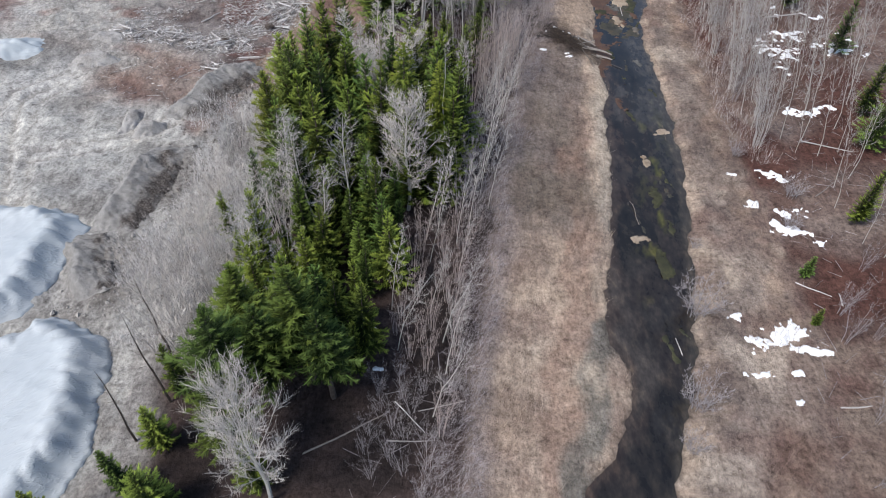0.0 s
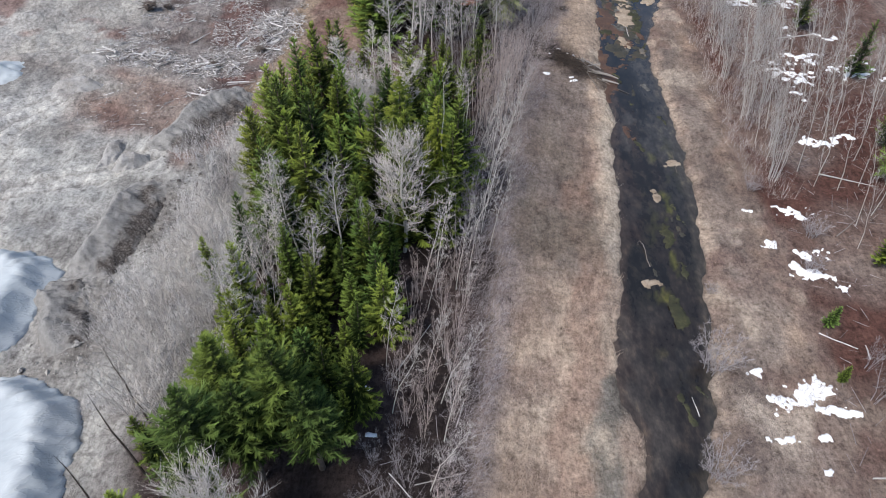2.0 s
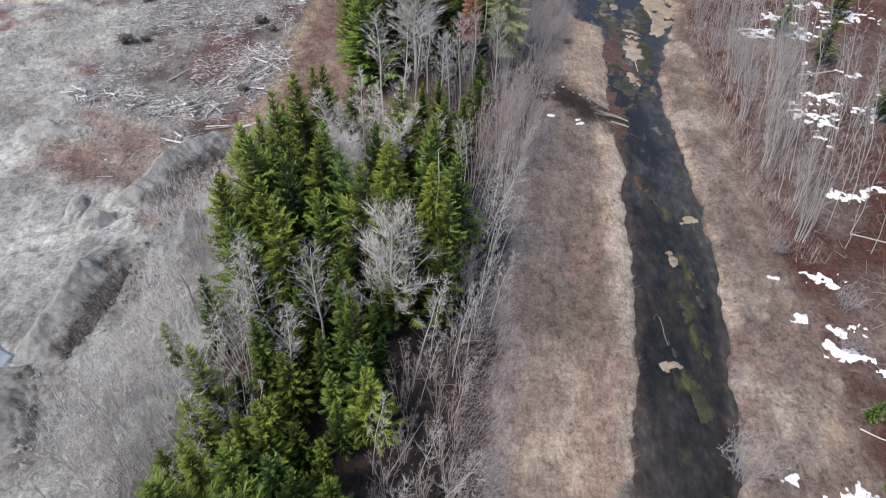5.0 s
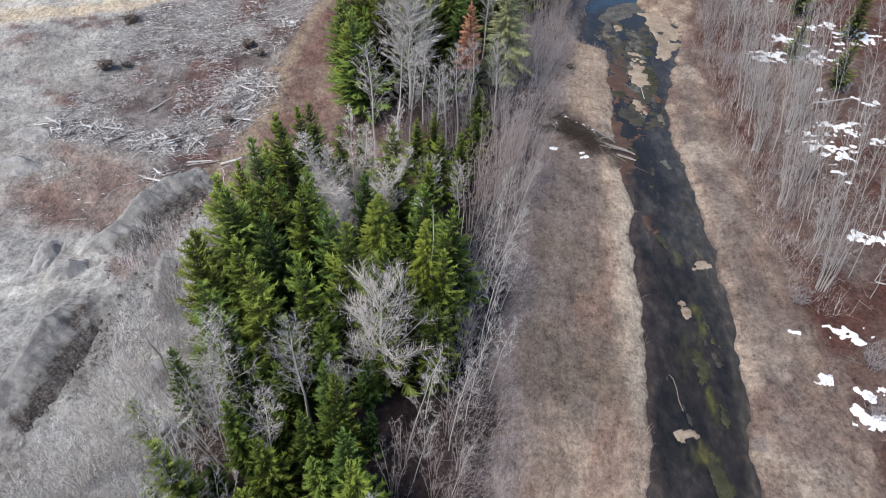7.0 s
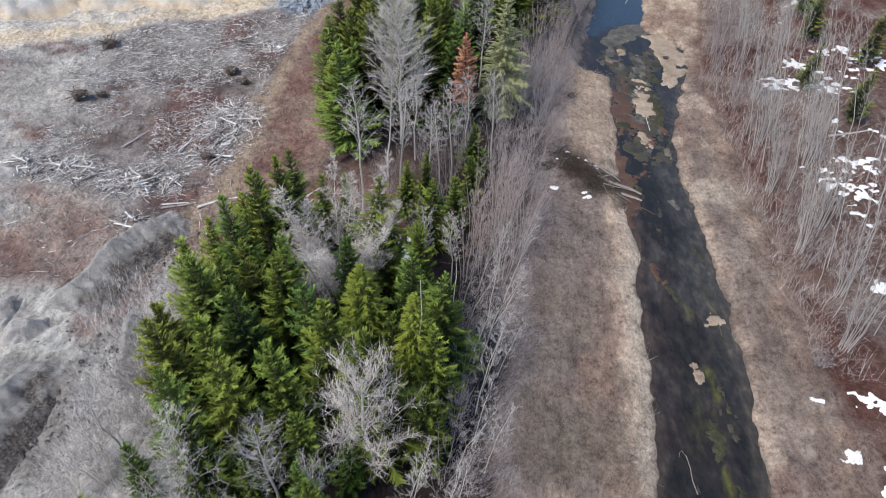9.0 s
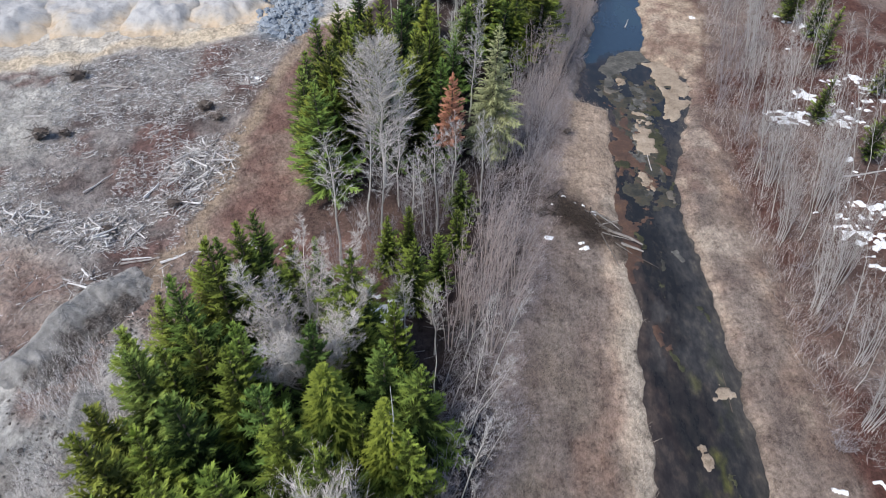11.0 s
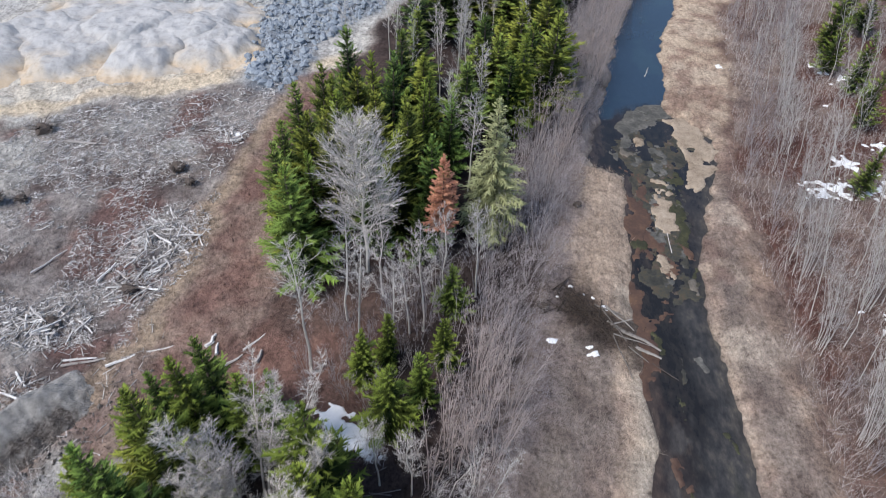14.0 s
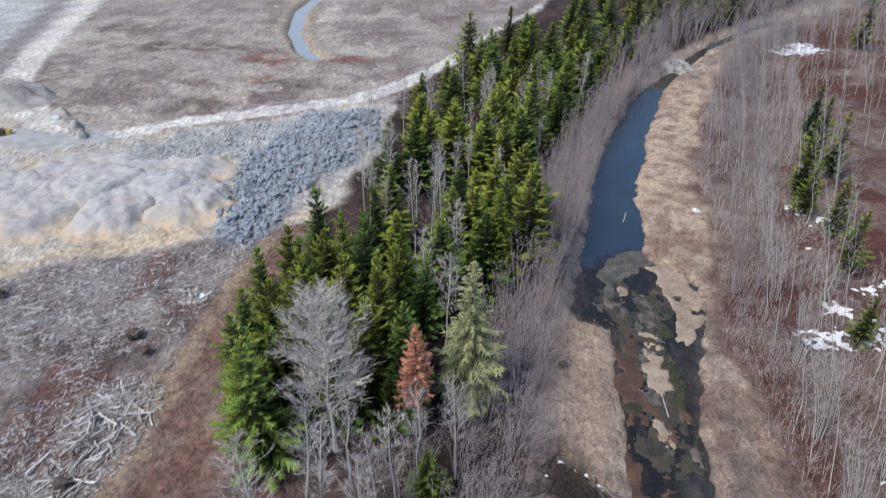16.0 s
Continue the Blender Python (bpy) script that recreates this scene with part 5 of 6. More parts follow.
def mound_material():
    """Pale dry sandy earth; the broken face is dark soil with its shaded look painted in."""
    m, nodes, links, p = material("tipped_earth", 0.95, 0.1)
    a = noise_node(nodes, links, 2.2, 9.0, 0.75)
    b = noise_node(nodes, links, 7.0, 5.0, 0.7)
    dry = ramp(nodes, [(0.3, (0.20, 0.194, 0.185)), (0.5, (0.30, 0.291, 0.277)), (0.7, (0.40, 0.389, 0.37))])
    darkc = ramp(nodes, [(0.34, (0.040, 0.034, 0.031)), (0.5, (0.095, 0.083, 0.076)), (0.68, (0.24, 0.222, 0.205))])
    links.new(a.outputs["Fac"], dry.inputs["Fac"])
    links.new(b.outputs["Fac"], darkc.inputs["Fac"])
    at = nodes.new("ShaderNodeAttribute")
    at.attribute_name = "soil_shade"
    mx = nodes.new("ShaderNodeMix")
    mx.data_type = "RGBA"
    links.new(at.outputs["Fac"], mx.inputs["Factor"])
    links.new(dry.outputs["Color"], mx.inputs["A"])
    links.new(darkc.outputs["Color"], mx.inputs["B"])
    links.new(mx.outputs["Result"], p.inputs["Base Color"])
    bump(nodes, links, a.outputs["Fac"], p, 1.0, 0.22)
    return m


M_TIP = mound_material()
ridge(-18.9, 47.0, 9.6, 4.6, 62, 1.15, M_TIP, "long bank of grey sandy earth with a dark broken face", 202, 0.26)
ridge(-21.0, 34.6, 9.4, 4.4, 84, 1.2, M_TIP, "ridge of grey sandy earth with a dark broken face", 201, 0.26)
ridge(-16.4, 41.0, 5.6, 2.2, 100, 0.9, M_TIP, "low crumbling bank of dark earth beside the wood", 205, 0.25)
ridge(-22.6, 27.2, 6.0, 3.2, 118, 0.7, M_TIP, "churned dark bank of earth beside a covered stockpile", 207, 0.1, 0.1, 0.7)
heap("earth_mound", -23.3, 41.6, 1.5, 1.1, 20, 0.95, M_SAND, "small rounded heap of grey sand", "mound", 203, 0, 0.06, 40)
heap("earth_mound", -25.0, 42.8, 0.8, 2.0, -14, 0.5, M_SAND, "narrow low spill of grey sand", "mound", 213, 0, 0.1, 36)
heap("earth_mound", -31.2, 51.4, 2.6, 1.5, 5, 0.8, M_SAND, "low smooth heap of grey sand at the edge of brush", "mound", 204, 0, 0.06, 40)
heap("earth_mound", -31.6, 55.6, 2.2, 1.2, 5, 0.6, M_SAND, "low smooth heap of grey sand at the edge of brush", "mound", 214, 0, 0.06, 36)
heap("earth_mound", -15.2, 34.0, 2.8, 1.1, 70, 0.6, M_SAND, "low bank of pale sand beside the wood", "mound", 206)


def covered_pile(poly, h, rim, fall, label, seed, res=0.15):
    """A stockpile under one plastic sheet: a puckered apron round the rim and a tight creased top."""
    xs, ys = [p[0] for p in poly], [p[1] for p in poly]
    X, Y = np.meshgrid(np.arange(min(xs) - 0.5, max(xs) + 0.5, res), np.arange(min(ys) - 0.5, max(ys) + 0.5, res))
    near, along, run = np.full(X.shape, 1e9), np.zeros(X.shape), 0.0
    for (ax, ay), (bx, by) in zip(poly, poly[1:] + poly[:1]):
        ln = math.hypot(bx - ax, by - ay)
        t = np.clip(((X - ax) * (bx - ax) + (Y - ay) * (by - ay)) / ln ** 2, 0, 1)
        d = np.hypot(X - ax - t * (bx - ax), Y - ay - t * (by - ay))
        along = np.where(d < near, run + t * ln, along)
        near = np.minimum(near, d)
        run += ln
    D = near * (2 * (inside(poly, X, Y, 0.001) > 0.5) - 1) + 0.22 * fbm(X, Y, 1.3, 3, seed) + 0.08
    wave = along + 0.5 * fbm(X, Y, 2.0, 2, seed + 1)
    pucker = np.abs(np.sin(wave * math.pi / 1.25)) ** 0.55
    apron = step(0, rim, D)
    crown = np.maximum(D - rim, 0)
    fold = np.exp(-((D - 0.72 * rim) / (0.34 * rim)) ** 2)
    P, Q = 0.62 * X + 0.78 * Y, 0.78 * X - 0.62 * Y
    crease = fbm(P * 0.10, Q + 0.25 * fbm(X, Y, 5, 2, seed + 2), 0.9, 3, seed + 3)
    crease2 = fbm(P * 0.22 + 0.2 * Q, Q * 0.9, 0.6, 2, seed + 4)
    Z = ground_z(X, Y).mean() * 0.3 - 0.35 + h * apron ** 0.8 - fall * np.minimum(crown, 9.0) + 0.30 * fold * pucker
    Z = Z + 0.06 * apron * np.clip(1 - 4.5 * np.abs(crease), 0, 1) + 0.025 * apron * np.clip(1 - 4 * np.abs(crease2), 0, 1)
    Z = Z + 0.16 * step(rim, rim + 0.35, D) * np.exp(-crown / 0.7) * (1 - pucker)
    b, index = Build(), {}
    nv, nu = X.shape
    for q in range(nv - 1):
        for k in range(nu - 1):
            if D[q:q + 2, k:k + 2].max() > 0:
                quad = []
                for c in ((q, k), (q, k + 1), (q + 1, k + 1), (q + 1, k)):
                    if c not in index:
                        index[c] = len(b.v)
                        b.v.append(Vector((X[c], Y[c], Z[c] if D[c] > 0 else Z[c] - 0.5)))
                    quad.append(index[c])
                b.f.append(tuple(quad))
    return tagged(part("covered_stockpile", b, M_TARP, smooth=True), label, "stockpile")


SHEET = "stockpile under a pale bluish creased plastic sheet"
covered_pile([(-24.1, 24.0), (-24.0, 25.5), (-23.9, 27.6), (-23.6, 29.3), (-23.7, 30.6), (-24.8, 31.7), (-26.4, 32.3), (-30.3, 32.5), (-36, 33.2), (-46, 32), (-46, 20), (-27, 21.4), (-25.2, 22.3)], 1.2, 1.9, 0.07, SHEET, 210)
covered_pile([(-23.9, 22.0), (-23.6, 23.1), (-22.0, 23.0), (-20.4, 22.4), (-18.9, 21.3), (-18.3, 20.1), (-17.3, 14.8), (-17.9, 12.3), (-18.5, 5), (-38, 4), (-38, 19), (-26, 21.0)], 1.2, 1.8, 0.06, SHEET, 211)
heap("covered_stockpile", -39.5, 53.0, 3.2, 2.0, 20, 1.0, M_TARP, "small pale bluish covered heap on sand", "stockpile", 212, 0, 0.04, 40, 0.12)
for k, (x, y, lx, ly, a, h) in enumerate([(-34.8, 88.2, 5.2, 6.4, 10, 1.15), (-27.4, 88.8, 4.6, 6.2, 5, 1.15), (-21.4, 90.6, 4.6, 5.6, 20, 1.05), (-42.5, 86.0, 5.6, 7.0, 0, 1.5), (-34, 95.5, 9, 4.6, 15, 1.1), (-25, 96.0, 6.6, 4.0, 20, 1.0),
                                          (-31.2, 92.0, 6.0, 5.0, 30, 1.5), (-24.4, 92.6, 5.0, 4.4, 0, 1.3), (-38.8, 91.0, 5.0, 4.6, 0, 1.2)]):
    heap("clay_mound", x, y, lx * 1.12, ly * 1.1, a, h * 1.15, M_CLAY, "rounded mound of grey clay over tan clay", "mound", 220 + k, 0, 0.08, 52, 0.0, 0.52, 0.15)
heap("clay_mound", -38.6, 97.0, 6.5, 1.5, 42, 0.9, M_CLAY, "low tan ridge of clay behind the pit", "mound", 236, 0, 0.3, 36, 0.0, 0.7, 0.2)
heap("earth_mound", 39.4, 138.0, 4.0, 2.6, 52, 1.4, M_EARTH, "brown bare earth mound at the pond's end", "mound", 237, 0, 0.2, 30)
heap("sand_stockpile", -53.0, 116.5, 6.0, 4.2, 0, 2.6, M_SAND, "flat-topped stockpile of pale sand", "stockpile", 230, 0, 0.08)
for k, (x, y) in enumerate([(-44.5, 112), (-42.5, 109.5), (-40.5, 107.3), (-39.0, 105.4), (-43.6, 110.8), (-41.4, 108.3)]):
    heap("earth_mound", x, y, 1.3, 0.9, 40 * k, 0.8, M_EARTH, "small dark earth heap in a row", "mound", 240 + k, 0, 0.3, 14)


def stone_mesh(seed, flat=0.7):
    """One irregular stone about a metre across."""
    bm = bmesh.new()
    bmesh.ops.create_icosphere(bm, subdivisions=1, radius=0.5)
    for v in bm.verts:
        v.co *= 1 + 0.45 * noise.noise(v.co * 2.3 + Vector((seed * 3.1, 0, 0)))
        v.co.z *= flat
    me = bpy.data.meshes.new("stone")
    bm.to_mesh(me)
    bm.free()
    return me


# dumped rock: every lump a part of the one field of rock
rock_field = tagged(new("rock_dump"), "field of dumped blue-grey blasted rock in lumps", "rock dump")
rock_meshes = [stone_mesh(k) for k in range(6)]
placed = 0
while placed < 290:
    x, y = rng.uniform(-20, -4), rng.uniform(82, 117)
    if inside(ROCKS, np.array([x]), np.array([y]), 0.01)[0] < 0.5 or rng.random() < (y - 82) / 70:
        continue
    ob = part("rock", rng.choice(rock_meshes), M_ROCK, rock_field)
    s = rng.uniform(0.55, 1.1)
    ob.matrix_basis = Matrix.LocRotScale((x, y, gz(x, y) + 0.05 * s), Euler((rng.uniform(-.4, .4), rng.uniform(-.4, .4), rng.uniform(0, 6.28))), (s, s * rng.uniform(0.7, 1.2), s))
    placed += 1


def islands(b, least=5):
    """Splits a mesh into its separate pieces; crumbs of a few faces are left out unless all are crumbs."""
    root = list(range(len(b.v)))

    def find(i):
        while root[i] != i:
            root[i] = root[root[i]]
            i = root[i]
        return i

    for f in b.f:
        for k in f[1:]:
            root[find(k)] = find(f[0])
    groups = collections.defaultdict(list)
    for f in b.f:
        groups[find(f[0])].append(f)
    ordered = sorted(groups.values(), key=len, reverse=True)
    out = []
    for faces in ordered:
        if out and len(faces) < least:
            break
        piece, index = Build(), {}
        for f in faces:
            for k in f:
                if k not in index:
                    index[k] = len(piece.v)
                    piece.v.append(b.v[k])
            piece.f.append(tuple(index[k] for k in f))
        out.append(piece)
    return out


def patch(name, cx, cy, rx, ry, turn, lift, mat, label, category, seed, base=None, cut=0.0, kind="", res=0.11, group="", lace=0.42):
    """A flat ragged patch, a few centimetres thick, with holes and frayed edges."""
    nu, nv = max(6, int(2.4 * rx / res)), max(6, int(2.4 * ry / res))
    us, vs = np.linspace(-1.2 * rx, 1.2 * rx, nu), np.linspace(-1.2 * ry, 1.2 * ry, nv)
    U, V = np.meshgrid(us, vs)
    F = 1 - np.hypot(U / rx, V / ry) + 0.7 * fbm(U + seed, V, max(min(rx, ry) * 0.85, 0.4), 3, seed) + lace * fbm(U, V + seed, 0.42, 2, seed + 1) - (lace - 0.42) * 0.8 * fbm(U * 0.7, V * 1.5, 0.8, 3, seed + 2) - cut
    ct, st = math.cos(radians(turn)), math.sin(radians(turn))
    X, Y = cx + U * ct - V * st, cy + U * st + V * ct
    floor = ground_z(X, Y) if base is None else np.full(X.shape, base)
    Z = floor + np.where(F > 0, lift * (0.35 + 0.65 * step(0, 0.35, F)), -0.06)
    b = Build()
    index = {}

    def vert(j, i):
        if (j, i) not in index:
            index[(j, i)] = len(b.v)
            b.v.append(Vector((X[j, i], Y[j, i], Z[j, i])))
        return index[(j, i)]

    for j in range(nv - 1):
        for i in range(nu - 1):
            if (F[j:j + 2, i:i + 2] > 0).any():
                b.f.append((vert(j, i), vert(j, i + 1), vert(j + 1, i + 1), vert(j + 1, i)))
    first = None
    for piece in islands(b):
        ob = tagged(part(name, piece, mat, smooth=True), label, category, group, kind)
        first = first or ob
    return first


SNOW = "thin patch of old white snow on brown litter"
for k, (x, y, rx, ry, a, c) in enumerate([(18.0, 24.8, 0.5, 0.35, 30, 0), (19.1, 23.4, 1.1, 0.7, 20, 0.1), (20.6, 24.0, 1.3, 0.8, 10, 0.15), (21.7, 22.6, 1.0, 0.32, -15, 0), (18.0, 20.8, 0.75, 0.22, 3, 0),
                                       (20.2, 21.0, 0.35, 0.22, 0, 0), (22.2, 35.3, 0.6, 0.4, 30, 0.1), (24.3, 34.4, 1.3, 0.45, 5, 0.1), (24.0, 32.7, 1.2, 0.5, -15, 0.1)]):
    patch("snow_patch", x, y, rx, ry, a, 0.07, M_SNOW, SNOW, "snow", 300 + k, None, c + 0.12, group="snow patches", res=0.07, lace=0.95)
for k, (x, y, rx, ry, a, c) in enumerate([(24.8, 38.8, 1.1, 0.6, 10, 0.25), (30.2, 47.0, 1.5, 0.7, -10, 0.25), (31.3, 57.6, 1.7, 2.0, 0, 0.45), (32.6, 59.8, 1.4, 1.0, 0, 0.45), (37.5, 57.5, 1.6, 1.0, 0, 0.25),
                                       (21.5, 38.7, 0.4, 0.15, -20, 0), (19.8, 19.1, 0.3, 0.2, 0, 0), (25.6, 31.5, 0.4, 0.25, 0, 0), (31.5, 72.0, 2.0, 1.0, 0, 0.3), (35.6, 71.2, 1.6, 0.8, 0, 0.2),
                                       (37.1, 78.0, 0.9, 0.6, 0, 0.1), (33.5, 75.5, 1.2, 0.9, 0, 0.3), (42.5, 76.5, 2.4, 1.6, 0, 0.2)]):
    patch("snow_patch", x, y, rx, ry, a, 0.06, M_SNOW, SNOW, "snow", 330 + k, None, c + 0.15, group="snow patches", res=0.08, lace=0.95)
for k, (x, y, rx, ry, a, c) in enumerate([(-2.4, 49.5, 1.7, 0.9, -20, 0.0), (-1.2, 48.5, 0.8, 0.4, -30, 0.1), (-1.2, 50.2, 0.5, 0.35, 0, 0.1), (8.9, 56.1, 0.35, 0.2, 0, 0), (11.4, 55.5, 0.5, 0.2, 20, 0),
                                       (11.2, 60.1, 0.22, 0.12, -40, 0), (11.9, 59.7, 0.26, 0.12, -40, 0), (12.4, 59.2, 0.28, 0.13, -40, 0), (10.4, 60.6, 0.14, 0.08, 0, 0), (9.4, 59.6, 0.12, 0.07, 0, 0), (11.1, 55.9, 0.2, 0.1, 20, 0), (-5.1, 22.4, 0.35, 0.25, 0, 0), (-3.9, 22.9, 0.2, 0.15, 0, 0), (-3.4, 20.2, 0.3, 0.12, 0, 0),
                                       (62.5, 147.5, 4.0, 3.0, 30, 0.1), (39.0, 89.4, 0.8, 0.6, 0, 0.1), (40.0, 78.5, 1.3, 0.8, 0, 0.2), (-15.4, 75.3, 0.6, 0.4, 0, 0.2), (28.0, 91.4, 0.35, 0.3, 0, 0)]):
    patch("snow_patch", x, y, rx, ry, a, 0.07, M_SNOW, "small leftover patch of white snow", "snow", 360 + k, None, c, group="snow patches", res=0.08, lace=0.75)

for cx, cy, spread_x, spread_y, count in [(24.5, 38.8, 1.6, 0.8, 7), (30.3, 47.0, 2.6, 1.2, 12), (32.0, 58.0, 3.2, 3.0, 20), (37.0, 57.5, 2.6, 2.0, 12), (32.5, 72.0, 3.4, 1.2, 18), (36.0, 74.5, 3.0, 2.6, 18),
                                          (24.2, 33.4, 1.8, 1.2, 3), (20.3, 23.4, 2.2, 1.4, 6), (41.0, 77.5, 4.0, 2.5, 16), (35.0, 64.0, 3.0, 2.0, 10), (38.0, 89.0, 3.0, 3.0, 10), (-1.6, 49.4, 1.5, 0.9, 7)]:
    for k in range(int(count * 0.6)):
        x, y = cx + rng.gauss(0, 0.6) * spread_x, cy + rng.gauss(0, 0.6) * spread_y
        s = rng.uniform(0.12, 0.36)
        patch("snow_patch", x, y, s * rng.uniform(1.0, 2.0), s, rng.uniform(-30, 30), 0.06, M_SNOW, SNOW, "snow", int(600 + 37 * x + 11 * y), None, 0.05, group="snow patches", res=0.07, lace=0.8)

# islands, mats and mud in the channel
for k, (x, y, rx, ry, a, m, lab) in enumerate([
        (13.5, 31.9, 0.55, 0.35, 20, M_MAT, "low tuft of dead grass in dark water"), (15.6, 40.4, 0.26, 0.75, 8, M_MAT, "narrow strip of dead grass in dark water"),
        (17.6, 44.5, 0.6, 0.5, 0, M_MAT, "low tuft of dead grass in dark water"),
        (15.0, 48.3, 0.3, 0.8, 15, M_RUSTMUD, "rusty mud bar in dark water"), (14.7, 29.4, 0.42, 1.6, 4, M_ALGAE, "yellow-green algae mat on dark water"),
        (15.5, 36.2, 0.4, 1.2, 4, M_ALGAE, "yellow-green algae mat on dark water"), (15.9, 33.2, 0.25, 0.8, 4, M_ALGAE, "yellow-green algae mat on dark water"),
        (18.3, 69.6, 0.78, 3.0, -6, M_MAT, "narrow island of pale dead grass in the pond"),
        (17.3, 63.2, 0.42, 1.2, 5, M_MAT, "strip of pale dead grass in the pond"),
        (18.0, 78.3, 0.4, 0.6, 0, M_MAT, "small tuft of pale dead grass in the pond")]):
    patch("grass_island", x, y, rx, ry, a, 0.08 + 0.0035 * k, m, lab, "island", 400 + k, WATER_Z, 0.0)
M_SILT = mottled("grey_silt", [(0.32, (0.035, 0.036, 0.034)), (0.5, (0.09, 0.088, 0.08)), (0.68, (0.19, 0.178, 0.16))], 0.9, 5.0, 0.8, 0.25, 0.6, 0.05)


def sheet_of_weed(name, poly, holes, cut, lift, mat, label, seed, res=0.13, lump=1.5):
    """A thin mat on the water with a ragged outline and many leads of open water."""
    xs, ys = [p[0] for p in poly], [p[1] for p in poly]
    us, vs = np.arange(min(xs) - 0.8, max(xs) + 0.8, res), np.arange(min(ys) - 0.8, max(ys) + 0.8, res)
    X, Y = np.meshgrid(us, vs)
    F = 2 * inside(poly, X + 0.5 * fbm(X, Y, 1.5, 3, seed), Y + 0.5 * fbm(X, Y, 1.5, 3, seed + 1), 0.7) - 1.0
    for hx, hy, hr in holes:
        F = np.minimum(F, np.hypot(X - hx, (Y - hy) * 0.8) / hr - 1)
    F = np.minimum(F, 0.9) + 0.85 * fbm(X, Y * 0.7, lump, 4, seed + 2) + 0.35 * fbm(X, Y, 0.45, 2, seed + 3) - cut
    Z = WATER_Z + np.where(F > 0, lift * (0.4 + 0.6 * step(0, 0.5, F)) + 0.02 * fbm(X, Y, 0.8, 3, seed + 4), -0.05)
    b = Build()
    nv, nu = X.shape
    index = {}
    for j in range(nv - 1):
        for i in range(nu - 1):
            if F[j:j + 2, i:i + 2].max() > 0:
                quad = []
                for jj, ii in ((j, i), (j, i + 1), (j + 1, i + 1), (j + 1, i)):
                    if (jj, ii) not in index:
                        index[(jj, ii)] = len(b.v)
                        b.v.append(Vector((X[jj, ii], Y[jj, ii], Z[jj, ii])))
                    quad.append(index[(jj, ii)])
                b.f.append(tuple(quad))
    return tagged(part(name, b, mat, smooth=True), label, name.replace("_", " "))


sheet_of_weed("weed_mat", [(14.0, 78.0), (16.4, 79.2), (17.0, 82.0), (19.0, 83.6), (20.8, 84.2), (21.6, 81.8), (22.6, 78.6), (20.6, 74), (19.6, 67), (18.8, 60.5), (17.6, 59.6), (15.4, 61), (15.6, 66), (16.5, 74.4), (15.6, 77.0)],
              [(19.8, 79.8, 0.95), (14.2, 76.0, 1.2), (17.2, 77.9, 0.4), (19.9, 70.0, 0.35), (22.6, 73.2, 0.9), (21.6, 67.4, 1.0)], 0.62, 0.035, M_WEED, "grey-green weed and silt mat with open leads of water", 431)
sheet_of_weed("grass_island", [(20.7, 81.6), (22.6, 82.6), (24.0, 80.6), (24.3, 77.5), (23.4, 74.4), (21.6, 71.8), (20.9, 72.6), (21.3, 75.5), (21.6, 78.5)], [(22.0, 77.6, 0.55)], 0.1, 0.12, M_MAT, "broad island of pale dead grass in the pond", 461, 0.13, 1.0)
sheet_of_weed("weed_mat", [(15.6, 75.6), (16.6, 74.5), (17.8, 75.0), (18.6, 72), (17.6, 68.6), (18.2, 63), (16.6, 61.6), (15.7, 66), (16.5, 71)], [], 0.85, 0.05, M_RUSTMUD, "orange-brown weed mat in ragged pieces on the pond", 463, 0.12, 0.8)
sheet_of_weed("weed_mat", [(18.6, 76), (20.6, 75), (20.4, 70), (19.6, 65), (18.8, 62), (18.4, 67)], [], 0.7, 0.045, M_ALGAE, "olive weed mat in ragged pieces on the pond", 465, 0.12, 0.7)
sheet_of_weed("silt_film", [(15.8, 78), (18, 79), (20.4, 77), (20.2, 72), (19.4, 65), (18.6, 61), (16.4, 61), (16.4, 68), (17.2, 73)], [], 0.95, 0.052, M_SILT, "grey silt film in small ragged pieces on the pond", 467, 0.12, 0.7)
sheet_of_weed("silt_film", [(16.6, 79.0), (17.2, 82.2), (19.0, 84.0), (21.0, 84.6), (21.4, 82.4), (19.6, 81.2), (18.4, 79.4), (16.0, 75.4), (15.6, 77.0)], [], 0.1, 0.055, M_SILT, "pale grey silt film along the pond's edge", 447, 0.12, 1.1)
sheet_of_weed("mud_bar", [(13.6, 52.4), (14.6, 53), (15.3, 57), (15.5, 61), (15.4, 63), (16.6, 66), (17.0, 70.4), (15.9, 71), (15.0, 64), (14.0, 59), (13.4, 55)], [], -0.1, 0.065, M_RUSTMUD, "rust-brown mud shallow beside the log jam", 437)
sheet_of_weed("mud_bar", [(33.0, 127.0), (35.8, 129.5), (42, 139), (40, 141), (36, 135)], [], 0.1, 0.06, M_WEED, "grey mud flat beyond the pond", 443, 0.3)
for k, (x, y, rx, ry, a, m, lab) in enumerate([
        (16.6, 76.6, 0.6, 0.9, 10, M_MUD, "grey mud island in the pond"), (18.8, 61.8, 0.3, 0.9, 4, M_MUD, "grey mud strip in the channel"), (19.1, 65.0, 0.28, 0.9, 6, M_RUSTMUD, "orange-brown weed strip in the channel"),
        (19.4, 69.3, 0.35, 0.9, 0, M_ALGAE, "yellow-green weed patch in the channel"), (15.8, 65.7, 0.55, 0.6, 0, M_ALGAE, "olive weed patch in the channel")]):
    patch("mud_bar", x, y, rx, ry, a, 0.085 + 0.0035 * k, m, lab, "mud bar", 450 + k, WATER_Z, 0.05)
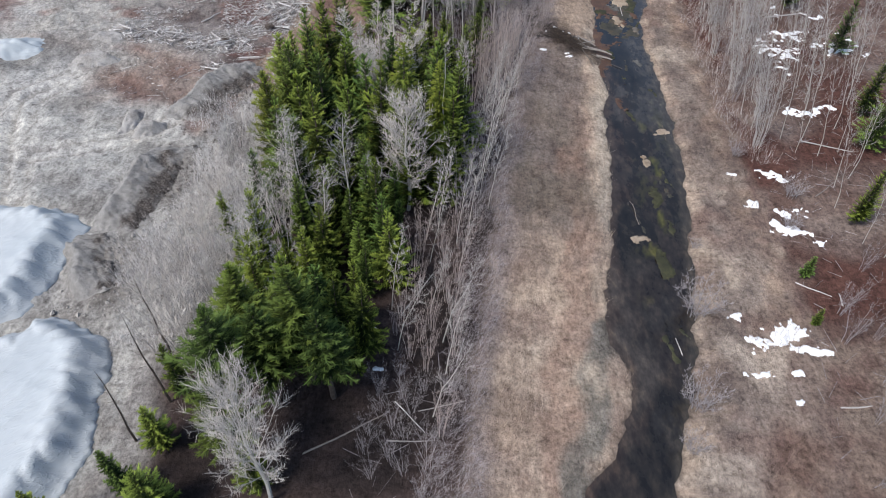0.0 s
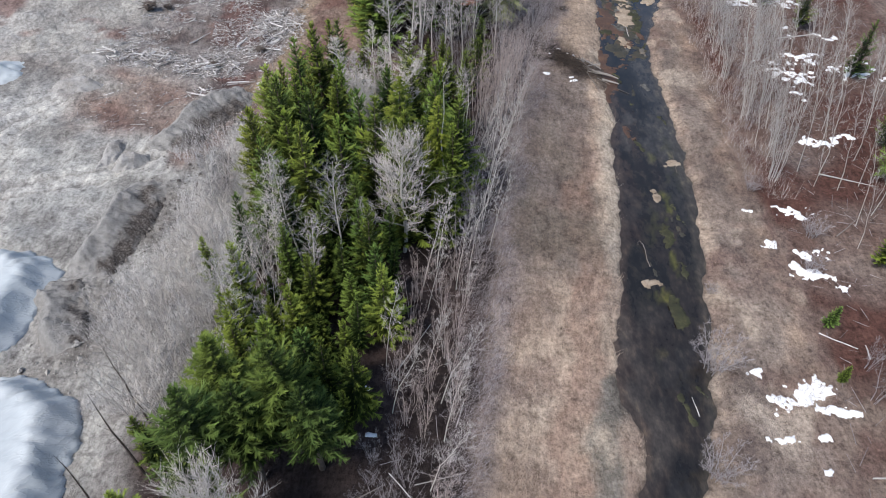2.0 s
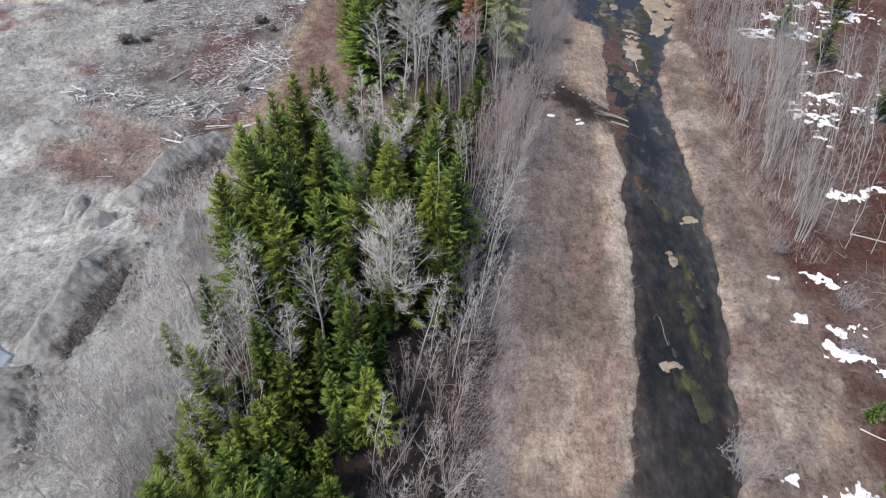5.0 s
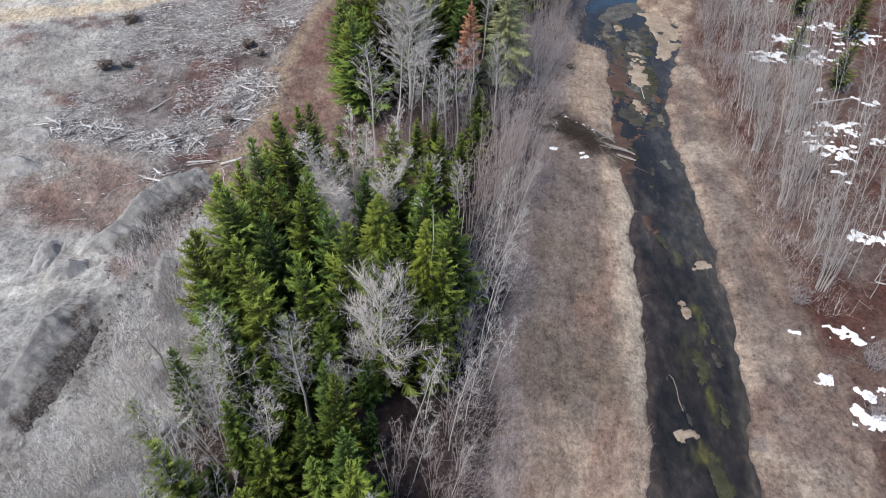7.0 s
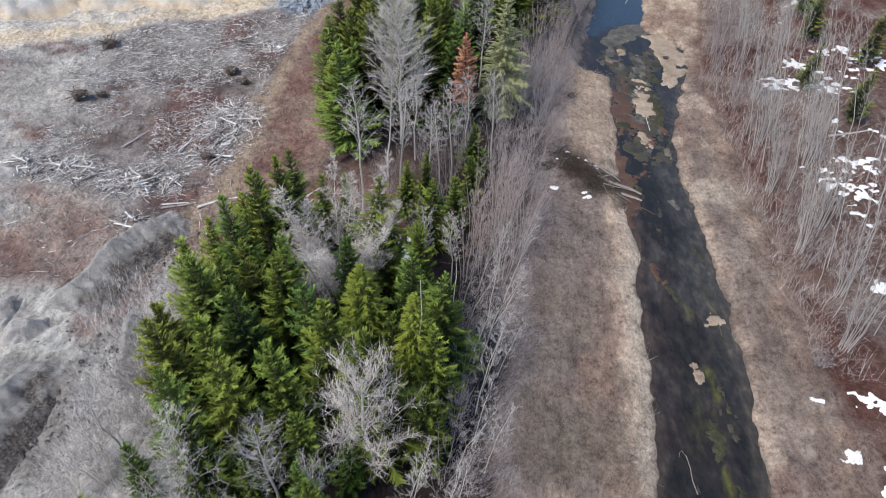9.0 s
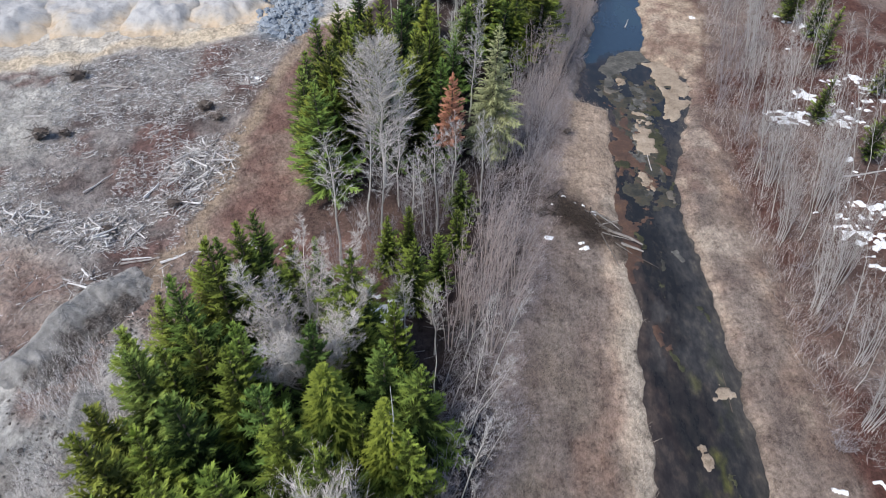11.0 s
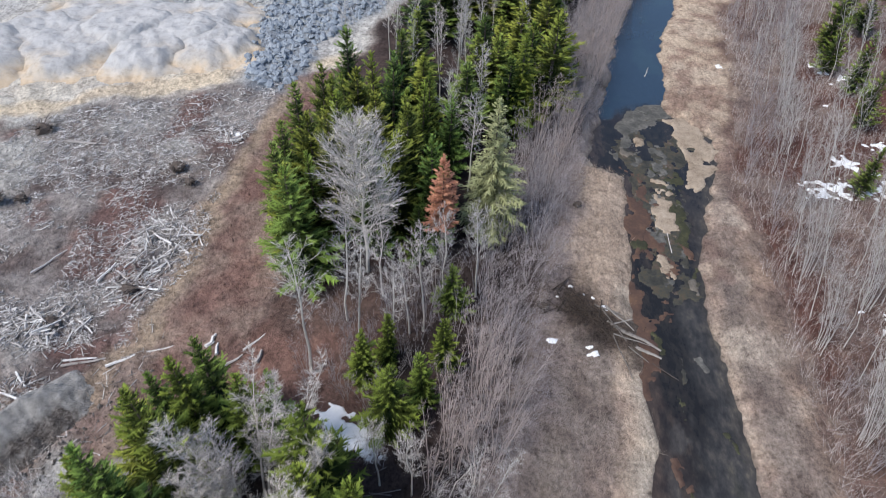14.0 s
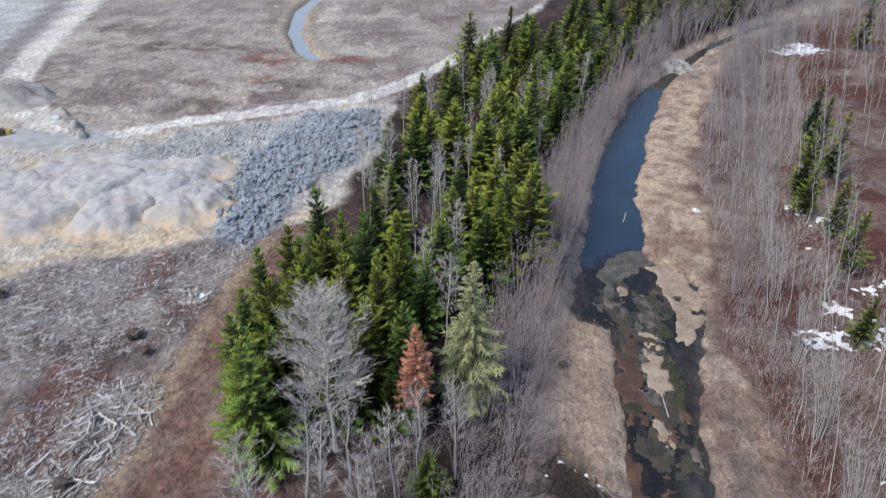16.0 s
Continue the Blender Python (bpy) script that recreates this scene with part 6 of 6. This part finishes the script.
for k in range(12):
    y = rng.uniform(22, 60)
    x = float(edge_l(y)) + (float(edge_r(y)) - float(edge_l(y))) * rng.uniform(0.12, 0.88)
    m, lab = rng.choice([(M_SILT, "small grey silt patch in the channel"), (M_ALGAE, "small olive weed mat on dark water"), (M_WEED, "small dark weed mat on dark water")])
    patch("weed_mat", x, y, rng.uniform(0.12, 0.32), rng.uniform(0.4, 1.1), rng.uniform(-15, 25), 0.0245 + 0.0011 * k, m, lab, "weed mat", 470 + k, WATER_Z, 0.15, res=0.08)


def clods(cx, cy, rx, ry, turn, count, mat, label, seed):
    """Crumbled lumps of soil round a bank, in one mesh."""
    r = random.Random(seed)
    b = Build()
    ct, st = math.cos(radians(turn)), math.sin(radians(turn))
    for k in range(count):
        u, v = r.gauss(0, 0.5) * rx, r.gauss(0, 0.5) * ry
        x, y = cx + u * ct - v * st, cy + u * st + v * ct
        size = r.uniform(0.04, 0.11) * (2 if r.random() < 0.1 else 1)
        p = Vector((x, y, gz(x, y) + 0.2 * size))
        base = len(b.v)
        for q in ((1, 0, 0), (0, 1, 0), (-1, 0, 0), (0, -1, 0), (0, 0, 0.8), (0, 0, -0.6)):
            b.v.append(p + Vector(q) * size * r.uniform(0.6, 1.3) + Vector((r.uniform(-.3, .3), r.uniform(-.3, .3), 0)) * size)
        for i in range(4):
            j = (i + 1) % 4
            b.f += [(base + i, base + j, base + 4), (base + j, base + i, base + 5)]
    return tagged(part("clods", b, mat), label, "clods", kind="stuff")


clods(-20.8, 27.0, 2.2, 5.0, 0, 260, M_EARTH, "crumbled dark clods on churned sandy earth", 581)
clods(-19.6, 35.6, 5.0, 2.0, 68, 350, M_PEAT, "crumbled dark clods below the mound", 582)
clods(-17.4, 46.4, 5.0, 1.6, 58, 350, M_PEAT, "crumbled dark clods below the bank", 583)
clods(-16.4, 41.2, 3.4, 1.6, 75, 250, M_PEAT, "crumbled dark clods below the bank", 584)


def rubble(poly, count, size, mat, label, seed):
    """Small broken stones over an area, in one mesh."""
    r = random.Random(seed)
    b = Build()
    xs, ys = [p[0] for p in poly], [p[1] for p in poly]
    while count > 0:
        x, y = r.uniform(min(xs), max(xs)), r.uniform(min(ys), max(ys))
        if inside(poly, np.array([x]), np.array([y]), 0.01)[0] < 0.5:
            continue
        count -= 1
        sc = r.uniform(*size)
        p = Vector((x, y, gz(x, y) + 0.15 * sc))
        base = len(b.v)
        for q in ((1, 0, 0), (0, 1, 0), (-1, 0, 0), (0, -1, 0), (0.1, 0.1, 0.75), (0, 0, -0.5)):
            b.v.append(p + Vector(q) * sc * r.uniform(0.6, 1.2) + Vector((r.uniform(-.35, .35), r.uniform(-.35, .35), 0)) * sc)
        for i in range(4):
            j = (i + 1) % 4
            b.f += [(base + i, base + j, base + 4), (base + j, base + i, base + 5)]
    return tagged(part("rubble", b, mat), label, "rubble", kind="stuff")


rubble(ROCKS, 1500, (0.12, 0.34), M_ROCK, "small blue-grey broken stones between the lumps of rock", 585)
rubble(GRAVEL, 500, (0.1, 0.3), M_STONE, "pale grey dumped stones beside the road", 586)


# ---- fallen wood ----
def log_mesh(seed, bend=0.028):
    """A log or stick of unit length along x, with a broken end and a stub."""
    r = random.Random(seed)
    b = Build()
    pts = [Vector((u - 0.5, r.uniform(-bend, bend), r.uniform(-bend, bend) * 0.5)) for u in (0, 0.35, 0.7, 1.0)]
    b.tube(pts, [0.05, 0.045, 0.038, 0.024], 5, True)
    b.spike(pts[1], pts[1] + Vector((0.12, 0.09 * r.choice((-1, 1)), 0.05)), 0.016)
    return b.mesh("log")


log_meshes = [log_mesh(k) for k in range(5)]
wet_logs = [log_mesh(k + 60) for k in range(3)]
drift_meshes = [log_mesh(k + 40) for k in range(3)]
dark_logs = [log_mesh(k + 20) for k in range(3)]


def slash_pile(cx, cy, rx, ry, count, sticks, label, seed):
    """A pile of cut branches and log ends: every larger log a part, the fine sticks in one."""
    r = random.Random(seed)
    root = new("slash_pile")
    root.location = (cx, cy, gz(cx, cy))
    for k in range(count):
        a, q = r.uniform(0, 6.28), math.sqrt(r.random())
        x, y = rx * q * math.cos(a), ry * q * math.sin(a)
        ob = part("log", r.choice(log_meshes), M_LOG, root)
        s = r.uniform(0.4, 1.7)
        z = gz(cx + x, cy + y) - root.location.z + 0.07 + 0.55 * (1 - q) * r.random()
        ob.matrix_basis = Matrix.LocRotScale((x, y, z), Euler((0, r.uniform(-0.25, 0.25), r.uniform(0, 6.28))), (s, 0.7 + 0.4 * s, 0.7 + 0.4 * s))
    b = Build()
    for k in range(sticks):
        a, q = r.uniform(0, 6.28), math.sqrt(r.random()) * 1.25
        p = Vector((rx * q * math.cos(a), ry * q * math.sin(a), 0))
        p.z = gz(cx + p.x, cy + p.y) - root.location.z + 0.04 + max(0, 0.5 * (1 - q)) * r.random()
        d = up(r.uniform(0, 6.28), r.uniform(-0.1, 0.35)) * r.uniform(0.12, 0.6)
        b.tube([p - d * 0.5, p + d * 0.5], [0.026, 0.014], 3)
    part("brushwood", b, M_DEAD, root)["kind"] = "stuff"
    return tagged(root, label, "brush pile")


slash_pile(-16.6, 62.5, 2.3, 3.6, 90, 1150, "pale pile of split wood and branches on cleared land", 501)
slash_pile(-17.0, 58.4, 1.6, 1.4, 30, 320, "dark heap of slash and branches", 502)
slash_pile(-21.2, 55.0, 2.6, 1.5, 70, 760, "tangle of cut logs and sticks", 503)
slash_pile(-26.4, 56.0, 2.9, 1.4, 65, 760, "tangle of cut logs and sticks", 504)
slash_pile(-30.0, 56.6, 1.6, 0.8, 25, 192, "low heap of logs and sticks", 505)
slash_pile(-15.6, 75.0, 0.9, 0.8, 14, 96, "small pale heap of broken wood", 506)
slash_pile(-20.0, 50.6, 1.6, 1.0, 14, 192, "scattered branches on brown ground", 507)


def scatter_sticks(name, poly, count, length, radius, mat, label, seed, lift=0.04, density=None):
    """Loose sticks strewn over an area, in one mesh."""
    r = random.Random(seed)
    b = Build()
    xs, ys = [p[0] for p in poly], [p[1] for p in poly]
    px = np.array([r.uniform(min(xs), max(xs)) for _ in range(count * 4)])
    py = np.array([r.uniform(min(ys), max(ys)) for _ in range(count * 4)])
    ok = (inside(poly, px, py, 0.01) > 0.5) & (wet(px, py) < -0.1)
    if density:
        ok &= fbm(px, py, density, 3, seed) > 0.0
    px, py = px[ok][:count], py[ok][:count]
    pz = ground_z(px, py)
    for x, y, z in zip(px, py, pz):
        ln = r.uniform(*length) * (1.8 if r.random() < 0.06 else 1)
        d = up(r.uniform(0, 6.28), r.uniform(-0.05, 0.3)) * ln
        p = Vector((x, y, z + lift))
        rr = r.uniform(*radius)
        b.tube([p - d * 0.5, p + d * 0.5], [rr, rr * 0.6], 3)
    return tagged(part(name, b, mat), label, "sticks", kind="stuff")


scatter_sticks("slash", [(-31, 58), (-24, 53), (-16, 54), (-14.5, 66), (-13.5, 84), (-31, 77)], 8000, (0.1, 0.5), (0.012, 0.034), M_DEAD, "cut branches and wood chips strewn over cleared land", 511, 0.03, 4.0)
scatter_sticks("slash", [(-33, 70), (-22, 66), (-15, 70), (-13.5, 84), (-33, 76)], 3600, (0.15, 0.8), (0.012, 0.04), M_DEAD, "grey dead branches strewn over cleared land", 512)
scatter_sticks("slash", [(-30, 46), (-20, 43), (-14, 47), (-14, 56), (-30, 54)], 500, (0.15, 0.7), (0.012, 0.035), M_DEAD, "small pale sticks on brown brush ground", 513)
scatter_sticks("slash", [(-60, 122), (-10, 120), (0, 140), (-10, 180), (-60, 180)], 420, (0.4, 1.5), (0.03, 0.07), M_DEAD, "dead branches on the far heath", 514)
scatter_sticks("deadfall", [(20, 14), (36, 14), (44, 80), (26, 80), (24, 36)], 700, (0.3, 1.6), (0.01, 0.024), M_ALDER, "dead sticks on the litter under aspens", 515)
scatter_sticks("deadfall", [(-5, 12), (1.5, 13), (3.5, 32), (6, 50), (-2, 54), (-1, 34)], 220, (0.4, 2.0), (0.01, 0.022), M_ALDER, "dead sticks on the dark floor of the wood", 516)


def log(x, y, length, turn, r=0.09, label="fallen bleached log on the ground", z=None, mat=None, pitch=0.0):
    ob = part("log", *((dark_logs[0], M_BARK) if mat else (log_meshes[int(abs(x * 7 + y * 3)) % 5], M_LOG)))
    ob.matrix_basis = Matrix.LocRotScale((x, y, (gz(x, y) if z is None else z) + r * 0.8), Euler((0, pitch, radians(turn))), (length, r / 0.045, r / 0.045))
    return tagged(ob, label, "log")


for x, y, ln, a, r in [(-4.5, 16.4, 5.1, 31, 0.045), (-1.5, 17.3, 2.4, -47, 0.03), (-0.8, 15.95, 3.6, 2, 0.03), (0.2, 17.9, 2.6, 16, 0.025), (-11.0, 54.7, 1.0, 75, 0.12), (-8.6, 54.9, 1.6, 50, 0.06), (-9.5, 53.5, 1.3, 40, 0.08), (-10.6, 54.2, 0.8, 100, 0.1), (-15.6, 52.9, 1.6, 30, 0.08), (-17.7, 52.8, 2.4, 15, 0.07), (-18.0, 54.1, 1.4, -20, 0.09), (-8.0, 53.8, 0.9, 85, 0.12), (-19.4, 59.0, 2.0, 70, 0.06), (-2.0, 24.8, 6.0, 62, 0.035), (1.0, 21.0, 3.0, 75, 0.025),
                       (23.6, 27.4, 2.2, -30, 0.03), (25.0, 26.6, 1.0, 80, 0.045), (23.0, 18.9, 2.4, 5, 0.04), (28.0, 37.0, 3.0, 40, 0.035), (30.0, 42.0, 4.0, -20, 0.05), (34.0, 64.0, 4.0, 15, 0.08),
                       (-23.4, 60.5, 2.6, 60, 0.06), (-19.2, 59.6, 1.8, 70, 0.07), (-14.0, 54.0, 2.2, 20, 0.05), (-27.0, 73.4, 2.4, -5, 0.12), (-31.5, 68.8, 2.2, 10, 0.1), (-18.0, 53.0, 1.8, 10, 0.06)]:
    log(x, y, ln, a, r)
LOG_WATER = "pale stripped branch lying in dark water"
hook = Build()
hook.tube([Vector(p) for p in ((13.72, 33.3, 0), (13.62, 34.0, 0.04), (13.66, 34.7, 0.08), (13.6, 35.3, 0.12), (13.42, 35.62, 0.12), (13.3, 35.5, 0.06), (13.3, 35.3, 0.0))], [0.03, 0.028, 0.026, 0.024, 0.02, 0.016, 0.01], 5, True)
hook.v = [v + Vector((0, 0, WATER_Z + 0.01)) for v in hook.v]
tagged(part("branch", hook, M_LOG), "pale hooked branch lying in dark water", "branch")
log(14.1, 22.9, 1.2, 96, 0.022, LOG_WATER, WATER_Z)
log(17.9, 44.6, 2.6, 86, 0.025, "grey sunken log at the channel's edge", WATER_Z - 0.01, True)
log(18.0, 66.2, 2.6, 88, 0.04, LOG_WATER, WATER_Z)
log(20.8, 90.5, 2.0, 70, 0.05, LOG_WATER, WATER_Z)

# log jam on the left bank
jam = new("log_jam")
JX, JY = 12.2, 58.3
jam.location = (JX, JY, gz(JX, JY))
jr = random.Random(520)


def jam_log(x, y, length, turn, r, mesh, mat, rise=0.08, pitch=0.0):
    ob = part("log", mesh, mat, jam)
    base = max(gz(x, y), WATER_Z) - jam.location.z
    ob.matrix_basis = Matrix.LocRotScale((x - JX, y - JY, base + rise), Euler((0, pitch, radians(turn))), (length, r / 0.045, r / 0.045))


for x, y, ln, turn, r, rise in [(13.9, 57.0, 3.6, -37, 0.11, 0.25), (14.7, 56.0, 1.6, -30, 0.10, 0.16), (13.2, 58.2, 2.4, -52, 0.06, 0.3), (12.8, 57.6, 2.6, -64, 0.045, 0.3), (13.0, 55.4, 3.2, -78, 0.035, 0.12),
                                (13.7, 56.6, 2.2, -20, 0.04, 0.32), (12.6, 58.9, 1.8, -25, 0.05, 0.2), (14.0, 55.7, 1.5, -50, 0.035, 0.15), (15.3, 54.9, 2.2, -42, 0.03, 0.05), (13.4, 57.9, 1.3, 20, 0.035, 0.35)]:
    jam_log(x, y, ln, turn, r, jr.choice(drift_meshes), M_DRIFT, rise, jr.uniform(-0.06, 0.06))
for k in range(34):
    u, v = jr.gauss(0, 0.5), jr.gauss(0, 0.5)
    jam_log(10.9 + 2.0 * u + 0.5 * v, 58.8 - 1.5 * u + 1.1 * v, jr.uniform(0.6, 1.7), jr.choice((-40, -40, 10, 60)) + jr.gauss(0, 22), jr.uniform(0.02, 0.05), jr.choice(wet_logs), M_WETWOOD, jr.uniform(0.04, 0.22), jr.uniform(-0.2, 0.2))
jb = Build()
for k in range(1300):
    u, v = jr.gauss(0, 0.55), jr.gauss(0, 0.55)
    x, y = 11.0 + 2.3 * u + 0.5 * v, 58.7 - 1.7 * u + 1.2 * v
    if x > float(edge_l(y)) + 0.3:
        continue
    p = Vector((x - JX, y - JY, max(gz(x, y), WATER_Z) - jam.location.z + jr.random() * 0.2))
    jb.spike(p, p + up(jr.uniform(0, 6.28), jr.uniform(0, 0.7)) * jr.uniform(0.2, 0.7), 0.012)
part("brushwood", jb, M_WETWOOD, jam)["kind"] = "stuff"
tagged(jam, "dark jam of logs and branches at the channel's bank", "log jam")


def stump(x, y, s, label, seed):
    """An uprooted stump: a root plate of soil with roots that spread."""
    r = random.Random(seed)
    root = new("stump")
    root.location = (x, y, gz(x, y))
    ob = part("root_plate", stone_mesh(seed, 0.75), M_BARK, root)
    ob.matrix_basis = Matrix.LocRotScale((0, 0, 0.35 * s), None, (1.1 * s, 0.9 * s, 1.0 * s))
    b = Build()
    for k in range(26):
        d = up(r.uniform(0, 6.28), r.uniform(-0.15, 0.7))
        p = Vector((0, 0, 0.4 * s))
        b.tube([p, p + d * 0.6 * s, p + (d + up(r.uniform(0, 6.28), 0.2) * 0.5) * r.uniform(0.45, 0.8) * s], [0.05 * s, 0.028 * s, 0.006], 4)
    part("root_tangle", b, M_DRIFTROOT, root)["kind"] = "stuff"
    return tagged(root, label, "stump")


UPROOT = "dark uprooted stump with tangled roots"
for k, (x, y, s) in enumerate([(-30.8, 74.9, 1.4), (-29.8, 65.8, 1.3), (-18.3, 70.5, 1.1), (-16.9, 68.9, 0.9), (-28.2, 66.3, 0.8), (-20.8, 55.4, 0.8), (-17.2, 58.2, 0.9)]):
    stump(x, y, s, UPROOT, 540 + k)
stump(11.6, 68.6, 0.55, "small dark stump on the pale meadow", 550)
stump(8.4, 58.6, 0.7, "dark root mass at the log jam", 551)

# bushes hanging over the bank
bushes = Nursery(bare_tree("shrub", 561, 1.5, "grey twiggy shrub hanging over the bank", M_ALDER, M_ALDER, stems=9, fan=0.6, fork=0.1, n1=8, n2=5, n3=3, spread=0.35, rise=0.5, r0=0.02))
for x, y, s in [(15.7, 25.4, 1.7), (14.2, 18.9, 1.5), (13.2, 16.2, 0.9), (25.2, 36.2, 1.1), (24.0, 33.0, 0.9), (17.0, 31.0, 0.5), (22.6, 41.0, 0.8), (-15.5, 38.2, 1.6), (-14.5, 44.0, 1.4), (27.5, 24.0, 1.6), (29.0, 20.0, 1.6)]:
    bushes.plant(x, y, s)

# yellow machine and scrap by the far pit
def loader(x, y, turn):
    root = new("wheel_loader")
    root.matrix_basis = pose(x, y, gz(x, y), 0, 0, turn) @ Matrix.Scale(0.45, 4)

    def box(name, cx, cy, cz, sx, sy, sz, mat, label=""):
        bm = bmesh.new()
        bmesh.ops.create_cube(bm, size=1)
        for v in bm.verts:
            v.co = Vector((cx + v.co.x * sx, cy + v.co.y * sy, cz + v.co.z * sz))
        bmesh.ops.bevel(bm, geom=bm.edges[:], offset=0.08, segments=2, affect="EDGES")
        me = bpy.data.meshes.new(name)
        bm.to_mesh(me)
        bm.free()
        return part(name, me, mat, root, label)

    yellow = mottled("worn_yellow_paint", [(0.3, (0.42, 0.28, 0.06)), (0.7, (0.60, 0.42, 0.10))], 1.0, 6.0, 0.5, 0.4, 0.2, 0.02)
    box("body", -1.0, 0, 1.4, 2.6, 1.7, 1.0, yellow)
    box("cab", 0.2, 0, 2.2, 1.2, 1.4, 1.3, M_MUD, "dark cab with windows")
    box("bucket", 2.6, 0, 0.6, 0.9, 2.2, 0.9, yellow)
    box("arm", 1.6, 0, 1.1, 1.6, 0.5, 0.4, yellow)
    wm = Build()
    wm.tube([Vector((0, -0.25, 0)), Vector((0, 0.25, 0))], [0.65, 0.65], 14, True)
    wmesh = wm.mesh("wheel")
    for wx in (-1.4, 1.0):
        for wy in (-0.95, 0.95):
            part("wheel", wmesh, M_BARK, root, "black rubber wheel").location = (wx, wy, 0.65)
    return tagged(root, "small yellow wheel loader parked on pale gravel", "loader")


loader(-48.6, 105.4, 20)
patch("scrap_heap", -44.2, 110.8, 1.6, 0.9, -30, 0.35, M_TARP, "heap of white scrap sheeting", "scrap heap", 570, None, 0.1)
patch("gravel_yard", -44.0, 104.0, 7.5, 3.6, 8, 0.06, M_STONE, "pale wet gravel yard", "yard", 571, None, 0.0, "structure", 0.4)

# ---- low cover ----
def blades(name, xs, ys, keep, mat, label, seed, height, width, tilt, count, aim=None):
    """Tufts of dry blades or stems, in one mesh."""
    r = np.random.RandomState(seed)
    x, y = r.uniform(*xs, count * 8), r.uniform(*ys, count * 8)
    ok = keep(x, y)
    x, y = x[ok][:count], y[ok][:count]
    z = ground_z(x, y)
    n = len(x)
    ang, rise = r.uniform(0, 2 * np.pi, n), r.uniform(*tilt, n)
    if aim is not None:
        ang = aim + r.normal(0, 0.9, n)
    ln, wd = r.uniform(*height, n), r.uniform(*width, n)
    d = np.stack([np.cos(ang) * np.cos(rise), np.sin(ang) * np.cos(rise), np.sin(rise)], 1) * ln[:, None]
    s = np.stack([-np.sin(ang), np.cos(ang), np.zeros(n)], 1) * wd[:, None]
    p = np.stack([x, y, z - 0.02], 1)
    co = np.stack([p - s, p + s, p + d], 1).reshape(-1, 3)
    me = bpy.data.meshes.new(name)
    me.vertices.add(n * 3)
    me.vertices.foreach_set("co", co.astype(np.float32).ravel())
    me.loops.add(n * 3)
    me.loops.foreach_set("vertex_index", np.arange(n * 3, dtype=np.int32))
    me.polygons.add(n)
    me.polygons.foreach_set("loop_start", np.arange(0, n * 3, 3, dtype=np.int32))
    me.update(calc_edges=True)
    tone = np.repeat(soil(x, y), 3, 0)
    me.attributes.new("soil", "FLOAT_COLOR", "POINT").data.foreach_set("color", np.concatenate([tone, np.ones((n * 3, 1))], 1).astype(np.float32).ravel())
    return tagged(part(name, me, mat), label, name.replace("_", " "), kind="stuff")


def on_meadow(x, y):
    return (x > np.interp(y, Y_TR, X_TR)) & (x < np.interp(y, Y_RE, X_RE)) & (wet(x, y) < -0.22) & (line_dist(JAM, x, y) + 0.6 * fbm(x, y, 2.5, 3, 65) > 1.2)


def dark_patch(x, y):
    return on_meadow(x, y) & ((fbm(x, y, 3.0, 5, 41) > 0.05) | ((x < edge_l(y) - 2) & (y > 28)))


def hedge_left(x, y):
    d = x - np.interp(y, Y_TR, X_TR)
    return (d > np.interp(y, [30, 46], [-1.9, -4.0])) & (d < 0.7 + 1.1 * fbm(x, y, 3, 3, 71)) & (wet(x, y) < -0.1) & (y < 160)


def hedge_bank(x, y):
    d = x - np.interp(y, Y_TR, X_TR)
    return (d > -4.5) & (d < 0.3) & (wet(x, y) < 0.1)


def hedge_right(x, y):
    e = x - np.interp(y, Y_RE, X_RE)
    return (e > -0.8 + fbm(x, y, 3, 3, 73)) & (e < np.interp(y, [45, 75], [2.0, 12.0])) & (y > 40) & (fbm(x, y, 2.5, 3, 75) > -0.35)


def sand_edge(x, y):
    return (x > -20) & (x < np.interp(y, [20, 30, 36, 46], [-10, -11.5, -12.5, -13.5])) & (fbm(x, y, 4, 3, 69) > -0.25) & (np.hypot(x + 20.5, (y - 35) * 0.5) > 2.4)


def brushland(x, y):
    return (x < np.interp(y, Y_TL, X_TL)) & (y > np.interp(x, [-40, -33, -29, -23, -20, -14], [56, 53, 46, 45.5, 41, 46])) & (y < 75 + (x + 37) * 0.43)


blades("dry_grass", (0, 32), (9, 110), on_meadow, M_GRASS, "flattened tan dry grass beside the channel", 601, (0.12, 0.34), (0.007, 0.016), (0.1, 0.9), 30000)
blades("weed_stems", (0, 30), (12, 100), dark_patch, M_STEM, "dormant brown weed stems in the meadow", 602, (0.3, 0.9), (0.006, 0.016), (0.6, 1.4), 13000)
blades("undergrowth", (-4, 40), (10, 150), hedge_left, M_HAZE, "fine grey twigs of undergrowth at the wood's edge", 603, (0.3, 1.2), (0.005, 0.010), (0.3, 1.2), 60000, 0.0)
blades("undergrowth", (22, 60), (36, 140), hedge_right, M_PALEHAZE, "fine grey twigs of undergrowth below the aspens", 605, (0.5, 2.0), (0.005, 0.010), (0.4, 1.4), 22000)
blades("undergrowth", (4, 34), (64, 128), hedge_bank, M_HAZE, "fine grey twigs of undergrowth along the pond", 606, (0.5, 2.0), (0.006, 0.012), (0.6, 1.5), 15000)
blades("low_brush", (-40, -8), (40, 88), brushland, M_STEM, "low reddish-brown brush on cleared land", 604, (0.15, 0.6), (0.01, 0.025), (0.3, 1.4), 26000)
blades("undergrowth", (-20, -8), (21, 46), sand_edge, M_BLEACHED, "fine bleached twigs and dry stalks on sand beside the wood", 607, (0.4, 1.5), (0.004, 0.009), (0.5, 1.4), 15000)
